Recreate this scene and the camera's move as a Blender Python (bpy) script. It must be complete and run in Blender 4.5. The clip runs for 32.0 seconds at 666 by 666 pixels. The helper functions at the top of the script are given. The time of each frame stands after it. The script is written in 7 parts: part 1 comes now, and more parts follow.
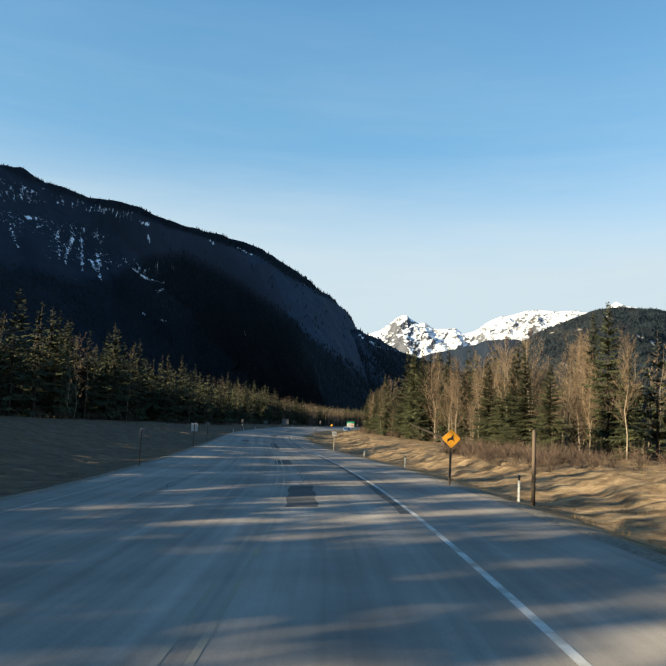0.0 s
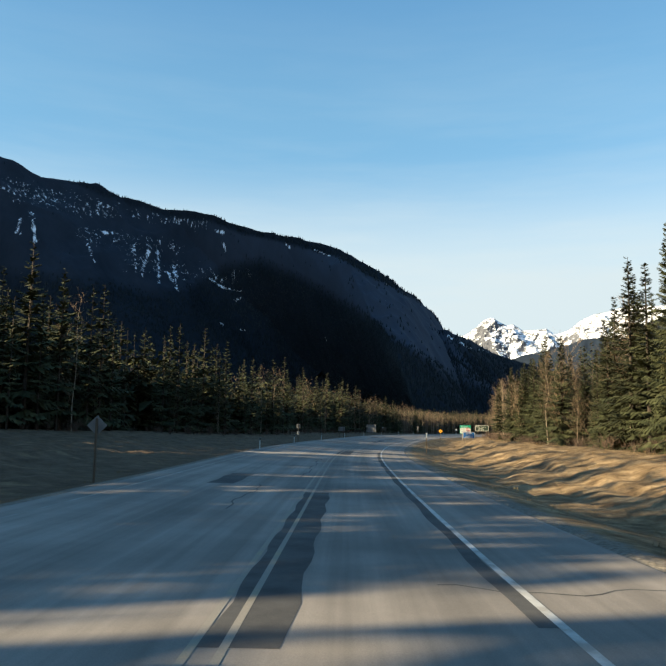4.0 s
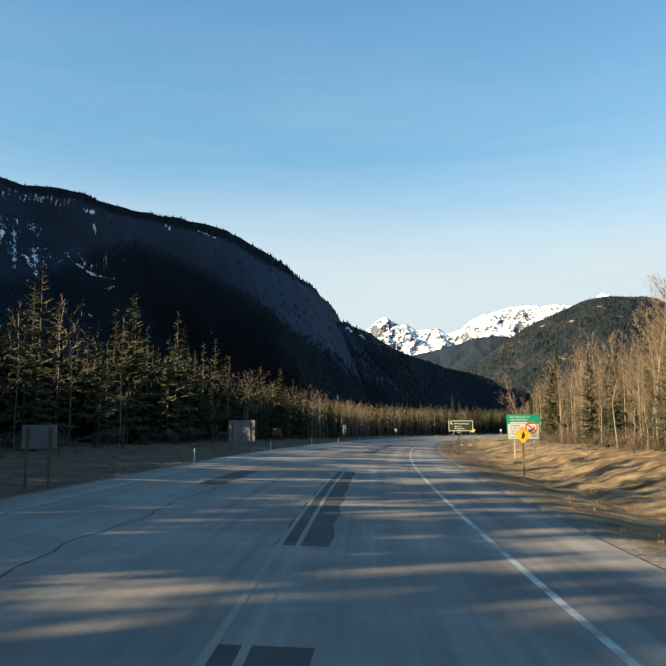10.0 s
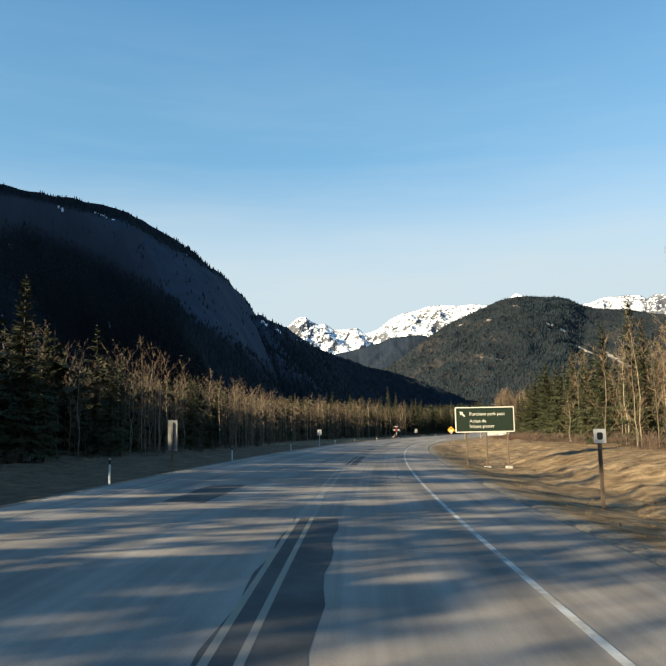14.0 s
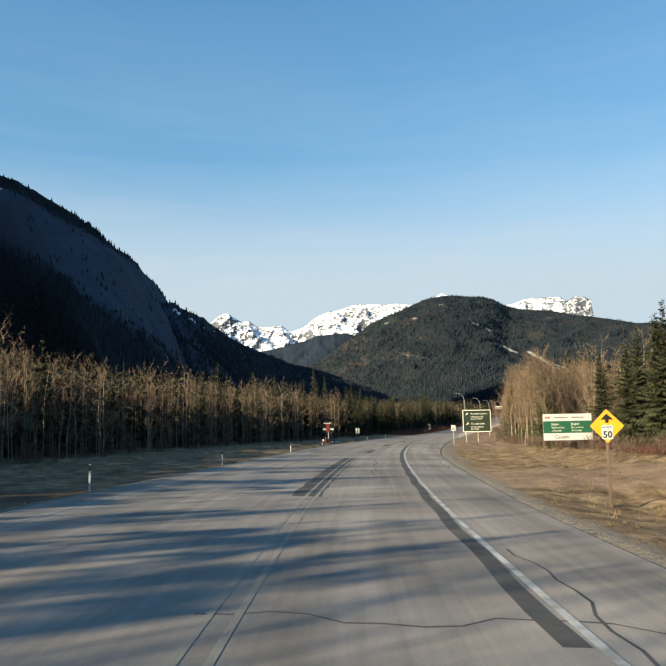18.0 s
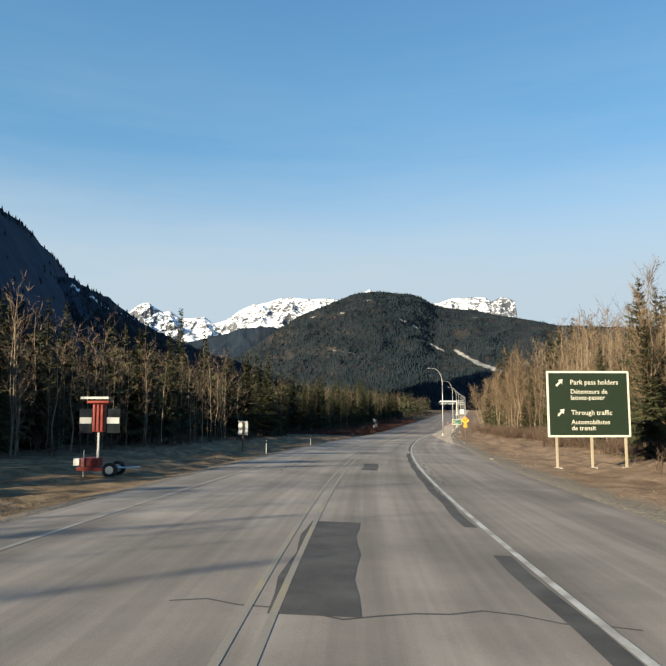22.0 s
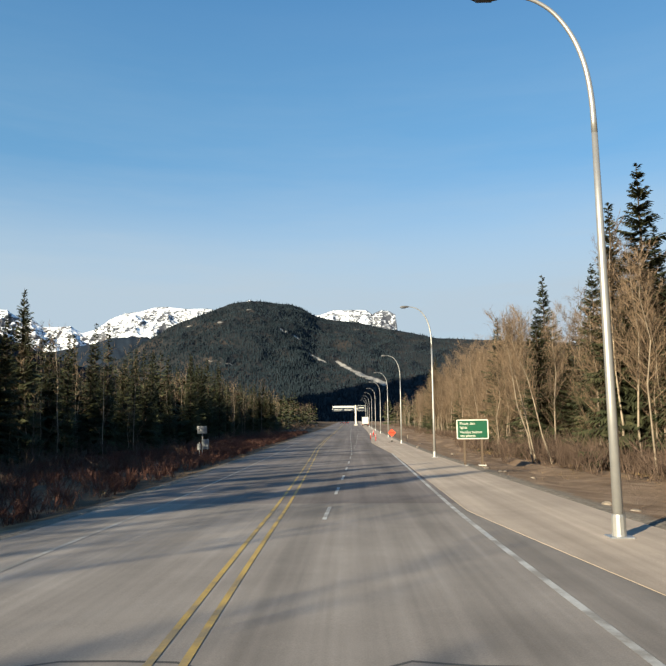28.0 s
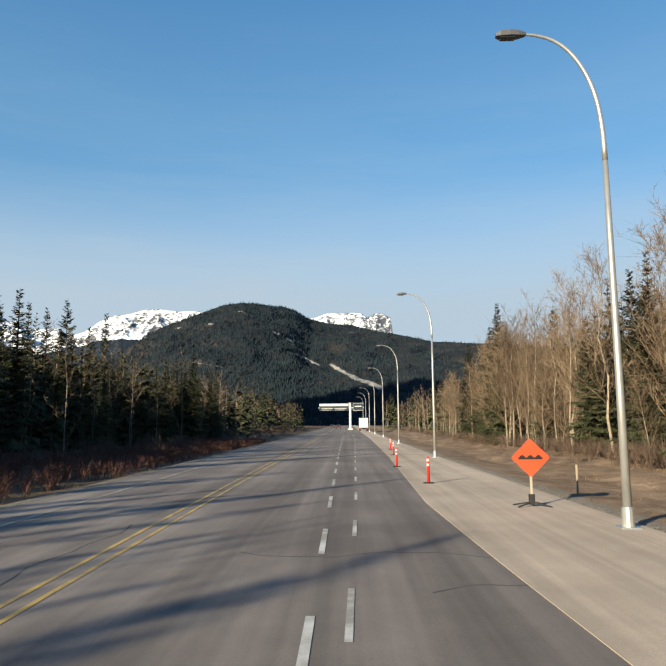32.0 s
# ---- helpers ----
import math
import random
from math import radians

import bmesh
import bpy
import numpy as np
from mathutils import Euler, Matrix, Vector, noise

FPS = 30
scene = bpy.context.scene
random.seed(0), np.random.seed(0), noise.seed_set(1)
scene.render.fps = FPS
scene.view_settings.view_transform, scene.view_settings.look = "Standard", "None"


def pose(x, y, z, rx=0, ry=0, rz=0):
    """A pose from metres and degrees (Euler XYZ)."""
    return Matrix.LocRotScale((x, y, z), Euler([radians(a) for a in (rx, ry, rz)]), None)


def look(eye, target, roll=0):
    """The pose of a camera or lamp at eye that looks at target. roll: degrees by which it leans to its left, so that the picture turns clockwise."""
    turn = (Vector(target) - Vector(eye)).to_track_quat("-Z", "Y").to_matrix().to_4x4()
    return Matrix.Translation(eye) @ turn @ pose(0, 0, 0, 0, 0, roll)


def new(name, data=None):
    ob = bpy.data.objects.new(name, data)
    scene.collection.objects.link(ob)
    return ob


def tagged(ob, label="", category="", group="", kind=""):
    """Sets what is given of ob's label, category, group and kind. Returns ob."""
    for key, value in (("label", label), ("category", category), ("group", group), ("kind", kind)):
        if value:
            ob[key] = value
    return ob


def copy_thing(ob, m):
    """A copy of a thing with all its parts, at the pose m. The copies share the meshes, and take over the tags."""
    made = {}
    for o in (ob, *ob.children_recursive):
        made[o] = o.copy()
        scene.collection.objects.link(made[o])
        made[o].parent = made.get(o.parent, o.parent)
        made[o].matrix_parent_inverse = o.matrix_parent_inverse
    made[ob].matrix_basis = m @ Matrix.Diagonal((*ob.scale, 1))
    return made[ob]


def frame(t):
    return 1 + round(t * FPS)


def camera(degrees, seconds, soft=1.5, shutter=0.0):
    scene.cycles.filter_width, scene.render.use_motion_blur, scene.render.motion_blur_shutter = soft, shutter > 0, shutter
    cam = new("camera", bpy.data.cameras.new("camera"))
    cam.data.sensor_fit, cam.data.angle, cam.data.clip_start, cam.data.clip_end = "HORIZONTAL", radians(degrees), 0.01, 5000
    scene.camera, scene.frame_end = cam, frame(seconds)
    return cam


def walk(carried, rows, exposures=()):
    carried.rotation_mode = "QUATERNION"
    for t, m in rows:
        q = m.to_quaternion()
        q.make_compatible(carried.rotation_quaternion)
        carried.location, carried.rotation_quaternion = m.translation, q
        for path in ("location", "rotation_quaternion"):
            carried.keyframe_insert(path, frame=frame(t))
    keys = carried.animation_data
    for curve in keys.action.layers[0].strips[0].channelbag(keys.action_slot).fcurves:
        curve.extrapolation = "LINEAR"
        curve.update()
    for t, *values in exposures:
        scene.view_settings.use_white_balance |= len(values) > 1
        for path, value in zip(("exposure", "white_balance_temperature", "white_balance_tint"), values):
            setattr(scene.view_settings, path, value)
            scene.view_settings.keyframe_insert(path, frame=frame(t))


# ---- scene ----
cam = camera(50.66, 32.0, soft=1.7)
PATH = [
    (0.0, pose(0.000, 0.000, 11.488, 95.866, -2.701, -0.002)),
    (0.5, pose(0.062, 10.108, 11.066, 95.639, -2.617, 1.460)),
    (1.0, pose(-0.170, 19.939, 10.654, 95.535, -2.186, 2.875)),
    (1.5, pose(-0.583, 29.489, 10.254, 95.687, -2.242, 4.146)),
    (2.0, pose(-1.166, 38.755, 9.866, 95.330, -2.483, 5.213)),
    (2.5, pose(-1.872, 47.941, 9.481, 96.238, -1.962, 5.951)),
    (3.0, pose(-2.702, 57.246, 9.163, 96.825, -1.359, 6.397)),
    (3.5, pose(-3.618, 66.673, 8.861, 96.375, -1.226, 6.865)),
    (5.5, pose(-7.667, 106.088, 7.674, 96.795, -0.020, 7.020)),
    (6.0, pose(-8.715, 116.496, 7.465, 96.546, -0.437, 6.638)),
    (6.5, pose(-9.708, 127.002, 7.254, 96.321, -0.774, 6.006)),
    (7.0, pose(-10.515, 137.483, 7.044, 96.799, -0.857, 4.955)),
    (7.5, pose(-11.118, 147.936, 6.835, 96.595, -0.715, 3.807)),
    (8.0, pose(-11.492, 158.359, 6.631, 96.418, -0.062, 2.453)),
    (8.5, pose(-11.632, 168.780, 6.427, 96.375, 0.408, 1.175)),
    (9.0, pose(-11.553, 179.228, 6.223, 96.369, 0.403, 0.120)),
    (9.5, pose(-11.291, 189.699, 6.018, 96.501, 0.490, -0.833)),
    (10.0, pose(-10.884, 200.191, 5.815, 96.707, 0.279, -1.589)),
    (10.5, pose(-10.186, 210.649, 5.640, 96.487, 0.357, -2.350)),
    (11.0, pose(-9.488, 221.046, 5.467, 96.866, 0.432, -3.192)),
    (11.5, pose(-8.635, 231.369, 5.294, 96.769, 0.415, -4.104)),
    (12.0, pose(-7.502, 241.603, 5.122, 96.667, 0.781, -5.022)),
    (12.5, pose(-6.321, 251.825, 4.936, 96.840, 1.007, -6.006)),
    (13.0, pose(-5.168, 262.099, 4.701, 96.811, 1.010, -6.909)),
    (13.5, pose(-3.676, 272.383, 4.465, 96.924, 0.983, -7.473)),
    (14.0, pose(-2.057, 282.699, 4.228, 96.752, 1.047, -8.183)),
    (14.5, pose(-0.292, 293.101, 3.988, 96.692, 0.948, -8.920)),
    (16.5, pose(8.497, 336.041, 3.046, 96.879, 1.368, -12.028)),
    (17.0, pose(11.135, 347.027, 2.805, 96.855, 1.085, -12.823)),
    (17.5, pose(13.943, 358.086, 2.549, 96.640, 0.797, -13.513)),
    (18.0, pose(16.923, 369.215, 2.289, 96.641, 1.075, -14.308)),
    (18.5, pose(20.068, 380.339, 2.029, 96.868, 0.821, -15.108)),
    (19.0, pose(23.356, 391.385, 1.770, 96.627, 1.163, -15.892)),
    (19.5, pose(26.783, 402.353, 1.513, 96.485, 1.260, -16.643)),
    (20.0, pose(30.330, 413.246, 1.258, 96.351, 0.671, -17.271)),
    (20.5, pose(33.948, 423.932, 1.007, 96.436, 0.507, -17.979)),
    (21.0, pose(37.599, 434.275, 0.763, 96.429, 0.135, -18.754)),
    (21.5, pose(41.292, 444.270, 0.528, 96.837, 0.105, -19.653)),
    (22.0, pose(45.022, 453.915, 0.310, 96.298, 0.005, -20.479)),
    (22.5, pose(48.798, 463.292, 0.097, 96.497, 0.216, -21.276)),
    (23.0, pose(52.650, 472.471, -0.112, 96.873, 0.268, -22.110)),
    (23.5, pose(56.579, 481.450, -0.318, 96.977, 0.562, -22.995)),
    (24.0, pose(60.573, 490.232, -0.520, 96.723, 0.497, -23.765)),
    (24.5, pose(64.638, 498.904, -0.705, 97.050, -0.746, -24.305)),
    (25.0, pose(68.807, 507.543, -0.891, 96.610, -0.449, -25.058)),
    (25.5, pose(73.097, 516.137, -1.077, 97.048, -0.109, -25.844)),
    (27.5, pose(91.433, 549.807, -1.685, 97.149, 0.324, -29.150)),
    (28.0, pose(96.291, 557.978, -1.799, 97.421, 0.633, -30.161)),
    (28.5, pose(101.257, 566.065, -1.913, 96.993, 0.950, -30.843)),
    (29.0, pose(106.311, 574.099, -2.027, 97.022, 1.480, -31.349)),
    (29.5, pose(111.385, 582.121, -2.079, 97.349, 1.332, -31.126)),
    (30.0, pose(116.418, 590.169, -2.101, 97.604, 1.188, -30.750)),
    (30.5, pose(121.416, 598.230, -2.122, 97.469, 0.959, -30.693)),
    (31.0, pose(126.408, 606.270, -2.143, 97.398, 0.947, -30.821)),
    (31.5, pose(131.401, 614.289, -2.163, 97.922, 0.917, -30.839)),
    (32.0, pose(136.370, 622.299, -2.157, 97.826, 0.520, -30.628)),
]
EXPOSURES = [(0.0, 1.82, 5750, -2), (5.0, 1.97, 6000, -2), (9.0, 1.92, 6000, -2), (12.0, 1.85, 5880, -2), (20.0, 1.63, 5600, -1), (32.0, 1.45, 5400, 0)]
walk(cam, PATH, EXPOSURES)

# ---- light: low sun from behind on the valley's open side ----
SUN_AZ = math.atan2(-0.927, -0.379)      # compass bearing of the sun, from +y towards +x
SUN_EL = radians(15.6)
world = bpy.data.worlds.new("sky")
scene.world = world
world.use_nodes = True
wn = world.node_tree.nodes
sky = wn.new("ShaderNodeTexSky")
sky.sky_type, sky.sun_disc = "NISHITA", False
sky.sun_elevation, sky.sun_rotation = SUN_EL, SUN_AZ
sky.altitude, sky.air_density, sky.dust_density, sky.ozone_density = 1100.0, 1.05, 0.3, 1.1
wn["Background"].inputs["Strength"].default_value = 0.065
wl = world.node_tree.links
up = wn.new("ShaderNodeSeparateXYZ")
wl.new(wn.new("ShaderNodeTexCoord").outputs["Generated"], up.inputs["Vector"])
low_haze = wn.new("ShaderNodeMapRange")          # pale haze all round the horizon
low_haze.interpolation_type = "SMOOTHSTEP"
for key, v in (("From Min", 0.15), ("From Max", 0.36), ("To Min", 0.95), ("To Max", 0.0)):
    low_haze.inputs[key].default_value = v
wl.new(up.outputs["Z"], low_haze.inputs["Value"])
even = wn.new("ShaderNodeValToRGB")              # the even, thinly veiled blue of the morning sky
even.color_ramp.interpolation = "EASE"
for k, (p, c) in enumerate(((0.06, (0.70, 0.76, 0.81)), (0.2, (0.47, 0.625, 0.75)), (0.36, (0.25, 0.495, 0.72)), (0.65, (0.10, 0.31, 0.635)))):
    e = even.color_ramp.elements[k] if k < 2 else even.color_ramp.elements.new(p)
    e.position, e.color = p, (*c, 1)
wl.new(up.outputs["Z"], even.inputs["Fac"])
even_lift = wn.new("ShaderNodeVectorMath")
even_lift.operation = "SCALE"
even_lift.inputs["Scale"].default_value = 4.0
wl.new(even.outputs["Color"], even_lift.inputs[0])
veil = wn.new("ShaderNodeMix")
veil.data_type = "RGBA"
veil.inputs["Factor"].default_value = 0.55
wl.new(sky.outputs["Color"], veil.inputs["A"]), wl.new(even_lift.outputs["Vector"], veil.inputs["B"])
long_way = wn.new("ShaderNodeMapping")           # faint long streaks of cirrus in the haze
long_way.inputs["Scale"].default_value, long_way.inputs["Rotation"].default_value = (1.6, 1.6, 13.0), (0.06, 0.05, 0.0)
wl.new(up.inputs["Vector"].links[0].from_socket, long_way.inputs["Vector"])
cirrus = wn.new("ShaderNodeTexNoise")
cirrus.inputs["Scale"].default_value, cirrus.inputs["Detail"].default_value, cirrus.inputs["Roughness"].default_value = 1.5, 6.0, 0.6
wl.new(long_way.outputs["Vector"], cirrus.inputs["Vector"])
spread = wn.new("ShaderNodeMapRange")
for key, v in (("From Min", 0.42), ("From Max", 0.72), ("To Min", 0.0), ("To Max", 0.30)):
    spread.inputs[key].default_value = v
wl.new(cirrus.outputs["Fac"], spread.inputs["Value"])
height = wn.new("ShaderNodeMapRange")
for key, v in (("From Min", 0.10), ("From Max", 0.55), ("To Min", 1.0), ("To Max", 0.0)):
    height.inputs[key].default_value = v
wl.new(up.outputs["Z"], height.inputs["Value"])
thin = wn.new("ShaderNodeMath")
thin.operation = "MULTIPLY_ADD"
wl.new(spread.outputs["Result"], thin.inputs[0]), wl.new(height.outputs["Result"], thin.inputs[1]), wl.new(low_haze.outputs["Result"], thin.inputs[2])
thin.use_clamp = True
haze_mix = wn.new("ShaderNodeMix")
haze_mix.data_type = "RGBA"
haze_mix.inputs["B"].default_value = (3.2, 3.28, 3.36, 1)
wl.new(thin.outputs["Value"], haze_mix.inputs["Factor"]), wl.new(veil.outputs["Result"], haze_mix.inputs["A"])
wl.new(haze_mix.outputs["Result"], wn["Background"].inputs["Color"])
sun = new("sun", bpy.data.lights.new("sun", "SUN"))
sun.data.energy, sun.data.angle, sun.data.color = 5.0, radians(0.5), (1.0, 0.74, 0.46)
sun_dir = Vector((math.sin(SUN_AZ) * math.cos(SUN_EL), math.cos(SUN_AZ) * math.cos(SUN_EL), math.sin(SUN_EL)))
sun.matrix_world = look(sun_dir * 50, (0, 0, 0))

# ---- materials ----
def material(name, stops, scale=1.0, detail=6.0, rough=0.85, metal=0.0, bump=0.0, bump_scale=None, spec=0.3,
             fine=0.0, fine_scale=40.0, island=0.0, per_object=0.0, stretch=None, tracks=0.0):
    """A noise-coloured surface: stops is a list of (position, colour)."""
    m = bpy.data.materials.new(name)
    m.use_nodes = True
    n, l = m.node_tree.nodes, m.node_tree.links
    b = n["Principled BSDF"]
    b.inputs["Roughness"].default_value, b.inputs["Metallic"].default_value = rough, metal
    b.inputs["Specular IOR Level"].default_value = spec
    geo = n.new("ShaderNodeNewGeometry")
    at = geo.outputs["Position"]
    if stretch:
        mp = n.new("ShaderNodeMapping")
        mp.inputs["Scale"].default_value = stretch
        l.new(at, mp.inputs["Vector"])
        at = mp.outputs["Vector"]
    ns = n.new("ShaderNodeTexNoise")
    ns.inputs["Scale"].default_value, ns.inputs["Detail"].default_value = scale, detail
    ns.inputs["Roughness"].default_value = 0.62
    l.new(at, ns.inputs["Vector"])
    ramp = n.new("ShaderNodeValToRGB")
    while len(ramp.color_ramp.elements) < len(stops):
        ramp.color_ramp.elements.new(0.5)
    for e, (p, c) in zip(ramp.color_ramp.elements, stops):
        e.position, e.color = p, (*c, 1)
    l.new(ns.outputs["Fac"], ramp.inputs["Fac"])
    col = ramp.outputs["Color"]

    def scaled(col, source, amount):
        mr = n.new("ShaderNodeMapRange")
        mr.inputs["To Min"].default_value, mr.inputs["To Max"].default_value = 1 - amount, 1 + amount
        l.new(source, mr.inputs["Value"])
        mix = n.new("ShaderNodeVectorMath")
        mix.operation = "SCALE"
        l.new(col, mix.inputs[0]), l.new(mr.outputs["Result"], mix.inputs["Scale"])
        return mix.outputs["Vector"]

    n2 = n.new("ShaderNodeTexNoise")
    n2.inputs["Scale"].default_value, n2.inputs["Detail"].default_value = fine_scale, 3.0
    l.new(at, n2.inputs["Vector"])
    if fine:
        col = scaled(col, n2.outputs["Fac"], fine)
    if island:
        col = scaled(col, geo.outputs["Random Per Island"], island)
    if per_object:
        oi = n.new("ShaderNodeObjectInfo")
        col = scaled(col, oi.outputs["Random"], per_object)
    if tracks:                                   # streaks along the lanes: worn wheel tracks and stains
        lane = n.new("ShaderNodeAttribute")
        lane.attribute_name = "lane"
        for sc, amount in (((1.1, 0.012, 1), tracks), ((5.0, 0.10, 1), tracks * 0.45)):
            mp2 = n.new("ShaderNodeMapping")
            mp2.inputs["Scale"].default_value = sc
            l.new(lane.outputs["Vector"], mp2.inputs["Vector"])
            n4 = n.new("ShaderNodeTexNoise")
            n4.inputs["Scale"].default_value, n4.inputs["Detail"].default_value = 1.0, 5.0
            l.new(mp2.outputs["Vector"], n4.inputs["Vector"])
            col = scaled(col, n4.outputs["Fac"], amount * 2.0)
    l.new(col, b.inputs["Base Color"])
    if bump:
        bp = n.new("ShaderNodeBump")
        bp.inputs["Strength"].default_value, bp.inputs["Distance"].default_value = bump, 0.05
        n3 = n.new("ShaderNodeTexNoise")
        n3.inputs["Scale"].default_value, n3.inputs["Detail"].default_value = bump_scale or scale * 4, 5.0
        l.new(at, n3.inputs["Vector"])
        l.new(n3.outputs["Fac"], bp.inputs["Height"]), l.new(bp.outputs["Normal"], b.inputs["Normal"])
    return m


def paint(name, colour, rough=0.5, metal=0.0, wear=0.12, scale=3.0, spec=0.4):
    c = Vector(colour)
    return material(name, [(0.3, c * (1 - wear)), (0.7, c * (1 + wear * 0.5))], scale, 5, rough, metal, 0, None, spec, 0.06, 30)


M = {}
M["asphalt"] = material("weathered_asphalt", [(0.32, (0.160, 0.144, 0.127)), (0.5, (0.223, 0.198, 0.174)), (0.68, (0.292, 0.260, 0.228))], 0.16, 8, 0.92, 0, 0.06, 70, 0.2, 0.28, 55, tracks=0.3)
M["asphalt_grey"] = material("newer_grey_asphalt", [(0.32, (0.121, 0.105, 0.097)), (0.5, (0.163, 0.142, 0.130)), (0.68, (0.215, 0.188, 0.170))], 0.16, 8, 0.92, 0, 0.06, 70, 0.2, 0.28, 55, tracks=0.3)
M["patch"] = material("sealed_asphalt_patch", [(0.35, (0.055, 0.053, 0.052)), (0.65, (0.095, 0.092, 0.088))], 0.9, 6, 0.9, 0, 0.12, 30, 0.2, 0.25, 60)
M["shoulder"] = material("dusty_shoulder", [(0.3, (0.325, 0.268, 0.210)), (0.7, (0.445, 0.368, 0.290))], 0.35, 8, 0.95, 0, 0.12, 60, 0.2, 0.25, 45, tracks=0.25)
M["white_line"] = material("worn_white_road_paint", [(0.40, (0.27, 0.25, 0.22)), (0.55, (0.46, 0.45, 0.42)), (0.75, (0.60, 0.59, 0.56))], 1.3, 8, 0.7, 0, 0, None, 0.3, 0.15, 40)
M["yellow_line"] = material("worn_yellow_road_paint", [(0.38, (0.22, 0.175, 0.10)), (0.55, (0.42, 0.29, 0.075)), (0.7, (0.50, 0.35, 0.09))], 1.1, 8, 0.7, 0, 0, None, 0.3, 0.15, 40)
M["faded_line"] = material("almost_gone_yellow_paint", [(0.50, (0.235, 0.213, 0.18)), (0.66, (0.28, 0.24, 0.165)), (0.80, (0.36, 0.27, 0.13))], 0.7, 8, 0.8, 0, 0, None, 0.3, 0.25, 40)
M["faint_line"] = material("worn_through_white_paint", [(0.45, (0.25, 0.23, 0.20)), (0.6, (0.33, 0.31, 0.28)), (0.78, (0.5, 0.48, 0.45))], 0.9, 8, 0.8, 0, 0, None, 0.3, 0.25, 40)
M["ground"] = None
M["bark"] = material("grey_brown_bark", [(0.3, (0.026, 0.021, 0.017)), (0.7, (0.062, 0.051, 0.041))], 3, 6, 0.95, 0, 0.5, 18, 0.2, 0.2, 30)
M["pale_bark"] = material("pale_poplar_bark", [(0.3, (0.135, 0.11, 0.082)), (0.7, (0.265, 0.225, 0.172))], 2.5, 6, 0.9, 0, 0.3, 18, 0.2, 0.2, 30, 0.2, 0.2)
M["twig"] = material("bare_tan_twigs", [(0.3, (0.086, 0.062, 0.041)), (0.7, (0.182, 0.134, 0.090))], 0.5, 5, 0.9, 0, 0, None, 0.2, 0.15, 12, 0.3, 0.22)
M["needle"] = material("spruce_needles", [(0.3, (0.024, 0.030, 0.014)), (0.55, (0.046, 0.050, 0.023)), (0.75, (0.080, 0.077, 0.037))], 0.9, 6, 0.85, 0, 0, None, 0.2, 0.25, 14, 0.35, 0.25)
M["shrub"] = material("red_brown_shrub_twigs", [(0.3, (0.055, 0.038, 0.029)), (0.7, (0.11, 0.079, 0.060))], 0.6, 5, 0.9, 0, 0, None, 0.2, 0.2, 14, 0.35)
M["red_brush"] = material("dark_red_brush_twigs", [(0.3, (0.055, 0.026, 0.020)), (0.7, (0.12, 0.062, 0.046))], 0.4, 5, 0.9, 0, 0, None, 0.2, 0.2, 14, 0.35)
M["grass"] = material("dry_straw_grass", [(0.3, (0.14, 0.098, 0.048)), (0.7, (0.23, 0.165, 0.085))], 0.5, 5, 0.95, 0, 0, None, 0.1, 0.2, 12, 0.35)

# ---- the road's line: a heading every 25 m, a height every 50 m ----
HEAD = [-1.08, 2.53, 4.97, 5.82, 5.92, 5.37, 2.53, -0.48, -2.59, -4.57, -6.84, -8.69, -10.41, -12.19, -13.94, -15.57,
        -17.28, -18.76, -20.62, -22.63, -24.75, -26.52, -28.65, -30.94, -32.1, -31.8, -31.75, -31.71]
RISE = [9.29, 7.2, 5.6, 4.6, 3.63, 2.79, 1.66, 0.59, -0.53, -1.65, -2.7, -3.67, -4.27, -4.38, -4.1, -3.66, -3.15, -2.61,
        -2.04, -1.48, -0.93, -0.38, 0.17, 0.6, 1.0]
RS = np.arange(-200.0, 1201.0, 1.0)
RH = np.radians(np.interp(RS, np.arange(len(HEAD)) * 25.0, HEAD))
RX, RY = np.cumsum(-np.sin(RH)), np.cumsum(np.cos(RH))
RX, RY = RX - RX[200], RY - RY[200]
RZ = np.interp(RS, np.arange(len(RISE)) * 50.0, RISE)
RZ = np.where(RS < 0, RISE[0] - 0.042 * RS, RZ)
RZ = np.convolve(np.pad(RZ, 15, mode="edge"), np.ones(31) / 31, "valid")


def knots(*pairs):
    xs, ys = [p[0] for p in pairs], [p[1] for p in pairs]
    return lambda s: np.interp(s, xs, ys)


bank = knots((-50, -0.045), (30, -0.045), (70, -0.015), (110, 0.015), (150, 0.038), (540, 0.034), (600, 0.005), (1200, 0.0))
line_left = knots((0, -9.1), (50, -9.1), (90, -8.6), (137, -7.9), (203, -8.1), (290, -8.5), (393, -7.8), (417, -6.9), (460, -6.2), (500, -5.4),
                  (540, -5.2), (598, -6.1), (635, -7.1), (665, -7.9), (700, -8.2), (1200, -8.2))
line_right = knots((0, 2.45), (50, 2.7), (90, 2.45), (230, 2.65), (393, 2.4), (460, 2.7), (598, 2.6), (638, 3.0), (654, 3.35), (700, 4.0), (1200, 4.0))
line_centre = knots((0, -1.5), (90, -1.5), (260, -1.25), (393, -1.75), (460, -1.3), (549, -1.3), (598, -2.4), (636, -3.6), (654, -4.2), (693, -4.6), (1200, -4.8))
edge_left = lambda s: line_left(s) - np.interp(s, [0, 120, 400, 560, 1200], [1.6, 1.0, 1.2, 1.6, 1.3])
edge_right = knots((0, 5.6), (52, 6.2), (90, 5.2), (138, 4.9), (260, 5.2), (393, 5.0), (440, 6.0), (482, 7.6), (542, 8.3), (598, 6.6), (640, 6.3), (1200, 6.3))
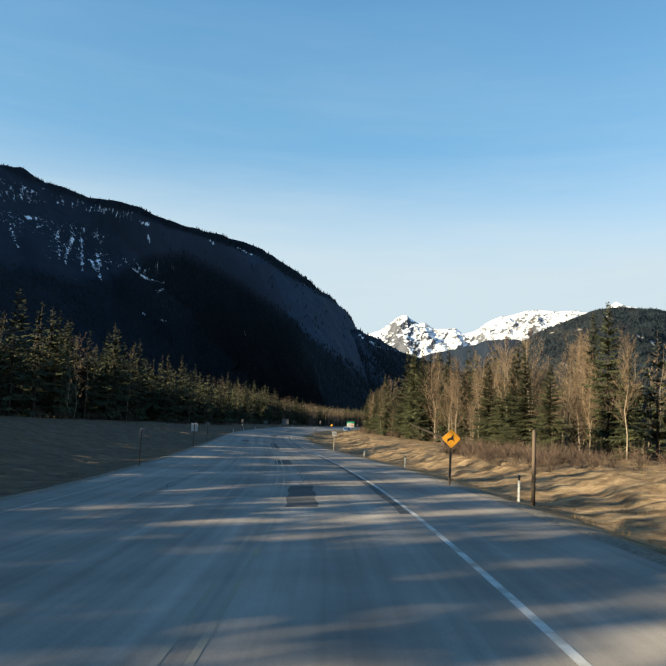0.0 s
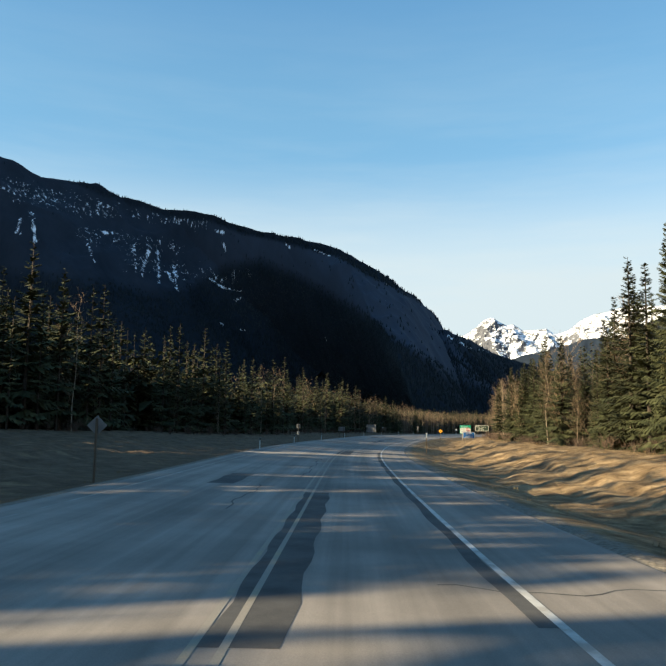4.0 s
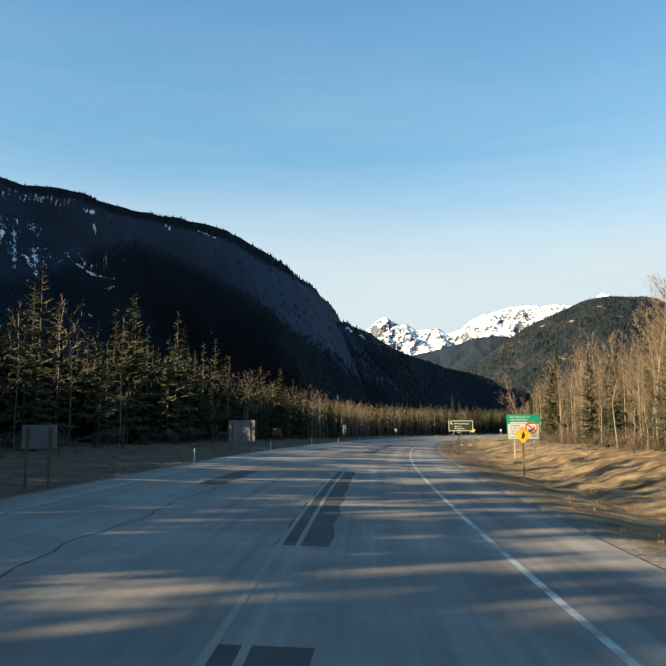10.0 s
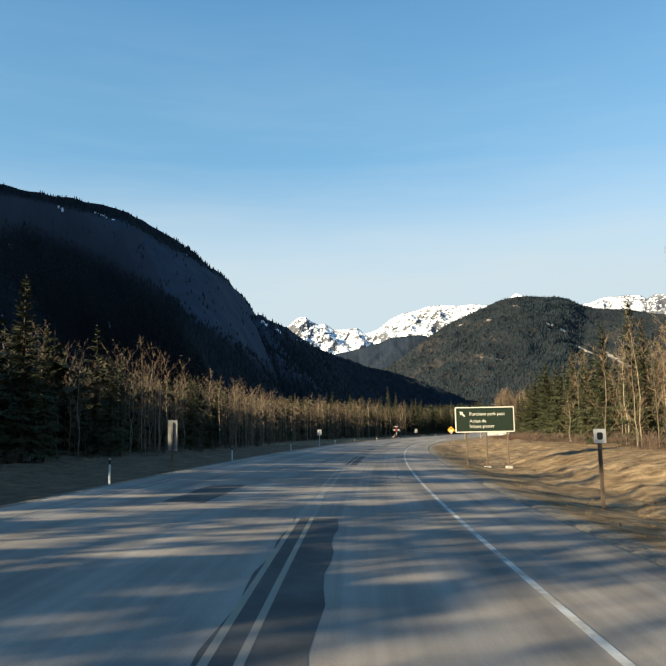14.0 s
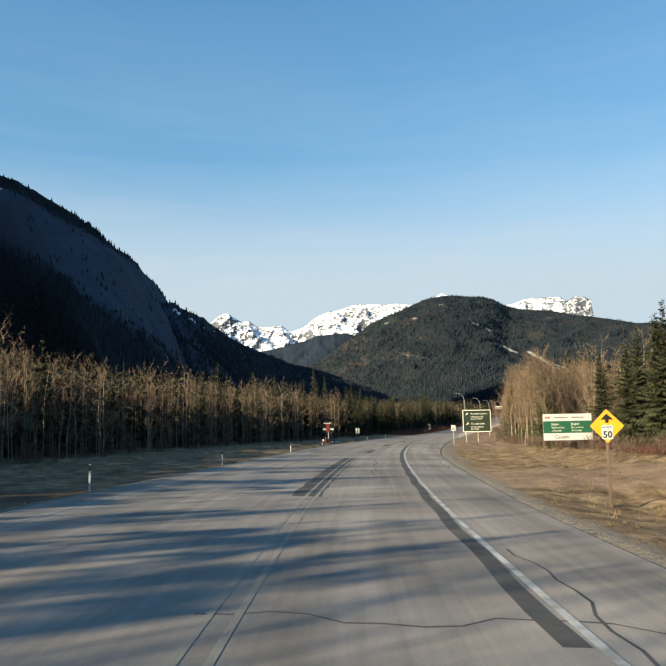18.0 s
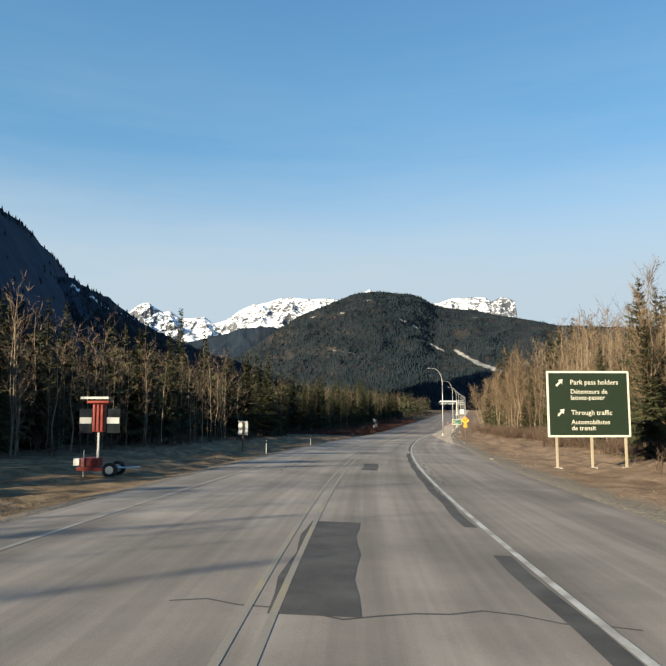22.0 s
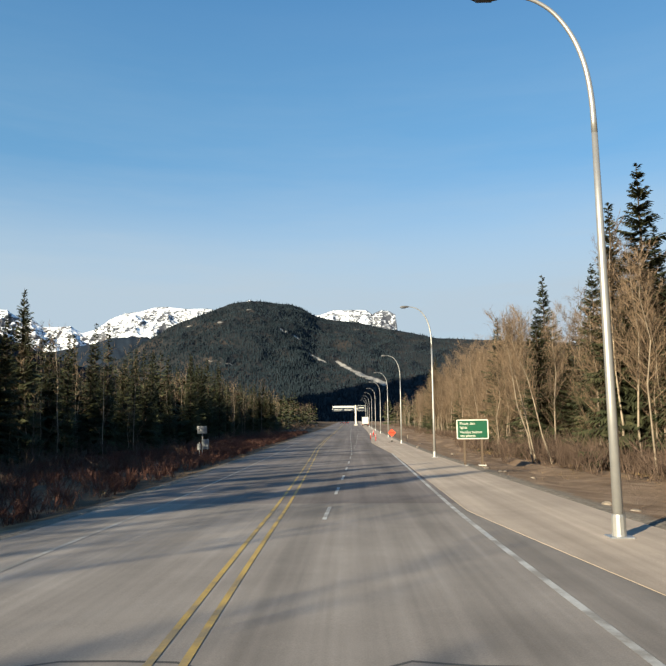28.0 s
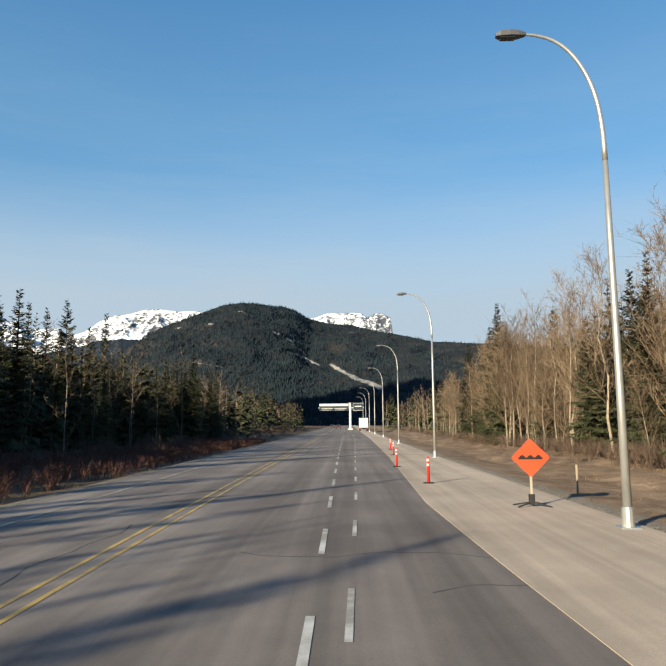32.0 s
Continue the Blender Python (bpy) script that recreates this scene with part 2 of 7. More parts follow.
edge_shoulder = knots((548, 8.15), (574, 5.4), (598, 2.9), (640, 3.1), (665, 2.3), (674, 2.1), (704, 2.8), (760, 3.4), (1200, 3.6))
ditch = knots((-100, -0.45), (60, -0.6), (120, -0.8), (380, -0.75), (397, -0.7), (403, -0.18), (412, -0.18), (418, -0.28), (425, -0.25), (460, -0.3), (560, -0.35), (1200, -0.4))
top_right = knots((-100, 0.6), (90, 0.7), (200, 0.55), (330, 0.35), (420, 0.2), (480, -0.1), (560, -0.2), (620, -0.5), (1200, -0.4))
top_left = knots((-100, 2.4), (100, 2.2), (150, 1.6), (200, 0.9), (300, 0.7), (400, 0.25), (520, 0.1), (1200, 0.1))


def ease(t):
    t = np.clip(t, 0, 1)
    return t * t * (3 - 2 * t)


def level(s, o):
    """Height of the finished ground over the road's line at station s and offset o (right is positive)."""
    s, o = np.asarray(s, float), np.asarray(o, float)
    r, l = edge_right(s), edge_left(s)
    on = -bank(s) * np.clip(o, l, r)
    x = np.clip(o - r, 0, None)
    dz = ditch(s) + bank(s) * r
    right = dz * ease(x / 5.0) + (top_right(s) - ditch(s)) * ease((x - 4.6) / 9.0) + 0.012 * np.clip(x - 12, 0, 90)
    y = np.clip(l - o, 0, None)
    left = -0.35 * ease(y / 2.5) + (top_left(s) + 0.35 + bank(s) * l) * ease((y - 2.0) / 26.0) + 0.015 * np.clip(y - 30, 0, 120)
    return on + right + left


def station(s):
    i = np.clip((np.asarray(s, float) + 200), 0, len(RS) - 1.001)
    k = i.astype(int) if hasattr(i, "astype") else int(i)
    f = i - k
    mix = lambda a: a[k] * (1 - f) + a[k + 1] * f
    return mix(RX), mix(RY), mix(RZ), mix(RH)


def place(s, o, dz=None):
    """World points at stations s and offsets o; dz over the road's line, or on the ground."""
    x, y, z, h = station(s)
    dz = level(s, o) if dz is None else dz
    return np.stack([x + np.cos(h) * o, y + np.sin(h) * o, z + dz], -1)


def heading(s):
    return math.degrees(float(station(float(s))[3]))


def stand(s, o, turn=0.0, dz=None):
    """A pose on the ground at (s, o): +y along the road, +x to its right."""
    x, y, z = place(float(s), float(o), dz)
    return pose(float(x), float(y), float(z), 0, 0, heading(s) + turn)


def mesh(name, verts, faces, mats, index=None, smooth=False):
    """A mesh from arrays; faces all of one size."""
    me = bpy.data.meshes.new(name)
    verts, faces = np.asarray(verts, np.float32), np.asarray(faces, np.int32)
    k = faces.shape[1]
    me.vertices.add(len(verts)), me.loops.add(faces.size), me.polygons.add(len(faces))
    me.vertices.foreach_set("co", verts.ravel())
    me.loops.foreach_set("vertex_index", faces.ravel())
    me.polygons.foreach_set("loop_start", np.arange(0, faces.size, k, dtype=np.int32))
    for m in mats:
        me.materials.append(m)
    if index is not None:
        me.polygons.foreach_set("material_index", np.asarray(index, np.int32))
    me.polygons.foreach_set("use_smooth", np.full(len(faces), bool(smooth)))
    me.update(calc_edges=True)
    return me


def grid_faces(n, m):
    a = (np.arange(n - 1)[:, None] * m + np.arange(m - 1)[None]).ravel()
    return np.stack([a, a + 1, a + m + 1, a + m], 1)


def wobble(p, scale, seed=0):
    """Smooth cheap noise in about -1..1 for arrays of points (n, 2 or 3)."""
    rng = np.random.RandomState(seed)
    total = np.zeros(len(p))
    for k in range(7):
        d = rng.normal(size=p.shape[1])
        d *= (0.6 + 0.9 * rng.rand()) / np.linalg.norm(d) / scale
        total += np.sin(p @ d * 2 * np.pi + rng.rand() * 6.28 + 1.3 * np.sin(p @ np.roll(d, 1) * 4.1 + k))
    return total / 3.2


def ridged(p, scale, seed=0, octaves=4):
    out, amp = np.zeros(len(p)), 1.0
    for k in range(octaves):
        out += amp * (1 - 2 * np.abs(wobble(p, scale / 2 ** k, seed + k)).clip(0, 1))
        amp *= 0.5
    return out


# ---- ground: one strip along the valley road and a wide valley floor under it ----
def ground_material():
    m = bpy.data.materials.new("dry_verge_ground")
    m.use_nodes = True
    n, l = m.node_tree.nodes, m.node_tree.links
    b = n["Principled BSDF"]
    b.inputs["Roughness"].default_value, b.inputs["Specular IOR Level"].default_value = 0.95, 0.1
    geo = n.new("ShaderNodeNewGeometry")

    def noise_at(scale, detail, at=geo.outputs["Position"]):
        t = n.new("ShaderNodeTexNoise")
        t.inputs["Scale"].default_value, t.inputs["Detail"].default_value, t.inputs["Roughness"].default_value = scale, detail, 0.65
        l.new(at, t.inputs["Vector"])
        return t.outputs["Fac"]

    def ramp_of(fac, stops):
        r = n.new("ShaderNodeValToRGB")
        while len(r.color_ramp.elements) < len(stops):
            r.color_ramp.elements.new(0.5)
        for e, (p, c) in zip(r.color_ramp.elements, stops):
            e.position, e.color = p, (*c, 1)
        l.new(fac, r.inputs["Fac"])
        return r.outputs["Color"]

    straw = ramp_of(noise_at(0.85, 12), [(0.30, (0.060, 0.040, 0.023)), (0.47, (0.170, 0.117, 0.064)), (0.66, (0.345, 0.250, 0.143))])
    earth = ramp_of(noise_at(0.8, 9), [(0.35, (0.07, 0.05, 0.032)), (0.65, (0.14, 0.10, 0.066))])
    gravel = ramp_of(noise_at(9.0, 6), [(0.35, (0.12, 0.105, 0.085)), (0.65, (0.25, 0.22, 0.18))])
    soil = ramp_of(noise_at(0.45, 9), [(0.33, (0.145, 0.099, 0.063)), (0.5, (0.22, 0.155, 0.102)), (0.67, (0.31, 0.227, 0.153))])
    which = n.new("ShaderNodeAttribute")
    which.attribute_name = "cover"
    sep = n.new("ShaderNodeSeparateColor")
    l.new(which.outputs["Color"], sep.inputs["Color"])

    def blend(a, b2, fac):
        x = n.new("ShaderNodeMix")
        x.data_type = "RGBA"
        l.new(fac, x.inputs["Factor"]), l.new(a, x.inputs["A"]), l.new(b2, x.inputs["B"])
        return x.outputs["Result"]

    def broken(fac, scale):
        a = n.new("ShaderNodeMath")
        a.operation = "ADD"
        l.new(fac, a.inputs[0]), l.new(noise_at(scale, 7), a.inputs[1])
        r = n.new("ShaderNodeMapRange")
        r.inputs["From Min"].default_value, r.inputs["From Max"].default_value = 0.78, 1.1
        l.new(a.outputs["Value"], r.inputs["Value"])
        return r.outputs["Result"]

    col = blend(straw, earth, broken(sep.outputs["Red"], 0.5))
    col = blend(col, soil, broken(sep.outputs["Blue"], 0.3))
    col = blend(col, gravel, broken(sep.outputs["Green"], 1.2))
    l.new(col, b.inputs["Base Color"])
    bp = n.new("ShaderNodeBump")
    bp.inputs["Strength"].default_value, bp.inputs["Distance"].default_value = 0.8, 0.14
    l.new(noise_at(3.5, 8), bp.inputs["Height"]), l.new(bp.outputs["Normal"], b.inputs["Normal"])
    return m


M["ground"] = ground_material()
out = np.array([0.25, 0.7, 1.2, 1.8, 2.5, 3.3, 4.0, 4.7, 5.4, 6.1, 6.8, 7.5, 8.2, 8.9, 9.6, 10.3, 11, 11.7, 12.5, 13.3, 14.2, 15.2, 17.5, 20, 23, 27, 32, 38, 46, 56, 70, 90, 120, 160, 220, 300, 400.0])
gs = np.arange(-180.0, 1181.0, 2.5)
cols = []
for d in out[::-1]:
    cols.append((edge_left(gs) - d, d))
cols += [(edge_left(gs) + 0.3, -1), (edge_left(gs) * 0.5, -1), (edge_right(gs) * 0.5, -1), (edge_right(gs) - 0.3, -1)]
for d in out:
    cols.append((edge_right(gs) + d, d))
go = np.stack([c[0] for c in cols], 1)
gd = np.array([c[1] for c in cols])
gS = np.repeat(gs[:, None], go.shape[1], 1)
gP = place(gS.ravel(), go.ravel())
far_s0 = gS.ravel()
rough = np.interp(np.tile(gd, len(gs)), [-1, 0.3, 1.5, 6, 30, 56, 90, 400], [0, 0, 0.04, 0.24, 0.34, 0.2, 0.0, 0.0])
gP[:, 2] += rough * (0.6 * wobble(gP[:, :2], 7.0, 3) + 0.4 * wobble(gP[:, :2], 2.3, 5))
gap = np.tile(gd, len(gs))
ruts = np.interp(far_s0, [440, 480, 590, 620], [0, 1, 1, 0]) * np.interp(gap, [-1, 0.5, 2.0, 14, 22], [0, 0, 1, 1, 0]) * (go.ravel() < 0)
ruts += np.interp(far_s0, [-40, 60, 380, 470, 700], [0.5, 0.8, 0.8, 1.0, 1.0]) * np.interp(gap, [-1, 1.5, 3.5, 14, 18], [0, 0, 1, 1, 0]) * (go.ravel() > 0)
gP[:, 2] += ruts * 0.11 * wobble(np.stack([far_s0 / 9.0, go.ravel()], 1), 2.2, 15)
gP[np.tile(gd, len(gs)) < 0, 2] -= 0.16
gP[:, 2] -= np.interp(np.tile(gd, len(gs)), [0, 160, 400], [0, 0, 10.0])
me = mesh("ground", gP, grid_faces(*go.shape), [M["ground"]], smooth=True)
far_o, far_s = go.ravel(), far_s0
cover = np.zeros((len(gP), 4), np.float32)
dd = np.tile(gd, len(gs))
side = np.where(far_o > 0, 1, -1)
wood_left = knots((-200, -44), (60, -42), (110, -38), (160, -33), (184, -30), (216, -25), (290, -27), (347, -24), (391, -22), (426, -27), (470, -26), (520, -23), (570, -23), (640, -22), (1200, -22))
wood_right = knots((-200, 30), (60, 30), (100, 28), (137, 26), (190, 22), (220, 20), (250, 19.5), (290, 21), (340, 23.5), (415, 21), (456, 18.5), (493, 18),
                   (540, 21), (565, 22.5), (582, 21.5), (592, 19), (610, 16.5), (630, 14.5), (645, 13), (660, 14), (678, 16.4), (708, 18.6), (730, 17.4), (785, 18), (1200, 18))
inside = np.where(side > 0, far_o - wood_right(far_s), wood_left(far_s) - far_o)
cover[:, 0] = np.maximum(np.clip((inside + 3) / 5, 0, 1) * 0.75, np.where((side > 0) & (far_s > 460), 0.8, np.where((side < 0) & (far_s > 400), np.where(far_s < 598, 0.38, 0.75), np.where(side < 0, 0.62, 0.12))))
cover[:, 1] = np.clip(1.0 - dd / np.where((side > 0) & (far_s > 420), np.where(far_s > 570, 1.3, 2.6), 1.4), 0, 1)
cover[:, 1] = np.where((side < 0) & (far_s > 430) & (far_s < 560), np.maximum(cover[:, 1], np.clip(0.4 - dd / 22, 0, 1)), cover[:, 1])
cover[:, 2] = np.where(side > 0, np.clip((far_s - 440) / 45, 0, 1) * np.clip((3 - inside) / 4, 0, 1), 0)
track = (side > 0) * np.clip(1.0 - np.abs(far_s - 407.5) / 6.5, 0, 1) * np.clip((24 - far_o) / 6, 0, 1)      # earth track across the ditch
cover[:, 2] = np.maximum(cover[:, 2], np.clip(track * 2.5, 0, 1))
cover[:, 3] = 1
ca = me.color_attributes.new("cover", "FLOAT_COLOR", "POINT")
ca.data.foreach_set("color", cover.ravel())
ground = tagged(new("ground", me), "dry straw-coloured grass verge with bare earth and gravel", "ground", kind="structure")

M["floor"] = material("dark_wooded_valley_floor", [(0.3, (0.03, 0.04, 0.02)), (0.7, (0.09, 0.08, 0.045))], 0.02, 8, 0.95, 0, 0, None, 0.1, 0.3, 0.3)
fx = np.linspace(-4900, 4900, 71)
fP = np.stack([np.repeat(fx, 71), np.tile(fx, 71), np.full(71 * 71, -16.0)], 1)
fP[:, 2] += 2.0 * wobble(fP[:, :2], 700, 9)
tagged(new("valley_floor", mesh("valley_floor", fP, grid_faces(71, 71), [M["floor"]], smooth=True)), "dark wooded valley floor reaching the mountains", "ground", kind="structure")


def strip(name, s0, s1, left, right, lift, mat, label, category, step=2.0, cols=9, kind="structure", thick=0.0):
    """A sheet that follows the road between two offset functions, with a turned-down edge."""
    ss = np.arange(s0, s1 + 0.01, step)
    a, b = left(ss), right(ss)
    f = np.linspace(0, 1, cols)
    oo = a[:, None] * (1 - f) + b[:, None] * f
    SS = np.repeat(ss[:, None], cols, 1)
    x, y, z, h = station(SS.ravel())
    o = oo.ravel()
    P = np.stack([x + np.cos(h) * o, y + np.sin(h) * o, z - bank(SS.ravel()) * o + lift], -1)
    Fc = grid_faces(len(ss), cols)
    if thick:
        n = len(P)
        lo = P.reshape(len(ss), cols, 3)[:, [0, -1]].copy()
        lo[:, :, 2] -= thick
        P = np.concatenate([P, lo.reshape(-1, 3)])
        i = np.arange(len(ss) - 1)
        L = np.stack([i * cols, (i + 1) * cols, n + 2 * (i + 1), n + 2 * i], 1)
        R = np.stack([i * cols + cols - 1, n + 2 * i + 1, n + 2 * (i + 1) + 1, (i + 1) * cols + cols - 1], 1)
        Fc = np.concatenate([Fc, L, R])
    me = mesh(name, P, Fc, [mat])
    if cols > 2:
        at = np.zeros((len(P), 3), np.float32)
        at[:len(o), 0], at[:len(o), 1] = o, SS.ravel()
        me.attributes.new("lane", "FLOAT_VECTOR", "POINT").data.foreach_set("vector", at.ravel())
    ob = new(name, me)
    return tagged(ob, label, category, kind=kind) if kind else ob


road = strip("road", -180, 600, edge_left, lambda s: np.where(s < 548, edge_right(s), np.minimum(edge_right(s), edge_shoulder(s) + 0.05)), 0.0, M["asphalt"],
             "weathered grey two-way asphalt highway with worn paint lines", "road", thick=0.16, cols=13)
strip("road", 600, 1180, edge_left, lambda s: np.minimum(edge_right(s), edge_shoulder(s) + 0.05), 0.0, M["asphalt_grey"], "newer grey asphalt of the gate approach", "road", thick=0.16, cols=13)
strip("shoulder", 548, 1180, edge_shoulder, edge_right, 0.010, M["shoulder"], "dusty pale paved shoulder beside the highway", "shoulder", thick=0.16, cols=6)

# ---- mountains ----
def mountain_material(name, forest, rock, snow_amount, snow_scale, snow_low, snow_high, snow=(0.80, 0.84, 0.90), stretch=None, scree=False, gully=False, grain=0.72, edge=(0.70, 0.76)):
    """Forest and rock, with snow where it lies: more of it the higher, broken by a noise."""
    m = bpy.data.materials.new(name)
    m.use_nodes = True
    n, l = m.node_tree.nodes, m.node_tree.links
    b = n["Principled BSDF"]
    b.inputs["Roughness"].default_value, b.inputs["Specular IOR Level"].default_value = 0.95, 0.1
    geo = n.new("ShaderNodeNewGeometry")
    pos = geo.outputs["Position"]
    if stretch:
        mp = n.new("ShaderNodeMapping")
        mp.inputs["Scale"].default_value = stretch
        l.new(pos, mp.inputs["Vector"])
        pos = mp.outputs["Vector"]

    def noise_at(scale, detail, rough=0.65):
        t = n.new("ShaderNodeTexNoise")
        t.inputs["Scale"].default_value, t.inputs["Detail"].default_value, t.inputs["Roughness"].default_value = scale, detail, rough
        l.new(pos, t.inputs["Vector"])
        return t.outputs["Fac"]

    def mix(a, c, fac):
        x = n.new("ShaderNodeMix")
        x.data_type = "RGBA"
        l.new(fac, x.inputs["Factor"])
        for v, k in ((a, "A"), (c, "B")):
            if isinstance(v, tuple):
                x.inputs[k].default_value = (*v, 1)
            else:
                l.new(v, x.inputs[k])
        return x.outputs["Result"]

    def window(v, lo, hi):
        r = n.new("ShaderNodeMapRange")
        r.inputs["From Min"].default_value, r.inputs["From Max"].default_value = lo, hi
        l.new(v, r.inputs["Value"])
        return r.outputs["Result"]

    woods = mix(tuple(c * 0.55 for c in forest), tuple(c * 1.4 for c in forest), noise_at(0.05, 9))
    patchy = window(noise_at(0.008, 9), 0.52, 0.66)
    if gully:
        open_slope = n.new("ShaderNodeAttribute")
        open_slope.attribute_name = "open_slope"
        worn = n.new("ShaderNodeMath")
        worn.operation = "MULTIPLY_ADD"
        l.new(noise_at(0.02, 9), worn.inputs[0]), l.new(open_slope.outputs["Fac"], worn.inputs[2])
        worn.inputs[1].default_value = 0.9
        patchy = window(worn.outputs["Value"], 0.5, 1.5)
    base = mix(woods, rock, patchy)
    sep = n.new("ShaderNodeSeparateXYZ")
    l.new(geo.outputs["Position"], sep.inputs["Vector"])
    high = window(sep.outputs["Z"], snow_low, snow_high)
    add = n.new("ShaderNodeMath")
    add.operation = "MULTIPLY_ADD"
    l.new(high, add.inputs[0])
    add.inputs[1].default_value = snow_amount
    l.new(noise_at(snow_scale, 14, grain), add.inputs[2])
    if scree:
        at = n.new("ShaderNodeAttribute")
        at.attribute_name = "scree"
        sa = n.new("ShaderNodeMath")
        sa.operation = "ADD"
        l.new(at.outputs["Fac"], sa.inputs[0]), l.new(noise_at(0.03, 8), sa.inputs[1])
        base = mix(base, (0.30, 0.285, 0.26), window(sa.outputs["Value"], 0.86, 1.06))
    if gully:
        at = n.new("ShaderNodeAttribute")
        at.attribute_name = "gully"
        ga = n.new("ShaderNodeMath")
        ga.operation = "MULTIPLY_ADD"
        ga.inputs[1].default_value = 0.26
        l.new(at.outputs["Fac"], ga.inputs[0]), l.new(add.outputs["Value"], ga.inputs[2])
        add = ga
    l.new(mix(base, snow, window(add.outputs["Value"], *edge)), b.inputs["Base Color"])
    return m


def crest(points, eye, bearing0=0.0):
    """Ridge points from (bearing, elevation, distance) as seen from eye."""
    e = np.array(eye, float)
    a = np.array(points, float)
    az, el, r = np.radians(a[:, 0] + bearing0), np.radians(a[:, 1]), a[:, 2]
    return np.stack([e[0] + np.sin(az) * r, e[1] + np.cos(az) * r, e[2] + np.tan(el) * r], 1)


def range_mesh(name, ridge, foot, mat, n=160, m=56, amp=30.0, scale=300.0, seed=1, crest_amp=4.0, power=1.35, back=900.0, label="", sharp=0.6, ribs=0.0):
    """A massif: the crest line swept down to its foot on the near side, with gullies, and a plain far slope."""
    u = np.linspace(0, 1, n)
    k = np.linspace(0, 1, len(ridge))
    top = np.stack([np.interp(u, k, ridge[:, i]) for i in range(3)], 1)
    kf = np.linspace(0, 1, len(foot))
    low = np.stack([np.interp(u, kf, foot[:, i]) for i in range(3)], 1)
    w = np.stack([u * 1000, np.zeros(n)], 1)
    top[:, 2] += crest_amp * (0.6 * ridged(w, 170, seed + 9) + 0.4 * wobble(w, 25, seed + 3))
    v = np.linspace(0, 1, m)
    P = np.empty((n, m + 2, 3))
    for i in range(3):
        P[:, 2:, i] = top[:, None, i] * (1 - v) + low[:, None, i] * v
    P[:, 2:, 2] = low[:, None, 2] + (top[:, 2] - low[:, 2])[:, None] * (1 - v) ** power
    q = P[:, 2:].reshape(-1, 3)
    d = low - top
    nx = np.stack([-d[:, 1], d[:, 0]], 1)
    h = (amp * ridged(q[:, :2], scale, seed, 5)).reshape(n, m) * (np.sin(np.pi * v ** sharp) ** 0.8)[None]
    if ribs:                                     # ribs and couloirs that run down the face, a little aslant
        length = np.concatenate([[0], np.cumsum(np.linalg.norm(np.diff(top[:, :2], axis=0), axis=1))])
        f = np.stack([np.repeat(length[:, None], m, 1) + 420 * v[None], np.repeat(v[None] * 110, n, 0)], -1).reshape(-1, 2)
        h = h + (ribs * ridged(f, 150.0, seed + 40, 5)).reshape(n, m) * np.clip(v * 9, 0, 1)[None] * (1 - v)[None]
    P[:, 2:, 2] += h
    run = np.gradient(top[:, :2], axis=0)
    run = np.stack([np.convolve(np.pad(run[:, i], 12, mode="edge"), np.ones(25) / 25, "valid") for i in range(2)], 1)
    away = np.stack([-run[:, 1], run[:, 0]], 1)
    away /= np.linalg.norm(away, axis=1)[:, None] + 1e-9
    for j, far in ((1, 0.35), (0, 1.0)):
        P[:, j, :2] = top[:, :2] + away * back * far
        P[:, j, 2] = top[:, 2] * (1 - far) - 16 * far
    ob = new(name, mesh(name, P.reshape(-1, 3), grid_faces(n, m + 2), [mat], smooth=True))
    tagged(ob, label, "mountain", kind="structure")
    return ob, P[:, 2:]


EYE = (-5.0, 262.0, 4.7)
# blue haze and sky-lit shade are put into the forest and rock colours
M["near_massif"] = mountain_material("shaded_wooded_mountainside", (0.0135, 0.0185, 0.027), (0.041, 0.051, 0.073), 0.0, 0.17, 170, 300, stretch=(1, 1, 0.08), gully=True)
# bearings beyond -48 are out of view: added height that shades the slopes ahead
ridge = crest([(-98.5, 1.0, 2450), (-96.5, 22.0, 2450), (-93, 25.0, 2480), (-86, 30.5, 2300), (-76, 31.5, 2100), (-66, 31.0, 1930), (-56, 28.0, 1720), (-48, 24.4, 1480), (-43, 21.2, 1340), (-40, 20.5, 1300), (-37, 20.2, 1298), (-34.6, 19.3, 1305), (-32, 19.26, 1312),
               (-30, 19.3, 1316), (-28, 18.5, 1315), (-26, 18.3, 1307), (-24, 17.8, 1293), (-22, 17.95, 1270), (-20, 17.9, 1241), (-18, 17.3, 1205), (-16, 16.96, 1164), (-14, 16.74, 1118), (-12, 16.62, 1067), (-10, 16.3, 1022),
               (-8, 15.75, 990), (-6, 14.8, 977), (-4, 13.65, 975), (-2, 12.3, 1005), (0, 10.75, 1129), (1.5, 8.85, 1297), (2.7, 6.4, 1482), (4.0, 3.8, 1540), (5.5, 1.5, 1560), (7, 0.2, 1580)], EYE)
reach = np.interp(np.arange(len(ridge)), [0, 10, 24, 32], [600, 540, 390, 300])
face = np.radians(np.interp(np.arange(len(ridge)), [0, 16, 25, 32], [106, 106, 163, 170]))      # where the slope faces, from +y towards +x
foot = np.stack([ridge[:, 0] + reach * np.sin(face), ridge[:, 1] + reach * np.cos(face), np.full(len(ridge), -14.0)], 1)
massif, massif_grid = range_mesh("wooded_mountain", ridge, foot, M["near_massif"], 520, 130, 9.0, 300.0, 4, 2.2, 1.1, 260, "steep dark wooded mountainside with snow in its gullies")
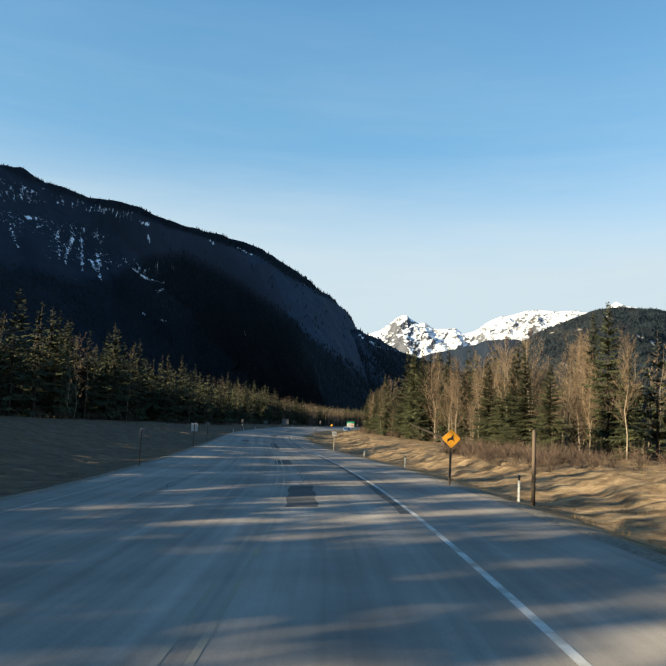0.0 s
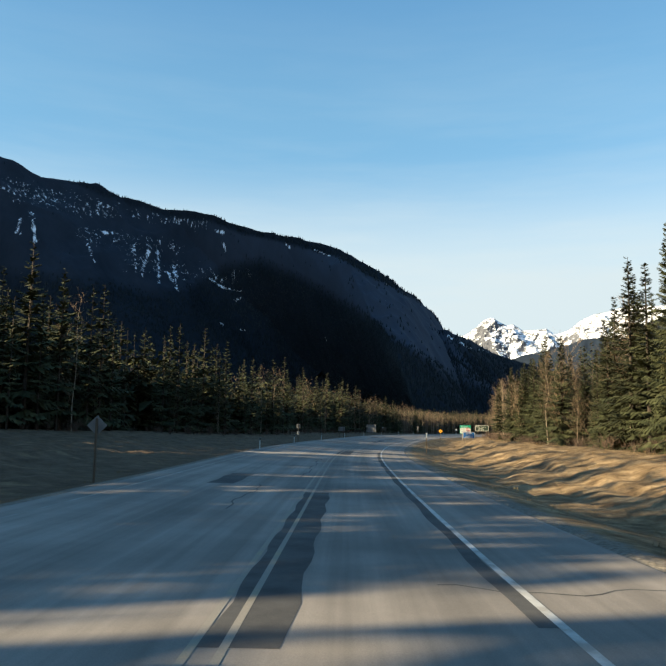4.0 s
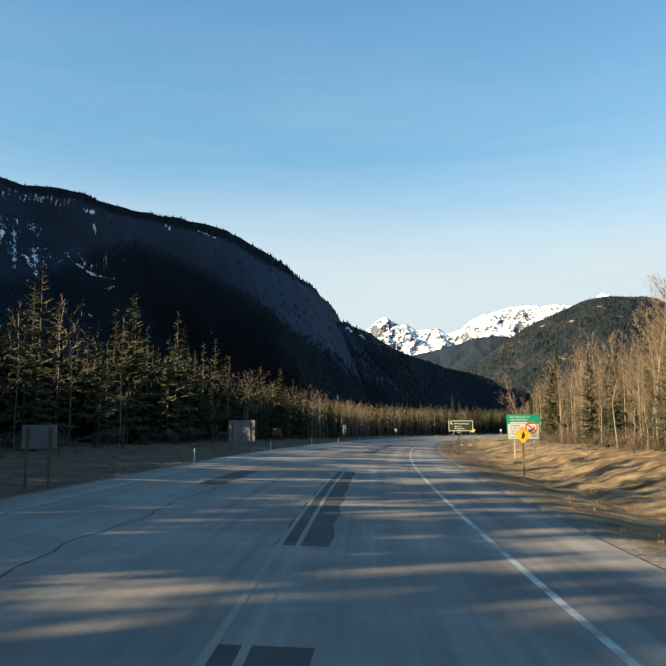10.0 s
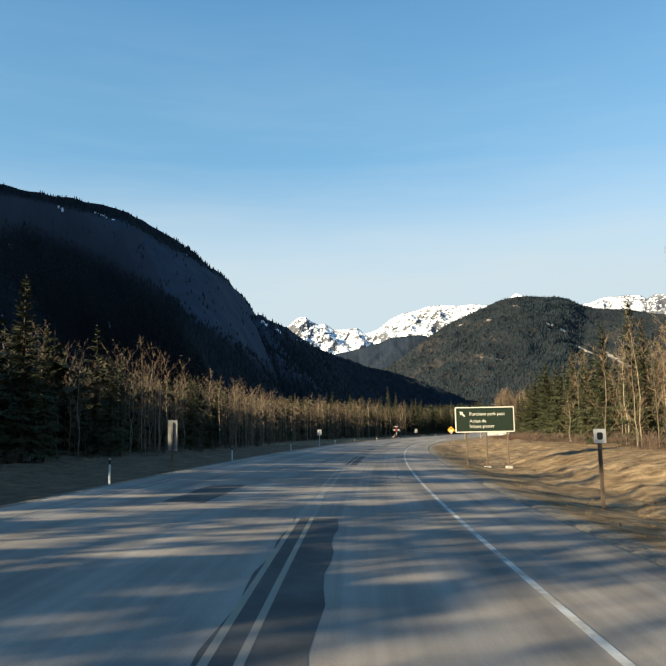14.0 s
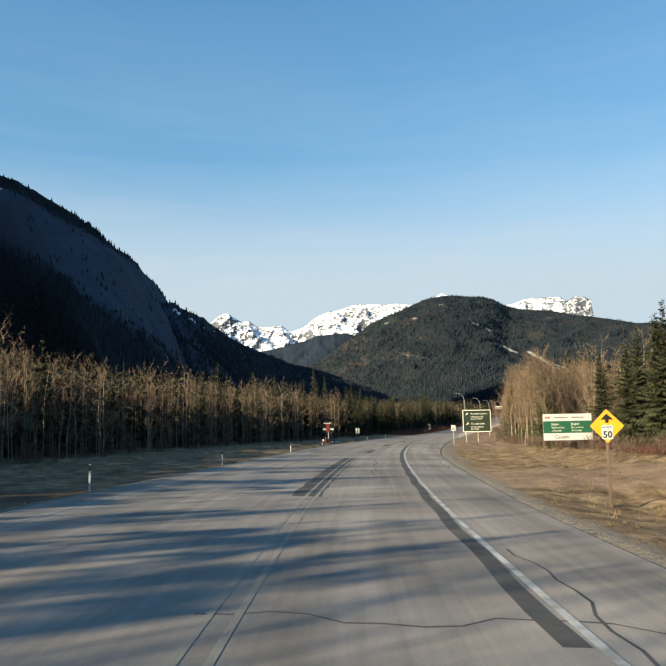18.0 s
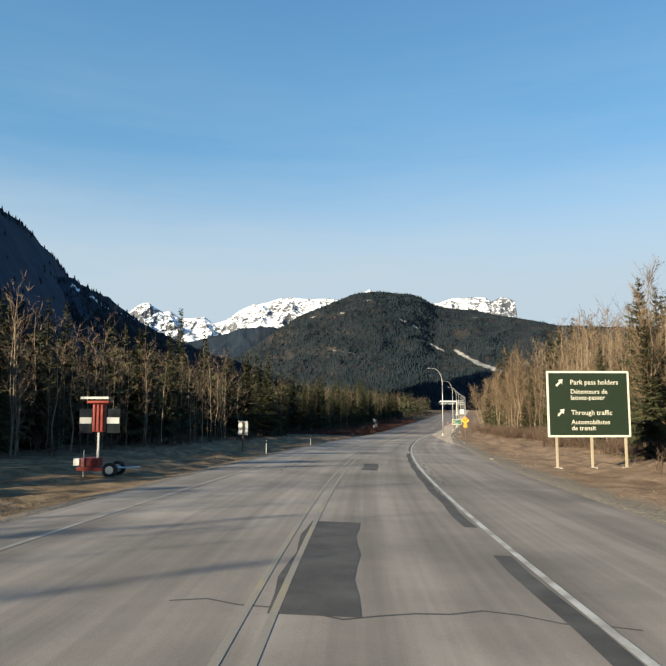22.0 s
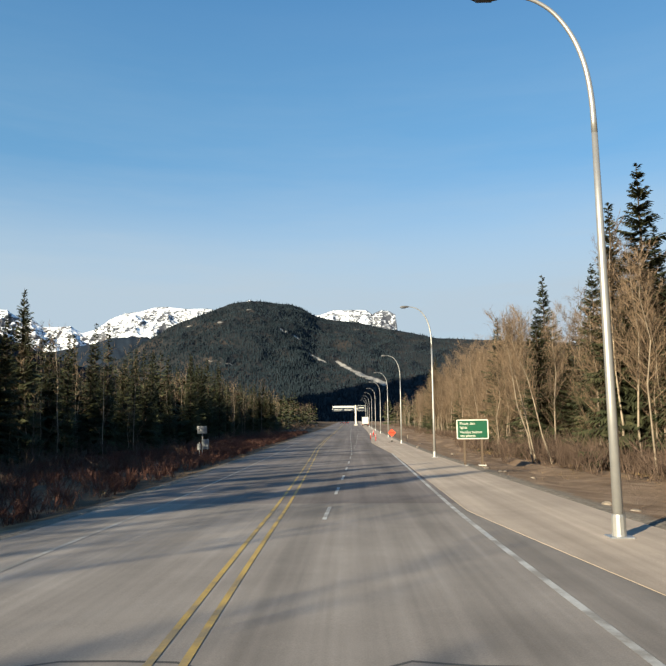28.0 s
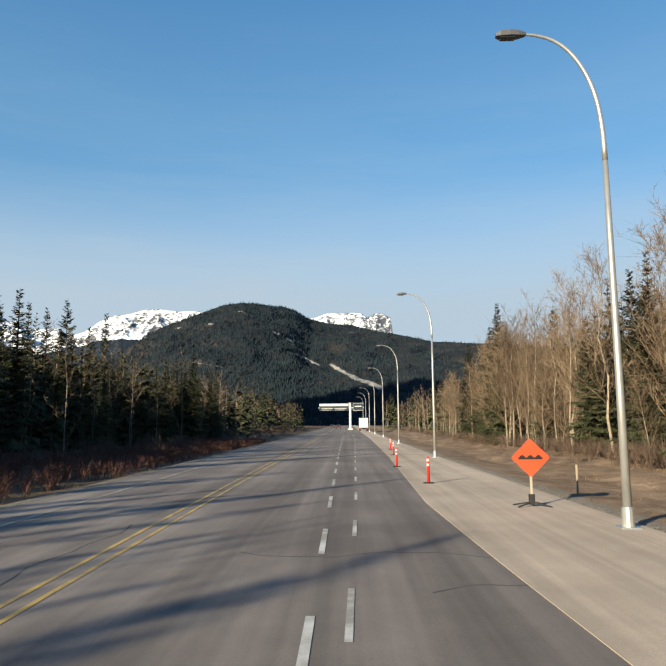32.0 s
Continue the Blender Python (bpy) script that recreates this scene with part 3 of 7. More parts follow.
ridge = crest([(-5.0, 0.5, 1090), (-3.0, 4.0, 1090), (-1.0, 6.6, 1090), (1, 8.1, 1080), (2.2, 8.05, 1075), (3.5, 7.55, 1105), (4.7, 7.05, 1167), (6, 6.0, 1306), (7.4, 5.26, 1516), (9, 4.66, 1760), (10.9, 3.95, 1950), (13, 3.45, 2050), (15, 2.7, 2100), (19, 1.0, 2200)], EYE)
foot = np.stack([ridge[:, 0] + 230 * 0.22, ridge[:, 1] - 230 * 0.975, np.full(len(ridge), -14.0)], 1)
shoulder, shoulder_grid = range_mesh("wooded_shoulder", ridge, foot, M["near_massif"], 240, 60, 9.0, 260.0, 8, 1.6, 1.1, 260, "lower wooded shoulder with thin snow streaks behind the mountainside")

EYE2 = (23.0, 391.0, 1.8)
M["hill"] = mountain_material("wooded_hill", (0.018, 0.021, 0.024), (0.040, 0.034, 0.031), 0.03, 0.02, 150, 500, scree=True)
top = [(9, 2.9, 2987), (11, 3.5, 2985), (12.9, 4.2, 2985), (14.3, 5.1, 2989), (15.5, 6.0, 3003), (16.4, 6.55, 3027), (17.3, 7.2, 3061), (18.2, 7.7, 3106), (19.5, 8.2, 3163), (20.7, 8.65, 3235), (22, 9.2, 3321), (23.6, 9.46, 3419), (25, 9.37, 3525),
       (26.0, 9.22, 3600), (26.8, 9.2, 3690), (27.5, 8.95, 3751), (28.5, 8.35, 3850), (30, 7.98, 3900), (31.8, 7.85, 3920), (33.5, 7.4, 3920), (34.9, 7.16, 3900), (38, 6.46, 3853), (41.2, 6.22, 3760), (46, 5.9, 3600), (54, 5.0, 3300), (64, 2.0, 2900)]
ridge = crest(top, EYE2)
foot = crest([(a, -0.3, np.interp(a, [9, 14.3, 20.7, 31.8, 64], [2250, 2080, 1880, 1700, 1600])) for a, _, _ in top], EYE2)
hill, hill_grid = range_mesh("wooded_hill", ridge, foot, M["hill"], 380, 110, 12.0, 420.0, 12, 1.6, 1.12, 300, "rounded hill dark with spruce woods and pale clearings")

# distance haze is mixed into this ridge's bluish forest and rock tones
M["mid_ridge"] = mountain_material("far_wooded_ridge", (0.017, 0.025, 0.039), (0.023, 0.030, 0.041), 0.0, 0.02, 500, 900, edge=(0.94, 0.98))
ridge = crest([(4, 3.2, 3500), (8.1, 5.15, 3620), (10.2, 5.6, 3660), (12, 6.05, 3672), (13, 6.45, 3684), (14.5, 6.62, 3694), (15.8, 6.6, 3700), (19, 5.2, 3704), (24, 4, 3700)], EYE2)
foot = crest([(5, 0.2, 2950), (8.1, 0.2, 2950), (10.2, 0.2, 2950), (12, 0.2, 2980), (13, 0.2, 3000), (14.5, 0.2, 3020), (15.8, 0.2, 3050), (19, 0.2, 3200), (24, 0.2, 3300)], EYE2)
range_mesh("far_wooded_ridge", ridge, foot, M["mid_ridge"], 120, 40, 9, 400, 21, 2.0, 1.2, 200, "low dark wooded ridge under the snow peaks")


def snow_material():
    """Snow, with bare rock on the steep faces and along broken ledges."""
    m = bpy.data.materials.new("snow_and_rock")
    m.use_nodes = True
    n, l = m.node_tree.nodes, m.node_tree.links
    b = n["Principled BSDF"]
    b.inputs["Roughness"].default_value, b.inputs["Specular IOR Level"].default_value = 0.9, 0.1
    geo = n.new("ShaderNodeNewGeometry")
    normal = n.new("ShaderNodeSeparateXYZ")
    l.new(geo.outputs["Normal"], normal.inputs["Vector"])
    ledge = n.new("ShaderNodeMapping")                       # ledges: long sideways, thin in height
    ledge.inputs["Scale"].default_value, ledge.inputs["Rotation"].default_value = (1, 1, 2.6), (0.45, 0.5, 0)
    l.new(geo.outputs["Position"], ledge.inputs["Vector"])

    def noise_at(scale, detail, rough, at):
        t = n.new("ShaderNodeTexNoise")
        t.inputs["Scale"].default_value, t.inputs["Detail"].default_value, t.inputs["Roughness"].default_value = scale, detail, rough
        l.new(at, t.inputs["Vector"])
        return t.outputs["Fac"]

    def sums(a, ka, c, kc):
        x = n.new("ShaderNodeMath")
        x.operation = "MULTIPLY"
        l.new(a, x.inputs[0])
        x.inputs[1].default_value = ka
        y = n.new("ShaderNodeMath")
        y.operation = "MULTIPLY_ADD"
        l.new(c, y.inputs[0]), l.new(x.outputs["Value"], y.inputs[2])
        y.inputs[1].default_value = kc
        return y.outputs["Value"]

    bare = n.new("ShaderNodeAttribute")
    bare.attribute_name = "bare"

    def window(v, lo, hi):
        r = n.new("ShaderNodeMapRange")
        r.inputs["From Min"].default_value, r.inputs["From Max"].default_value = lo, hi
        l.new(v, r.inputs["Value"])
        return r.outputs["Result"]

    def maths(kind, a, c):
        x = n.new("ShaderNodeMath")
        x.operation = kind
        for k, v in enumerate((a, c)):
            if isinstance(v, float):
                x.inputs[k].default_value = v
            else:
                l.new(v, x.inputs[k])
        return x.outputs["Value"]

    # ledges: thin broken lines of bare rock; above them the wind-swept steep faces
    line = maths("ABSOLUTE", maths("SUBTRACT", noise_at(0.011, 6, 0.52, ledge.outputs["Vector"]), 0.5), 0.0)
    line = window(line, 0.010, 0.05)
    kept = window(maths("ADD", noise_at(0.012, 5, 0.6, geo.outputs["Position"]), maths("MULTIPLY", bare.outputs["Fac"], -0.25)), 0.545, 0.63)
    flat = sums(normal.outputs["Z"], 0.9, noise_at(0.03, 12, 0.7, ledge.outputs["Vector"]), 1.0)
    flat = window(sums(flat, 1.0, bare.outputs["Fac"], -0.22), *SNOW_LINE)
    upright = n.new("ShaderNodeMapping")                     # dark rock columns of the far cliff
    upright.inputs["Scale"].default_value = (1, 1, 0.1)
    l.new(geo.outputs["Position"], upright.inputs["Vector"])
    cliff = n.new("ShaderNodeAttribute")
    cliff.attribute_name = "cliff"
    columns = window(maths("ADD", noise_at(0.06, 5, 0.6, upright.outputs["Vector"]), maths("MULTIPLY", cliff.outputs["Fac"], -0.5)), -0.03, 0.05)
    cover_of_snow = maths("MULTIPLY", maths("MULTIPLY", maths("MAXIMUM", line, kept), flat), columns)
    rock = n.new("ShaderNodeValToRGB")
    rock.color_ramp.elements[0].position, rock.color_ramp.elements[0].color = 0.35, (0.045, 0.050, 0.066, 1)
    rock.color_ramp.elements[1].position, rock.color_ramp.elements[1].color = 0.65, (0.115, 0.120, 0.138, 1)
    l.new(noise_at(0.05, 8, 0.7, ledge.outputs["Vector"]), rock.inputs["Fac"])
    x = n.new("ShaderNodeMix")
    x.data_type = "RGBA"
    l.new(cover_of_snow, x.inputs["Factor"]), l.new(rock.outputs["Color"], x.inputs["A"])
    x.inputs["B"].default_value = (0.74, 0.77, 0.82, 1)
    l.new(x.outputs["Result"], b.inputs["Base Color"])
    return m


SNOW_LINE = (0.93, 1.0)
M["snow"] = snow_material()
top = [(-3, 6.4, 4330), (2.7, 6.6, 4350), (3.5, 6.9, 4350), (4.4, 7.5, 4350), (5.0, 8.05, 4350), (5.5, 8.32, 4350), (5.9, 8.3, 4350), (6.4, 7.95, 4350), (7.0, 7.65, 4350), (7.5, 7.75, 4350), (8.3, 7.2, 4350), (9.2, 7.2, 4350), (10.2, 7.36, 4351),
       (10.7, 7.0, 4351), (11.1, 6.85, 4353), (12, 7.15, 4355), (13, 7.95, 4359), (14, 8.4, 4363), (15.1, 8.6, 4368), (16.2, 8.93, 4374), (17.2, 9.01, 4378), (18.5, 8.9, 4381), (19.5, 8.92, 4382), (20.2, 8.93, 4380), (21.5, 8.75, 4377), (22.5, 9.1, 4376),
       (23.4, 9.66, 4378), (24.1, 9.3, 4386), (25, 9.15, 4419), (27.9, 8.42, 4442), (29, 8.5, 4460), (30, 8.85, 4470), (31, 8.85, 4480), (32, 8.88, 4480), (32.6, 8.85, 4480), (33.1, 8.5, 4470), (33.8, 8.8, 4460), (34.4, 8.7, 4455), (34.9, 8.45, 4450), (35.05, 7.0, 4450), (38, 6.0, 4400)]
ridge = crest(top, EYE2)
foot = crest([(a + 0.6, np.interp(a, [-3, 2.7, 5.8, 8.3, 38], [1.0, 1.5, 2.5, 3.0, 3.0]), 3850 - 40 * math.sin(a)) for a, _, _ in top], EYE2)
snow_range, _ = range_mesh("snow_range", ridge, foot, M["snow"], 700, 110, 17.0, 280.0, 31, 1.4, 1.05, 200, "distant jagged snow-covered mountain range", 0.75, 9.0)


# scree slides on the hill, snow in the gullies, and the small dark trees that cover the slopes
def bearing(P, eye):
    d = P - np.array(eye)
    return np.degrees(np.arctan2(d[:, 0], d[:, 1])), np.degrees(np.arctan2(d[:, 2], np.hypot(d[:, 0], d[:, 1])))


def points_of(ob):
    a = np.empty(len(ob.data.vertices) * 3, np.float32)
    ob.data.vertices.foreach_get("co", a)
    return a.reshape(-1, 3).astype(float)


def streaks(az, el, lines):
    """How near each bearing lies to short lines (az, el, az, el, half width, amount)."""
    out = np.zeros(len(az))
    for a0, e0, a1, e1, wd, amount in lines:
        t = np.clip(((az - a0) * (a1 - a0) + (el - e0) * (e1 - e0)) / ((a1 - a0) ** 2 + (e1 - e0) ** 2), 0, 1)
        out = np.maximum(out, np.clip(1.35 - np.hypot(az - a0 - t * (a1 - a0), el - e0 - t * (e1 - e0)) / wd, 0, 1) * amount)
    return out


def attribute(ob, name, values):
    ob.data.attributes.new(name, "FLOAT", "POINT").data.foreach_set("value", np.asarray(values, np.float32))


haz, hel = bearing(points_of(hill), EYE2)
SLIDES = [(28.0, 5.29, 29.2, 4.61, 0.10, 0.62), (30.1, 4.66, 31.6, 3.71, 0.20, 0.60), (31.6, 3.71, 33.6, 2.89, 0.25, 0.58), (25.8, 7.19, 26.2, 7.02, 0.10, 0.7), (26.8, 6.71, 27.2, 6.47, 0.10, 0.7),
          (18.6, 7.36, 19.1, 7.43, 0.07, 0.5), (21.1, 7.7, 21.7, 7.56, 0.2, 0.42), (31.5, 7.22, 31.9, 7.27, 0.07, 0.5), (22.8, 8.7, 23.5, 8.76, 0.05, 0.45), (19.9, 4.82, 22.3, 4.41, 0.08, 0.45)]
attribute(hill, "scree", streaks(haz, hel, SLIDES))
saz, sel = bearing(points_of(snow_range), EYE2)
attribute(snow_range, "bare", np.clip(1 - np.abs(saz - 33.9) / 1.1, 0, 1) * np.clip((sel - 6.9) / 0.5, 0, 1) * (saz < 35.2) + 0.5 * np.clip(1 - np.abs(saz - 5.2) / 2.4, 0, 1))

attribute(snow_range, "cliff", np.interp(saz, [30.9, 31.3, 31.9, 32.3, 33.0, 35.2, 35.3], [0, 0.95, 0.9, 0.55, 0.95, 1.0, 0.9]) * np.interp(sel, [7.0, 7.4, 8.75, 8.95], [0.8, 1, 1, 0.75]))

GULLIES = [(-25.4, 14.56, -26.2, 12.3, 0.22, 1), (-24.6, 14.24, -24.6, 11.58, 0.15, 1), (-26.8, 14.67, -26.7, 12.38, 0.13, 0.9), (-23.2, 13.38, -23.0, 11.16, 0.22, 1), (-23.7, 12.6, -23.5, 11.9, 0.12, 1),
           (-19.9, 12.22, -18.6, 11.43, 0.16, 1), (-18.6, 11.43, -17.0, 11.23, 0.13, 0.95), (-17.8, 10.31, -17.0, 10.63, 0.12, 0.95), (-19.0, 8.36, -18.5, 7.96, 0.13, 1), (-17.1, 7.79, -16.6, 7.66, 0.12, 0.95),
           (-19.4, 16.47, -18.7, 16.39, 0.22, 1), (-18.7, 15.4, -18.5, 14.73, 0.16, 0.95), (-16.5, 13.39, -16.2, 12.57, 0.2, 0.9), (-13.0, 15.89, -12.7, 15.63, 0.18, 0.9), (-10.6, 15.72, -8.8, 15.14, 0.11, 0.9),
           (-9.1, 7.42, -9.0, 6.98, 0.12, 0.9), (-35.6, 16.39, -35.3, 14.14, 0.22, 1), (-36.5, 15.83, -36.7, 14.8, 0.25, 1), (-31.0, 14.84, -30.5, 13.12, 0.16, 1), (-29.5, 15.52, -28.4, 15.46, 0.2, 1), (-3.4, 12.79, -3.2, 12.6, 0.1, 0.8),
           (-24.1, 17.0, -20.3, 17.05, 0.4, 0.55), (-37.5, 18.05, -28.8, 17.34, 1.2, 0.52), (-26.9, 17.2, -20.4, 16.7, 0.6, 0.5), (-31, 15.2, -23, 14.6, 1.1, 0.46), (-23, 12.8, -16.5, 12.4, 1.0, 0.44), (-27, 13.4, -22.6, 12.6, 1.2, 0.44)]
LOW = ((-48, 12.0), (-27.8, 11.1), (-24.7, 10.6), (-21.4, 11.3), (-18.5, 13.4), (-15.3, 14.1), (-13.0, 13.3), (-10.2, 12.3), (-7.9, 11.0), (-6.3, 10.2), (-4.0, 8.8), (-2.0, 7.15), (0.7, 5.6), (3.4, 3.6), (6.1, 2.5), (9, 0.5))
HIGH = ((-48, 21), (-37, 20.4), (-30, 18.6), (-24, 17.4), (-20, 17.3), (-17.1, 16.45), (-14.2, 16.2), (-11.1, 15.7), (-7.9, 15.1), (-6.3, 14.2), (-4.7, 13.3), (-3.0, 12.6), (-1.3, 11.5), (0.4, 10.4), (1.4, 9.2), (2.2, 8.0), (3.9, 5.9), (5.5, 4.0), (7.3, 2.2), (9, 0.4))
for slope in (massif, shoulder):
    az, el = bearing(points_of(slope), EYE)
    low, high = knots(*LOW)(az), knots(*HIGH)(az)
    bare_band = np.clip((el - low) / 1.3 + 0.5, 0, 1) * np.clip((high - el) / 0.35 + 0.5, 0, 1)
    bare_band *= np.interp(az, [-22, -16], [0.38, 1.0])
    if slope is shoulder:
        bare_band = np.maximum(bare_band, 0.4 * np.clip((el - 5.4) / 1.0, 0, 1))
        attribute(slope, "gully", streaks(az, el, [(3.7, 6.98, 4.7, 6.29, 0.13, 1), (5.4, 6.11, 6.8, 5.69, 0.08, 0.9), (2.6, 7.6, 3.0, 7.3, 0.15, 0.9)]))
    else:
        attribute(slope, "gully", streaks(az, el, GULLIES))
    attribute(slope, "open_slope", bare_band)
# far spruces: the blue of the air between is put into their green
M["slope_tree"] = material("haze_blue_far_spruce", [(0.3, (0.011, 0.016, 0.020)), (0.7, (0.023, 0.030, 0.035))], 0.01, 6, 0.95, 0, 0, None, 0.1, 0.2, 0.2, 0.35)
M["hill_tree"] = material("hazy_dark_far_spruce", [(0.3, (0.008, 0.013, 0.018)), (0.7, (0.018, 0.026, 0.033))], 0.01, 6, 0.95, 0, 0, None, 0.1, 0.2, 0.2, 0.35)


def slope_woods(name, grid, count, lo, hi, seed, keep, label, mat):
    """Small four-sided spruces standing on a slope."""
    rng = np.random.RandomState(seed)
    n, m = grid.shape[:2]
    u, v = rng.rand(count) * (n - 1.01), rng.rand(count) ** 0.9 * (m - 1.01)
    i, j = u.astype(int), v.astype(int)
    fu, fv = (u - i)[:, None], (v - j)[:, None]
    P = (grid[i, j] * (1 - fu) + grid[i + 1, j] * fu) * (1 - fv) + (grid[i, j + 1] * (1 - fu) + grid[i + 1, j + 1] * fu) * fv
    P = P[keep(P, rng)]
    h = lo + (hi - lo) * rng.rand(len(P))
    t = np.arange(4) * np.pi / 2
    V = np.concatenate([np.stack([np.cos(t) * 0.24, np.sin(t) * 0.24, np.full(4, -0.15)], 1), [[0, 0, 1.0]]])
    W = P[:, None] + V[None] * h[:, None, None]
    F2 = np.array([(k, (k + 1) % 4, 4) for k in range(4)])
    F3 = (F2[None] + 5 * np.arange(len(P))[:, None, None]).reshape(-1, 3)
    tagged(new(name, mesh(name, W.reshape(-1, 3), F3, [mat])), label, "forest", kind="stuff")


def keep_massif(P, rng):
    az, el = bearing(P, EYE)
    low, high = knots(*LOW)(az), knots(*HIGH)(az)
    clumps = 0.5 + 0.5 * wobble(P, 60.0, 6)
    dense = np.clip(0.5 - (el - low) / 1.2, 0.006 + 0.05 * (clumps > 0.85), 1.0)
    dense = np.maximum(dense, np.clip(0.5 + (el - high) / 0.5, 0, 0.9))
    return rng.rand(len(P)) < dense


def keep_shoulder(P, rng):
    az, el = bearing(P, EYE)
    return rng.rand(len(P)) < np.clip(0.9 - (el - 4.5) * 0.28, 0.25, 0.9)


def keep_hill(P, rng):
    az, el = bearing(P, EYE2)
    return (rng.rand(len(P)) < np.interp(az, [13, 17, 21, 24], [0.3, 0.33, 0.8, 1.0])) & (streaks(az, el, SLIDES) < 0.2)


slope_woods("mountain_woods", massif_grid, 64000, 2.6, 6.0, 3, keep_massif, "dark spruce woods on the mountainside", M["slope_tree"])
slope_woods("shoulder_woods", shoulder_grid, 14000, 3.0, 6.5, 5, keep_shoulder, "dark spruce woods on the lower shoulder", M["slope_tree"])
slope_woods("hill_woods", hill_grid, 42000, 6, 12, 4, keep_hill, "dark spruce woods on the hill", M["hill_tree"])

# ---- trees ----
def tube(p0, p1, r0, r1, sides=5):
    """Vertices and triangles of a tapered stick."""
    p0, p1 = np.array(p0, float), np.array(p1, float)
    d = p1 - p0
    d /= np.linalg.norm(d) + 1e-9
    a = np.cross(d, (0.31, 0.2, 1.0) if abs(d[2]) < 0.9 else (1.0, 0.1, 0.2))
    a /= np.linalg.norm(a)
    b = np.cross(d, a)
    t = np.arange(sides) * 2 * np.pi / sides
    ring = np.cos(t)[:, None] * a + np.sin(t)[:, None] * b
    V = np.concatenate([p0 + ring * r0, p1 + ring * r1])
    i = np.arange(sides)
    j = (i + 1) % sides
    return V, np.concatenate([np.stack([i, j, j + sides], 1), np.stack([i, j + sides, i + sides], 1)])


def blade(p0, p1, r, rng):
    """A fine twig as one thin sliver."""
    d = p1 - p0
    a = np.cross(d, rng.normal(size=3))
    a *= r / (np.linalg.norm(a) + 1e-9)
    return np.array([p0 - a, p0 + a, p1]), np.array([(0, 1, 2)])


def spike(p0, p1, r):
    """A twig that runs out to a point: three sides."""
    V, _ = tube(p0, p1, r, 0.0, 3)
    return V[:4], np.array([(0, 1, 3), (1, 2, 3), (2, 0, 3)])


def joined(pieces):
    Vs, Fs, n = [], [], 0
    for V, F2 in pieces:
        Vs.append(V), Fs.append(F2 + n)
        n += len(V)
    return np.concatenate(Vs), np.concatenate(Fs)


def spruce(seed, h, full=1.0, whorls=24, arms=7, leaflets=4, start=0.08, bulk=1.0, lean_sides=7):
    """A spruce: trunk, and whorls of drooping boughs with ragged needle sprays."""
    rng = np.random.RandomState(seed)
    lean = rng.normal(0, 0.012, 2)
    trunk = joined([tube((0, 0, -0.3), (lean[0] * h * .5, lean[1] * h * .5, h * .5), 0.011 * h, 0.0065 * h, lean_sides), tube((lean[0] * h * .5, lean[1] * h * .5, h * .5), (lean[0] * h, lean[1] * h, h), 0.0065 * h, 0.0012 * h, max(3, lean_sides - 2))])
    V, F2, n = [], [], 0
    reach = (0.125 + 0.04 * rng.rand()) * h * full
    for w in range(whorls):
        f = start + (1 - start) * ((w + rng.rand() * 0.9) / whorls) ** 0.72
        if f > 0.985:
            continue
        z = f * h
        size = reach * (1 - f) ** 0.78 * (0.75 + 0.25 * min(1, f / 0.22)) * (0.72 + 0.5 * rng.rand())
        size = max(size, 0.010 * h)
        k = max(3, int(round(arms * (0.75 + 0.5 * rng.rand()))))
        turn = rng.rand() * 6.28
        for a in range(k):
            if rng.rand() < 0.08:
                continue
            ang = turn + (a + rng.rand() * 0.6) * 6.283 / k
            ln = size * (0.6 + 0.55 * rng.rand())
            droop = -0.42 + 0.75 * f + rng.normal(0, 0.1)
            d = np.array([math.cos(ang), math.sin(ang), droop])
            sidev = np.array([-math.sin(ang), math.cos(ang), 0.0])
            base = np.array([lean[0] * z, lean[1] * z, z])
            wid = (0.34 * ln + 0.08) * bulk
            for q in range(leaflets):
                g0, g1 = q / leaflets, (q + 1.35) / leaflets
                mid = base + d * ln * (g0 + 0.1)
                tip = base + d * ln * min(g1, 1.08) + np.array([0, 0, 0.10 * ln * g1 * g1])
                ww = wid * (1.05 - 0.75 * g0) * (0.7 + 0.6 * rng.rand())
                hang = np.array([0, 0, -0.45 * ww])
                V += [mid + np.array([0, 0, 0.04 * ln]), tip + sidev * ww * 0.25, mid + sidev * ww + hang + d * ln * 0.12, mid - sidev * ww + hang + d * ln * 0.12, tip - sidev * ww * 0.25]
                F2 += [(n, n + 2, n + 1), (n, n + 4, n + 3), (n, n + 1, n + 4)]
                n += 5
    return trunk, (np.array(V), np.array(F2))


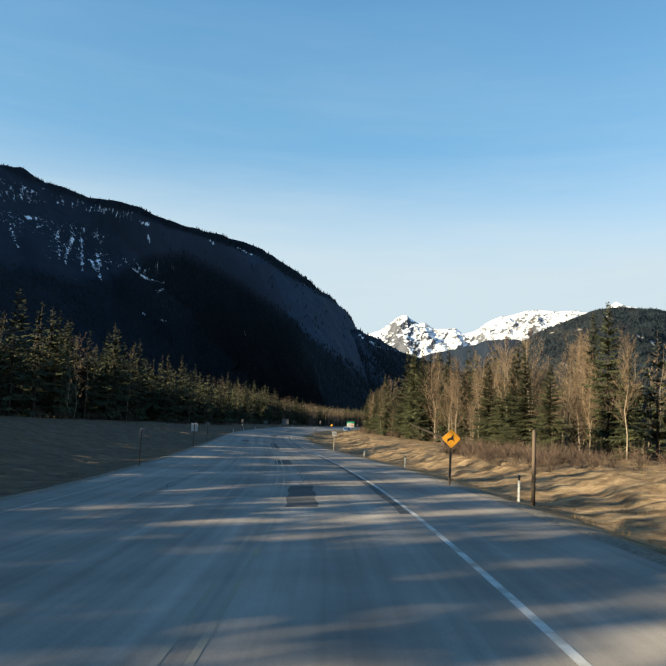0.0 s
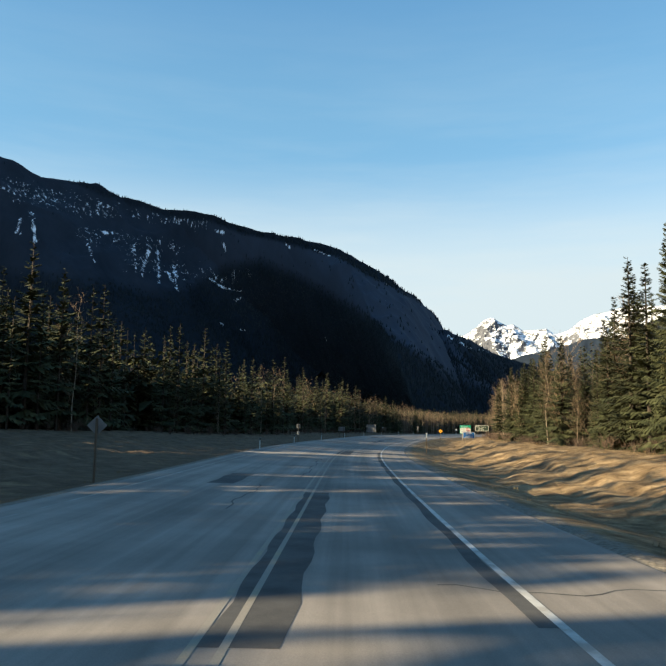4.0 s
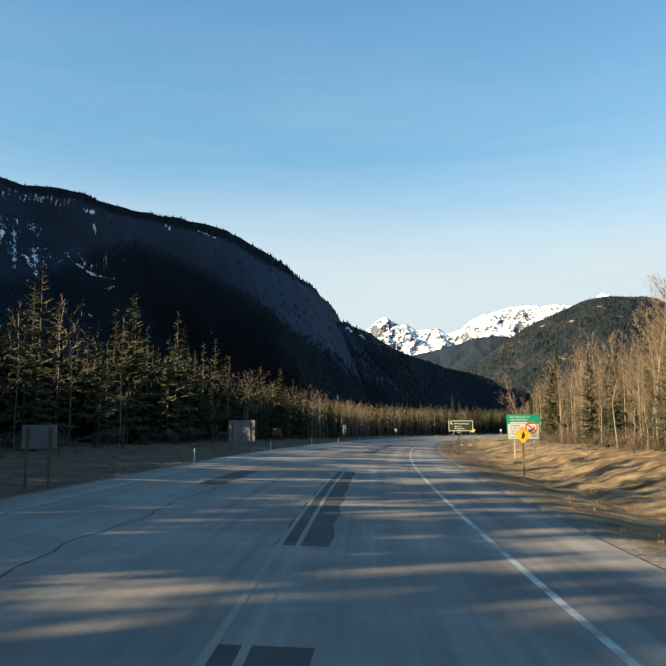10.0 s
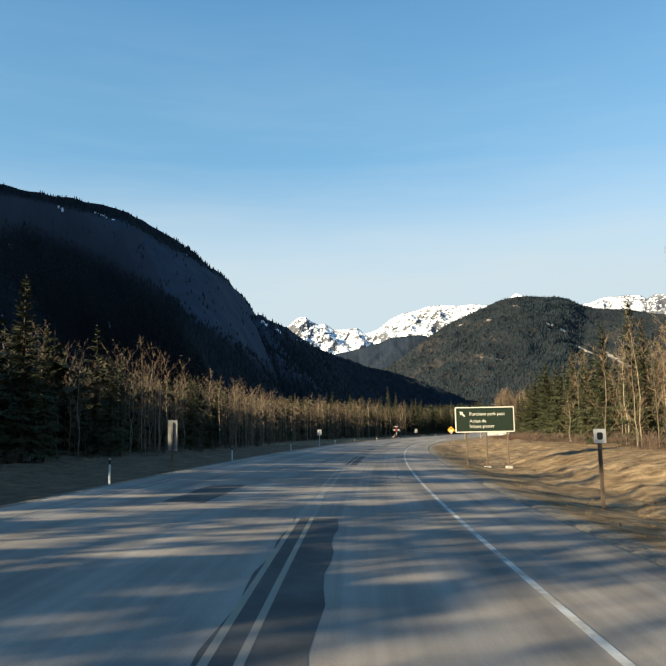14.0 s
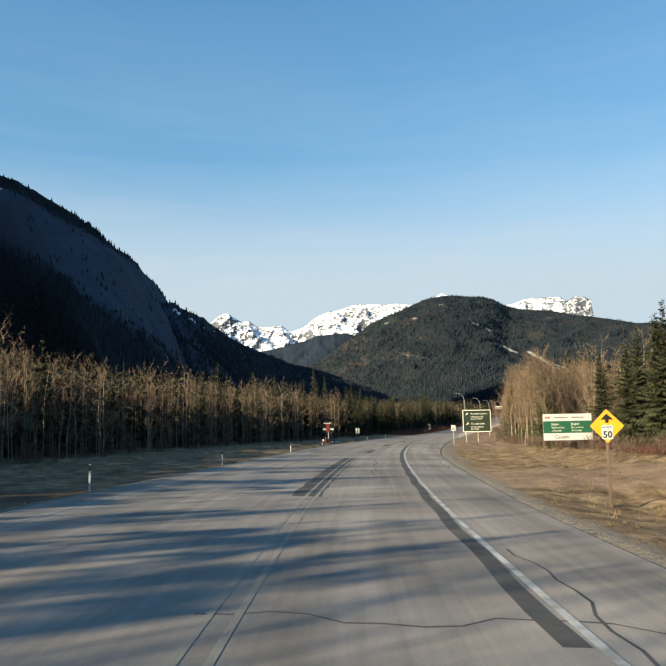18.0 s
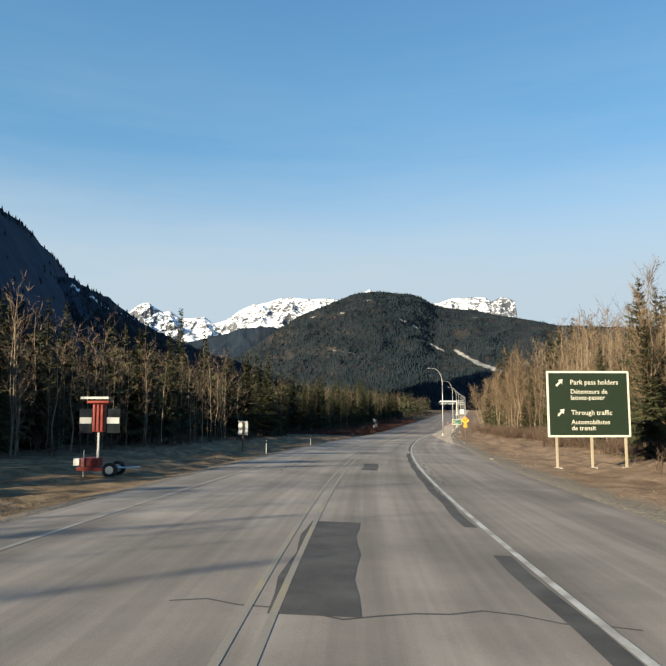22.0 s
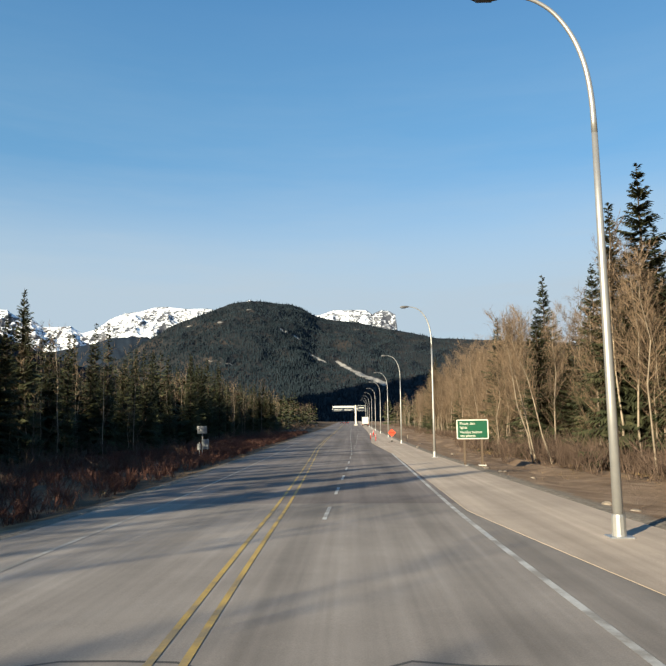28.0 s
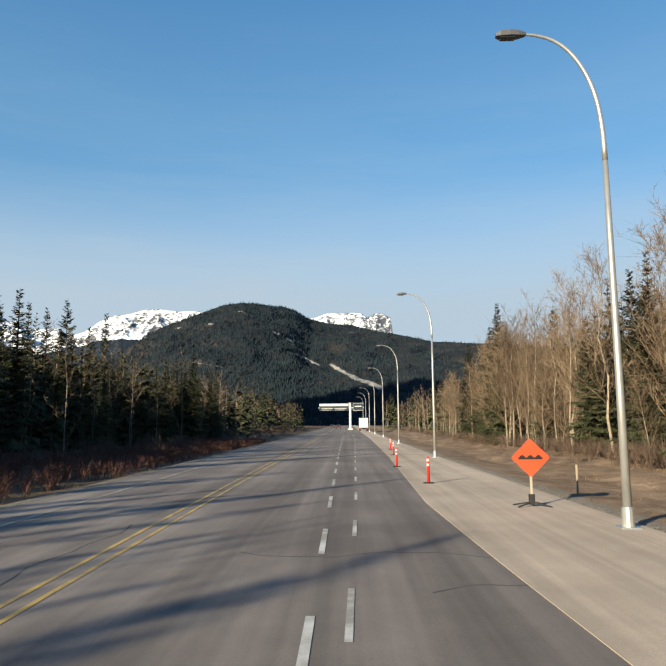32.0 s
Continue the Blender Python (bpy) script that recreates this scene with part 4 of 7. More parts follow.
def fine_spruce(seed, h, full=1.0, whorls=40, arms=7, start=0.03, fine=1.0, bole=8):
    """A spruce for the forest's edge: every bough a stem with rows of drooping needle sprays."""
    rng = np.random.RandomState(seed)
    trunk = joined([tube((0, 0, -0.3), (0, 0, h * .5), 0.011 * h, 0.0065 * h, bole), tube((0, 0, h * .5), (0, 0, h), 0.0065 * h, 0.001 * h, max(3, bole - 2))])
    V, F2 = [], []
    reach = 0.15 * h * full

    def sliver(a, b, c):
        F2.append((len(V), len(V) + 1, len(V) + 2))
        V.extend((a, b, c))

    for w in range(whorls):
        f0 = start + (0.985 - start) * ((w + rng.rand() * 0.9) / whorls) ** 0.72
        k = max(4, int(round(arms * (0.8 + 0.4 * rng.rand()) * (1 - 0.35 * f0))))
        turn = rng.rand() * 6.28
        for a in range(k):
            ang = turn + (a + rng.rand() * 0.6) * 6.283 / k
            f = min(max(f0 + rng.normal(0, 0.45 / whorls), start), 0.99)
            size = max(reach * (1 - f) ** 0.82 * (0.7 + 0.45 * rng.rand()), 0.016 * h)
            ln = size * (0.65 + 0.5 * rng.rand())
            d = np.array([math.cos(ang), math.sin(ang), -0.4 + 0.8 * f + rng.normal(0, 0.1)])
            side = np.array([-math.sin(ang), math.cos(ang), 0.0])
            base = np.array([0, 0, f * h])
            pairs = max(2, int(round((4 + ln * 2.6) * fine)))
            base_w = min(0.5 * ln / pairs + 0.02, 0.15) if fine > 0.8 else min(0.75 * ln / pairs + 0.04, 0.34)
            for q in range(pairs):
                g = (q + 0.7) / pairs
                root = base + d * ln * g + np.array([0, 0, 0.12 * ln * g * g])
                sl = (0.42 * ln * (1.05 - 0.8 * g) + 0.10) * (0.6 + 0.6 * rng.rand())
                for sg in (-1, 1):
                    tip = root + side * sg * sl + d * sl * (0.5 + 0.4 * rng.rand()) + np.array([0, 0, -sl * (0.25 + 0.4 * rng.rand())])
                    sliver(root - d * base_w, root + d * base_w, tip)
            end = base + d * ln + np.array([0, 0, 0.14 * ln])
            sliver(end - d * 0.25 * ln + side * 0.06, end - d * 0.25 * ln - side * 0.06, end + d * 0.05 * ln)
    return trunk, (np.array(V), np.array(F2))


def poplar(seed, h, limbs=26, twigs=9, lean=0.03, spread=0.2, sides=3, first=0.16, thick=1.0, twig=0.0125, forks=2):
    """A leafless tree: pale trunk, rising limbs, and many fine twigs."""
    rng = np.random.RandomState(seed)
    pts = [np.array([0, 0, -0.3])]
    drift = rng.normal(0, lean, 2)
    for k in range(1, 6):
        z = h * k / 5
        pts.append(np.array([drift[0] * z + rng.normal(0, 0.012 * h), drift[1] * z + rng.normal(0, 0.012 * h), z * 0.98]))
    bole = 6 if forks > 1 else 3
    rad = [0.0105 * h * thick * (1 - 0.19 * k) for k in range(6)]
    trunk = joined([tube(pts[k], pts[k + 1], rad[k], rad[k + 1] + 0.004, bole) for k in range(5)])
    wood = []
    for i in range(limbs):
        f = first + (0.97 - first) * ((i + rng.rand()) / limbs) ** 0.85
        z = f * 5
        k = min(int(z), 4)
        p = pts[k] + (pts[k + 1] - pts[k]) * (z - k)
        ang, up = rng.rand() * 6.283, 0.9 + 0.9 * rng.rand() * (0.5 + f)
        ln = h * spread * (1.08 - 0.68 * f) * (0.6 + 0.7 * rng.rand())
        d = np.array([math.cos(ang), math.sin(ang), up])
        d /= np.linalg.norm(d)
        r = 0.0032 * h * (1.1 - 0.7 * f) * thick
        e1 = p + d * ln * 0.55
        e2 = e1 + (d + np.array([rng.normal(0, .15), rng.normal(0, .15), 0.35])) * ln * 0.5
        wood += [tube(p, e1, r, r * 0.6, sides), spike(e1, e2, r * 0.62)] if forks > 1 else [spike(p, e1 + d * ln * 0.1, r), blade(e1, e2, r, rng)]
        for t in range(twigs):
            g = 0.2 + 0.8 * rng.rand()
            b = p + (e1 - p) * g if rng.rand() < 0.45 else e1 + (e2 - e1) * g
            dt = d * 0.6 + rng.normal(0, 0.45, 3) + np.array([0, 0, 0.45])
            dt /= np.linalg.norm(dt)
            tl = ln * (0.28 + 0.38 * rng.rand())
            wood.append(blade(b, b + dt * tl, twig, rng))
            for _ in range(forks):
                b2 = b + dt * tl * (0.25 + 0.6 * rng.rand())
                d2 = dt + rng.normal(0, 0.5, 3)
                wood.append(blade(b2, b2 + d2 / np.linalg.norm(d2) * tl * (0.4 + 0.4 * rng.rand()), twig * 0.8, rng))
    return trunk, joined(wood)


def tree_thing(name, parts, mats, label, category, group):
    root = tagged(new(name), label, category, group)
    for (nm, (V, F2)), m in zip(parts, mats):
        ob = new(nm, mesh(nm, V, F2, [m]))
        ob.parent = root
    return root


SPRUCES = [fine_spruce(10 + i, 1.0 * h, full, wh, arms, start, 0.9, 6) for i, (h, full, wh, arms, start) in enumerate(
    [(15, 1.2, 40, 7, 0.03), (15, 1.0, 42, 7, 0.04), (15, 1.15, 40, 7, 0.06), (15, 1.35, 38, 7, 0.02), (15, 0.9, 42, 7, 0.1), (15, 1.2, 40, 7, 0.05)])]
POPLARS = [poplar(40 + i, 12.0, lb, tw, ln, sp, 3, fi, th) for i, (lb, tw, ln, sp, fi, th) in enumerate(
    [(36, 15, 0.03, 0.22, 0.24, 0.6), (38, 15, 0.045, 0.26, 0.12, 0.65), (36, 15, 0.06, 0.25, 0.2, 0.6), (38, 14, 0.02, 0.19, 0.3, 0.5), (38, 15, 0.07, 0.28, 0.06, 0.7)])]
MID_SPRUCES = [fine_spruce(60 + i, 15.0, fl, 18, 4, 0.03, 0.5, 4) for i, fl in enumerate((1.3, 1.45, 1.15, 1.35))]
FAR_SPRUCES = [spruce(70 + i, 15.0, fl, 10, 4, 1, 0.03, 2.6, 3) for i, fl in enumerate((1.25, 1.45, 1.1))]
LAST_SPRUCES = [spruce(90 + i, 15.0, fl, 7, 3, 1, 0.03, 3.4, 3) for i, fl in enumerate((1.4, 1.6))]
MID_POPLARS = [poplar(75 + i, 12.0, 16, 7, 0.04, 0.23, 3, 0.06, 0.5, 0.020, 1) for i in range(4)]
FAR_POPLARS = [poplar(80 + i, 12.0, 12, 5, 0.03, 0.22, 3, 0.15, 0.7, 0.036, 1) for i in range(3)]

NEAR_SPRUCES = [fine_spruce(30 + i, 15.0, fl, wh, fine=1.3) for i, (fl, wh) in enumerate(((1.3, 50), (1.45, 48), (1.15, 50)))]

tree_rng = np.random.RandomState(77)
share_left = knots((-200, 0.95), (80, 0.93), (200, 0.9), (215, 0.85), (260, 0.75), (300, 0.68), (335, 0.45), (360, 0.15), (420, 0.1), (480, 0.12), (510, 0.2), (545, 0.3), (570, 0.42), (600, 0.5), (660, 0.6), (1200, 0.7))
share_right = knots((-200, 0.55), (60, 0.35), (105, 0.42), (125, 0.6), (145, 0.85), (185, 0.88), (205, 0.5), (225, 0.12), (330, 0.15), (385, 0.5), (420, 0.85), (440, 0.8), (450, 0.15), (485, 0.1), (560, 0.06), (580, 0.08), (606, 0.2), (622, 0.2), (640, 0.12), (660, 0.1), (680, 0.1), (800, 0.15), (1200, 0.4))
tall_left = knots((-200, 19), (60, 19), (150, 18.5), (195, 17), (220, 15.6), (285, 15.6), (310, 15.5), (345, 13), (380, 11.2), (450, 11.2), (490, 12.4), (540, 13), (560, 13.6), (600, 12.6), (640, 12.4), (1200, 13.5))
tall_right = knots((-200, 14), (60, 14), (120, 15), (145, 16.5), (170, 14.5), (190, 13.5), (215, 13), (330, 13), (360, 13), (430, 13), (480, 13), (530, 15.5), (562, 18.0), (600, 18.3), (622, 15.0), (645, 13.0), (665, 14.0), (690, 16.2), (735, 16.2), (800, 13.5), (1200, 13))

stand_height = knots((150, 0.75), (195, 0.7), (215, 0.6), (285, 0.62), (305, 0.95), (430, 0.98), (540, 0.95), (570, 0.7), (650, 0.7), (700, 0.9), (800, 1.0))
thick_left = knots((-60, 1.25), (190, 1.25), (215, 0.95), (285, 0.95), (310, 1.3), (380, 1.3), (440, 1.3), (520, 1.25), (600, 1.25), (800, 1.3), (1200, 1.0))
placed = []                                       # (s, o, kind, height, row depth)
for sgn, edge, share, tall in ((-1, wood_left, share_left, tall_left), (1, wood_right, share_right, tall_right)):
    for s in np.arange(-45.0, 1000.0, 1.0):
        for row, (near, far, count) in enumerate(((0, 7, 0.7), (7, 18, 0.95), (18, 45, 1.1), (45, 110, 1.15))):
            if row == 3 and sgn > 0 and s > 300:
                continue
            if row == 3 and s < 800:
                count *= 0.6
            if s > 800:
                count *= 0.5
            if sgn > 0 and row < 2 and (210 < s < 370 or 475 < s < 760):
                count *= 2.8 if s > 475 else 2.2
            if sgn > 0 and row < 2 and 395 < s < 476:
                count *= 1.8
            if sgn > 0 and row == 0 and 85 < s < 205:
                count *= 1.4
            if sgn > 0 and row == 2:
                count *= 0.5
            if sgn < 0:
                count *= float(thick_left(s))
                if row < 2 and 345 < s < 520:
                    count *= 2.0
            for _ in range(tree_rng.poisson(count)):
                dep = near + (far - near) * tree_rng.rand()
                ss = s + tree_rng.rand()
                o = float(edge(ss)) + sgn * dep
                evergreen = tree_rng.rand() < np.clip(share(ss) + ((0.12 if sgn < 0 or ss < 105 else 0.32) if row > 0 else 0.0) + (0.3 if row > 1 else 0.0), 0, 0.97)
                h = float(tall(ss)) * ((0.62 + 0.52 * tree_rng.rand() ** 1.3) if evergreen else (0.66 + 0.30 * tree_rng.rand()))
                if row == 3:
                    h *= 1.05
                if row == 0 and tree_rng.rand() < 0.3:
                    h *= 0.55
                if not evergreen and row > 1 and tree_rng.rand() < 0.5:
                    continue
                placed.append((ss, o, evergreen, h, 1.5 if row == 1 and dep > 12 else row))
for s in np.arange(150.0, 760.0, 0.5):             # young spruces added under the taller woods, to shade and darken their foot
    dep = 5 + 40 * tree_rng.rand()
    placed.append((s, float(wood_left(s)) - dep, True, 5 + 5 * tree_rng.rand(), 3))
for s in np.arange(150.0, 780.0, 0.36):            # close spruce stand behind the forest's edge
    dep = 8 + 17 * tree_rng.rand()
    if 475 < s < 585 and tree_rng.rand() < 0.4:
        continue
    placed.append((s, float(wood_left(s)) - dep, True, float(tall_left(s)) * float(stand_height(s)) * (0.75 + 0.3 * tree_rng.rand()), 3))
placed = np.array(placed)
order = np.argsort(placed[:, 4] * 1000 + np.abs(placed[:, 1]) - 14 * ((placed[:, 1] > 0) & (placed[:, 0] < 200)))
things = {True: 0, False: 0}
stuff = {}
spruce_roots = [tree_thing("spruce_tree", [("trunk", t), ("crown", c)], [M["bark"], M["needle"]], "dark green spruce at the forest's edge", "tree", "spruces along the highway") for t, c in SPRUCES]
near_roots = [tree_thing("spruce_tree", [("trunk", t), ("crown", c)], [M["bark"], M["needle"]], "dark green spruce with drooping boughs close to the verge", "tree", "spruces along the highway") for t, c in NEAR_SPRUCES]
poplar_roots = [tree_thing("bare_poplar_tree", [("trunk", t), ("crown", c)], [M["pale_bark"], M["twig"]], "leafless tan poplar at the forest's edge", "tree", "bare poplars along the highway") for t, c in POPLARS]
fresh = {id(r): True for r in spruce_roots + poplar_roots + near_roots}
for i in order:
    s, o, evergreen, h, row = placed[i]
    if 380 < s < 452 and 0 < o < 24.5:                # clearing before the park entrance sign
        continue
    evergreen = bool(evergreen)
    x, y, z = place(s, o)
    ang = tree_rng.rand() * 6.283
    k = h / (15.0 if evergreen else 12.0)
    wide = k * (0.85 + 0.35 * tree_rng.rand())
    if row <= 0 and -5 < s < 800 and things[evergreen] < 300:
        roots = (near_roots if abs(o) < 22.5 else spruce_roots) if evergreen else poplar_roots
        r = roots[tree_rng.randint(len(roots))]
        m4 = Matrix.LocRotScale((x, y, z), Euler((0, 0, ang)), (wide, wide, k))
        if fresh.pop(id(r), False):
            r.matrix_basis = m4
        else:
            copy_thing(r, m4 @ Matrix.Diagonal((*[1 / v for v in r.scale], 1)))
        things[evergreen] += 1
    else:
        stuff.setdefault((evergreen, 0 if 360 < s < 480 and 0 < o < 45 else 2 if row == 3 and evergreen else int(row >= 1.5 or s > 800)), []).append((x, y, z, ang, wide, k))
for (evergreen, distant), items in stuff.items():
    kinds = (MID_SPRUCES, FAR_SPRUCES, LAST_SPRUCES)[distant] if evergreen else (FAR_POPLARS if distant else MID_POPLARS)
    Vs, Fs, Is, n = [], [], [], 0
    for x, y, z, ang, wide, k in items:
        t, c = kinds[tree_rng.randint(len(kinds))]
        for slot, (V, F2) in enumerate((t, c)):
            ca2, sa = math.cos(ang), math.sin(ang)
            W = np.stack([(V[:, 0] * ca2 - V[:, 1] * sa) * wide + x, (V[:, 0] * sa + V[:, 1] * ca2) * wide + y, V[:, 2] * k + z], 1)
            Vs.append(W), Fs.append(F2 + n), Is.append(np.full(len(F2), slot))
            n += len(V)
    nm = ("spruce_woods" if evergreen else "bare_poplar_woods")
    mats = [M["bark"], M["needle"]] if evergreen else [M["pale_bark"], M["twig"]]
    ob = new(nm, mesh(nm, np.concatenate(Vs), np.concatenate(Fs), mats, np.concatenate(Is)))
    tagged(ob, "dense spruce woods behind the forest's edge" if evergreen else "leafless poplar woods behind the forest's edge", "forest", kind="stuff")

# spruces that stand out over the woods: station, offset, height
TALL_SPRUCES = ((563, -33, 19.7), (573, -33, 17.6), (575.5, -33.6, 16.5), (584, -33, 15.4), (595.5, -33, 15.5), (598, -31, 14.4), (601, -33, 16.2), (611, -31, 12.6), (618, -30, 12.4), (624, -31, 12.2),
                (629, -29, 11.8), (635, -31, 12.0), (641, -28, 11.2), (659, -33, 13.4), (666, -33, 15.7), (683, -33, 14.2), (687, -33, 14.4), (692, -33, 14.7), (701, -33, 14.0), (719, -33, 13.9),
                (725, -33, 15.2), (729.5, -33, 15.2), (735, -33, 17.2), (742.5, -33, 14.9), (748.5, -33, 17.7), (588, -26, 11.6), (592.5, -25, 11.8), (605, -26, 11.4), (609, -25, 11.0), (614.5, -26, 11.4), (621, -25, 11.2), (627, -25, 10.8), (632, -26, 11.2), (638, -25, 10.8), (646, -26, 11.0), (487, -30, 13.8), (510, -31, 14.2), (522, -30, 13.6), (531, -33, 15.0), (545, -31, 14.0))
VERGE_SPRUCES = ((621.5, 18.0, 19.4, 1.0), (626, 20.8, 16.6, 0.95), (646, 18.4, 17.4, 0.9), (661, 18.4, 15.3, 0.8), (657, 18.6, 13.6, 0.85), (633, 16.6, 9.2, 1.15), (589, 24.0, 19.8, 0.9), (583.5, 25.0, 18.9, 0.9),
                 (711, 19.6, 11.3, 1.0), (600, 21.5, 14.5, 0.95), (640, 17.0, 11.0, 1.0), (446, 22.5, 9.6, 1.1), (442, 25.0, 11.6, 1.0), (439, 23.0, 9.4, 1.1), (436, 25.5, 13.0, 1.0), (433, 23.8, 11.4, 1.0),
                 (430, 26.0, 13.6, 1.0), (427, 24.6, 11.0, 1.1), (424, 26.5, 13.8, 1.0), (421, 26.2, 9.8, 1.0), (418, 28.0, 11.4, 1.0), (414, 26.4, 10.0, 1.1), (410, 28.5, 12.0, 1.0), (405, 26.5, 10.8, 1.1), (400, 28.0, 12.0, 1.0), (75.5, 24.3, 10.6, 1.25), (70.5, 23.8, 10.0, 1.3), (66, 24.5, 9.0, 1.3), (95, 28, 11.6, 1.1), (88, 27.5, 10.2, 1.2), (79, 26, 9.4, 1.2),
                 (133.8, 25.5, 18.8, 0.7), (126, 25.5, 17.2, 0.7), (129, 27, 15.0, 0.75), (196, 21.2, 12.2, 1.1), (193, 23, 12.6, 1.0), (518, 20.4, 13.9, 0.9), (521, 22, 11.5, 1.0))
for roots, rows in ((spruce_roots, [(s, o, h, 1.0) for s, o, h in TALL_SPRUCES]), (near_roots, VERGE_SPRUCES)):
    for s, o, h, wide in rows:
        x, y, z = place(s, o)
        r = roots[tree_rng.randint(len(roots))]
        k = h / 15.0
        m4 = Matrix.LocRotScale((x, y, z), Euler((0, 0, tree_rng.rand() * 6.283)), (k * wide, k * wide, k))
        copy_thing(r, m4 @ Matrix.Diagonal((*[1 / v for v in r.scale], 1)))

fan_rng = np.random.RandomState(61)
for k in range(34):
    s, o = fan_rng.uniform(450, 482), fan_rng.uniform(17.5, 25)
    x, y, z = place(s, o)
    r = poplar_roots[fan_rng.randint(len(poplar_roots))]
    k2 = fan_rng.uniform(7.0, 11.0) / 12.0
    m4 = Matrix.LocRotScale((x, y, z), Euler((fan_rng.normal(0, 0.09), fan_rng.normal(0, 0.09), fan_rng.rand() * 6.283)), (k2, k2, k2))
    copy_thing(r, m4 @ Matrix.Diagonal((*[1 / v for v in r.scale], 1)))

# plain spruce cover of the valley floor behind the roadside woods
cover_rng = np.random.RandomState(5)
fs, fd, fside = cover_rng.uniform(-170, 1120, 11000), 45 + 330 * cover_rng.rand(11000) ** 1.1, np.where(cover_rng.rand(11000) < 0.5, -1, 1)
fd = np.where(fside < 0, fd + 55, fd)
fo = np.where(fside > 0, wood_right(fs) + fd, wood_left(fs) - fd)
fP2 = place(fs, fo)
fP2[:, 2] -= np.interp(fd, [0, 160, 400], [0, 0, 10.0])
fh = 6 + 5 * cover_rng.rand(len(fP2))
ft = np.arange(5) * 2 * np.pi / 5
fV = np.concatenate([np.stack([np.cos(ft) * 0.2, np.sin(ft) * 0.2, np.full(5, 0.02)], 1), [[0, 0, 1.0]]])
fF = np.array([(k, (k + 1) % 5, 5) for k in range(5)])
tagged(new("valley_woods", mesh("valley_woods", (fP2[:, None] + fV[None] * fh[:, None, None]).reshape(-1, 3), (fF[None] + 6 * np.arange(len(fP2))[:, None, None]).reshape(-1, 3), [M["needle"]])),
       "dark spruce woods on the valley floor", "forest", kind="stuff")

# old poplars with pale leaning trunks beside the lit verge
for s, o, tilt, turn in ((73.5, 25.6, 2.0, 0.4), (82.0, 26.4, 3.0, 1.7), (97.0, 27.6, 4.0, 2.6), (668.4, 16.0, 7.0, 0.9), (317.0, 19.4, 20.0, 0.8), (628.8, 12.4, 9.0, 0.3), (629.9, 12.9, 12.0, 1.1), (627.4, 13.4, 15.0, 2.2)):
    old = poplar(130 + int(s * 10) % 17, 14.0 if s < 90 else 10.5, 26, 13, 0.02, 0.26, 3, 0.3, 0.62)
    tree = tree_thing("bare_poplar_tree", [("trunk", old[0]), ("crown", old[1])], [M["pale_bark"], M["twig"]], "old leafless poplar with a pale leaning trunk", "tree", "bare poplars along the highway")
    x, y, z = place(s, o)
    tree.matrix_basis = pose(float(x), float(y), float(z), 0, -tilt, heading(s) + 6) @ Euler((0, 0, turn)).to_matrix().to_4x4()

# ---- small helpers for made things ----
def part(name, bm, mat, parent, label="", smooth=False):
    me2 = bpy.data.meshes.new(name)
    bmesh.ops.recalc_face_normals(bm, faces=bm.faces[:])
    bm.to_mesh(me2)
    bm.free()
    me2.materials.append(mat)
    if smooth:
        for p in me2.polygons:
            p.use_smooth = True
    ob = new(name, me2)
    ob.parent = parent
    if label:
        ob["label"] = label
    return ob


def box(x0, x1, y0, y1, z0, z1, bevel=0.0, bm=None):
    bm = bm or bmesh.new()
    r = bmesh.ops.create_cube(bm, size=1.0)
    for v in r["verts"]:
        v.co = Vector(((x0 + x1) / 2 + v.co.x * (x1 - x0), (y0 + y1) / 2 + v.co.y * (y1 - y0), (z0 + z1) / 2 + v.co.z * (z1 - z0)))
    if bevel:
        es = list({e for v in r["verts"] for e in v.link_edges})
        bmesh.ops.bevel(bm, geom=es, offset=bevel, segments=2, affect="EDGES", profile=0.6)
    return bm


def prism(points, y0, y1):
    """A flat shape in x and z, given a thickness from y0 to y1."""
    bm = bmesh.new()
    a = [bm.verts.new((x, y0, z)) for x, z in points]
    b = [bm.verts.new((x, y1, z)) for x, z in points]
    bm.faces.new(a), bm.faces.new(b[::-1])
    n = len(points)
    for i in range(n):
        bm.faces.new((a[i], b[i], b[(i + 1) % n], a[(i + 1) % n]))
    return bm


def rounded(w, h, r, cx=0.0, cz=0.0, turn=0.0, n=4):
    pts = []
    for qx, qz, a0 in ((1, 1, 0), (-1, 1, 90), (-1, -1, 180), (1, -1, 270)):
        for k in range(n + 1):
            a = radians(a0 + 90 * k / n)
            pts.append((qx * (w / 2 - r) + r * math.cos(a), qz * (h / 2 - r) + r * math.sin(a)))
    c, s2 = math.cos(radians(turn)), math.sin(radians(turn))
    return [(cx + x * c - z * s2, cz + x * s2 + z * c) for x, z in pts]


def disc(r, cx, cz, n=24):
    return [(cx + r * math.cos(2 * math.pi * k / n), cz + r * math.sin(2 * math.pi * k / n)) for k in range(n)]


def ring(r0, r1, cx, cz, y0, y1, n=28):
    bm = bmesh.new()
    vs = [[bm.verts.new((cx + r * math.cos(2 * math.pi * k / n), y, cz + r * math.sin(2 * math.pi * k / n))) for k in range(n)] for r, y in ((r0, y0), (r1, y0), (r1, y1), (r0, y1))]
    for a in range(4):
        for k in range(n):
            bm.faces.new((vs[a][k], vs[a][(k + 1) % n], vs[(a + 1) % 4][(k + 1) % n], vs[(a + 1) % 4][k]))
    return bm


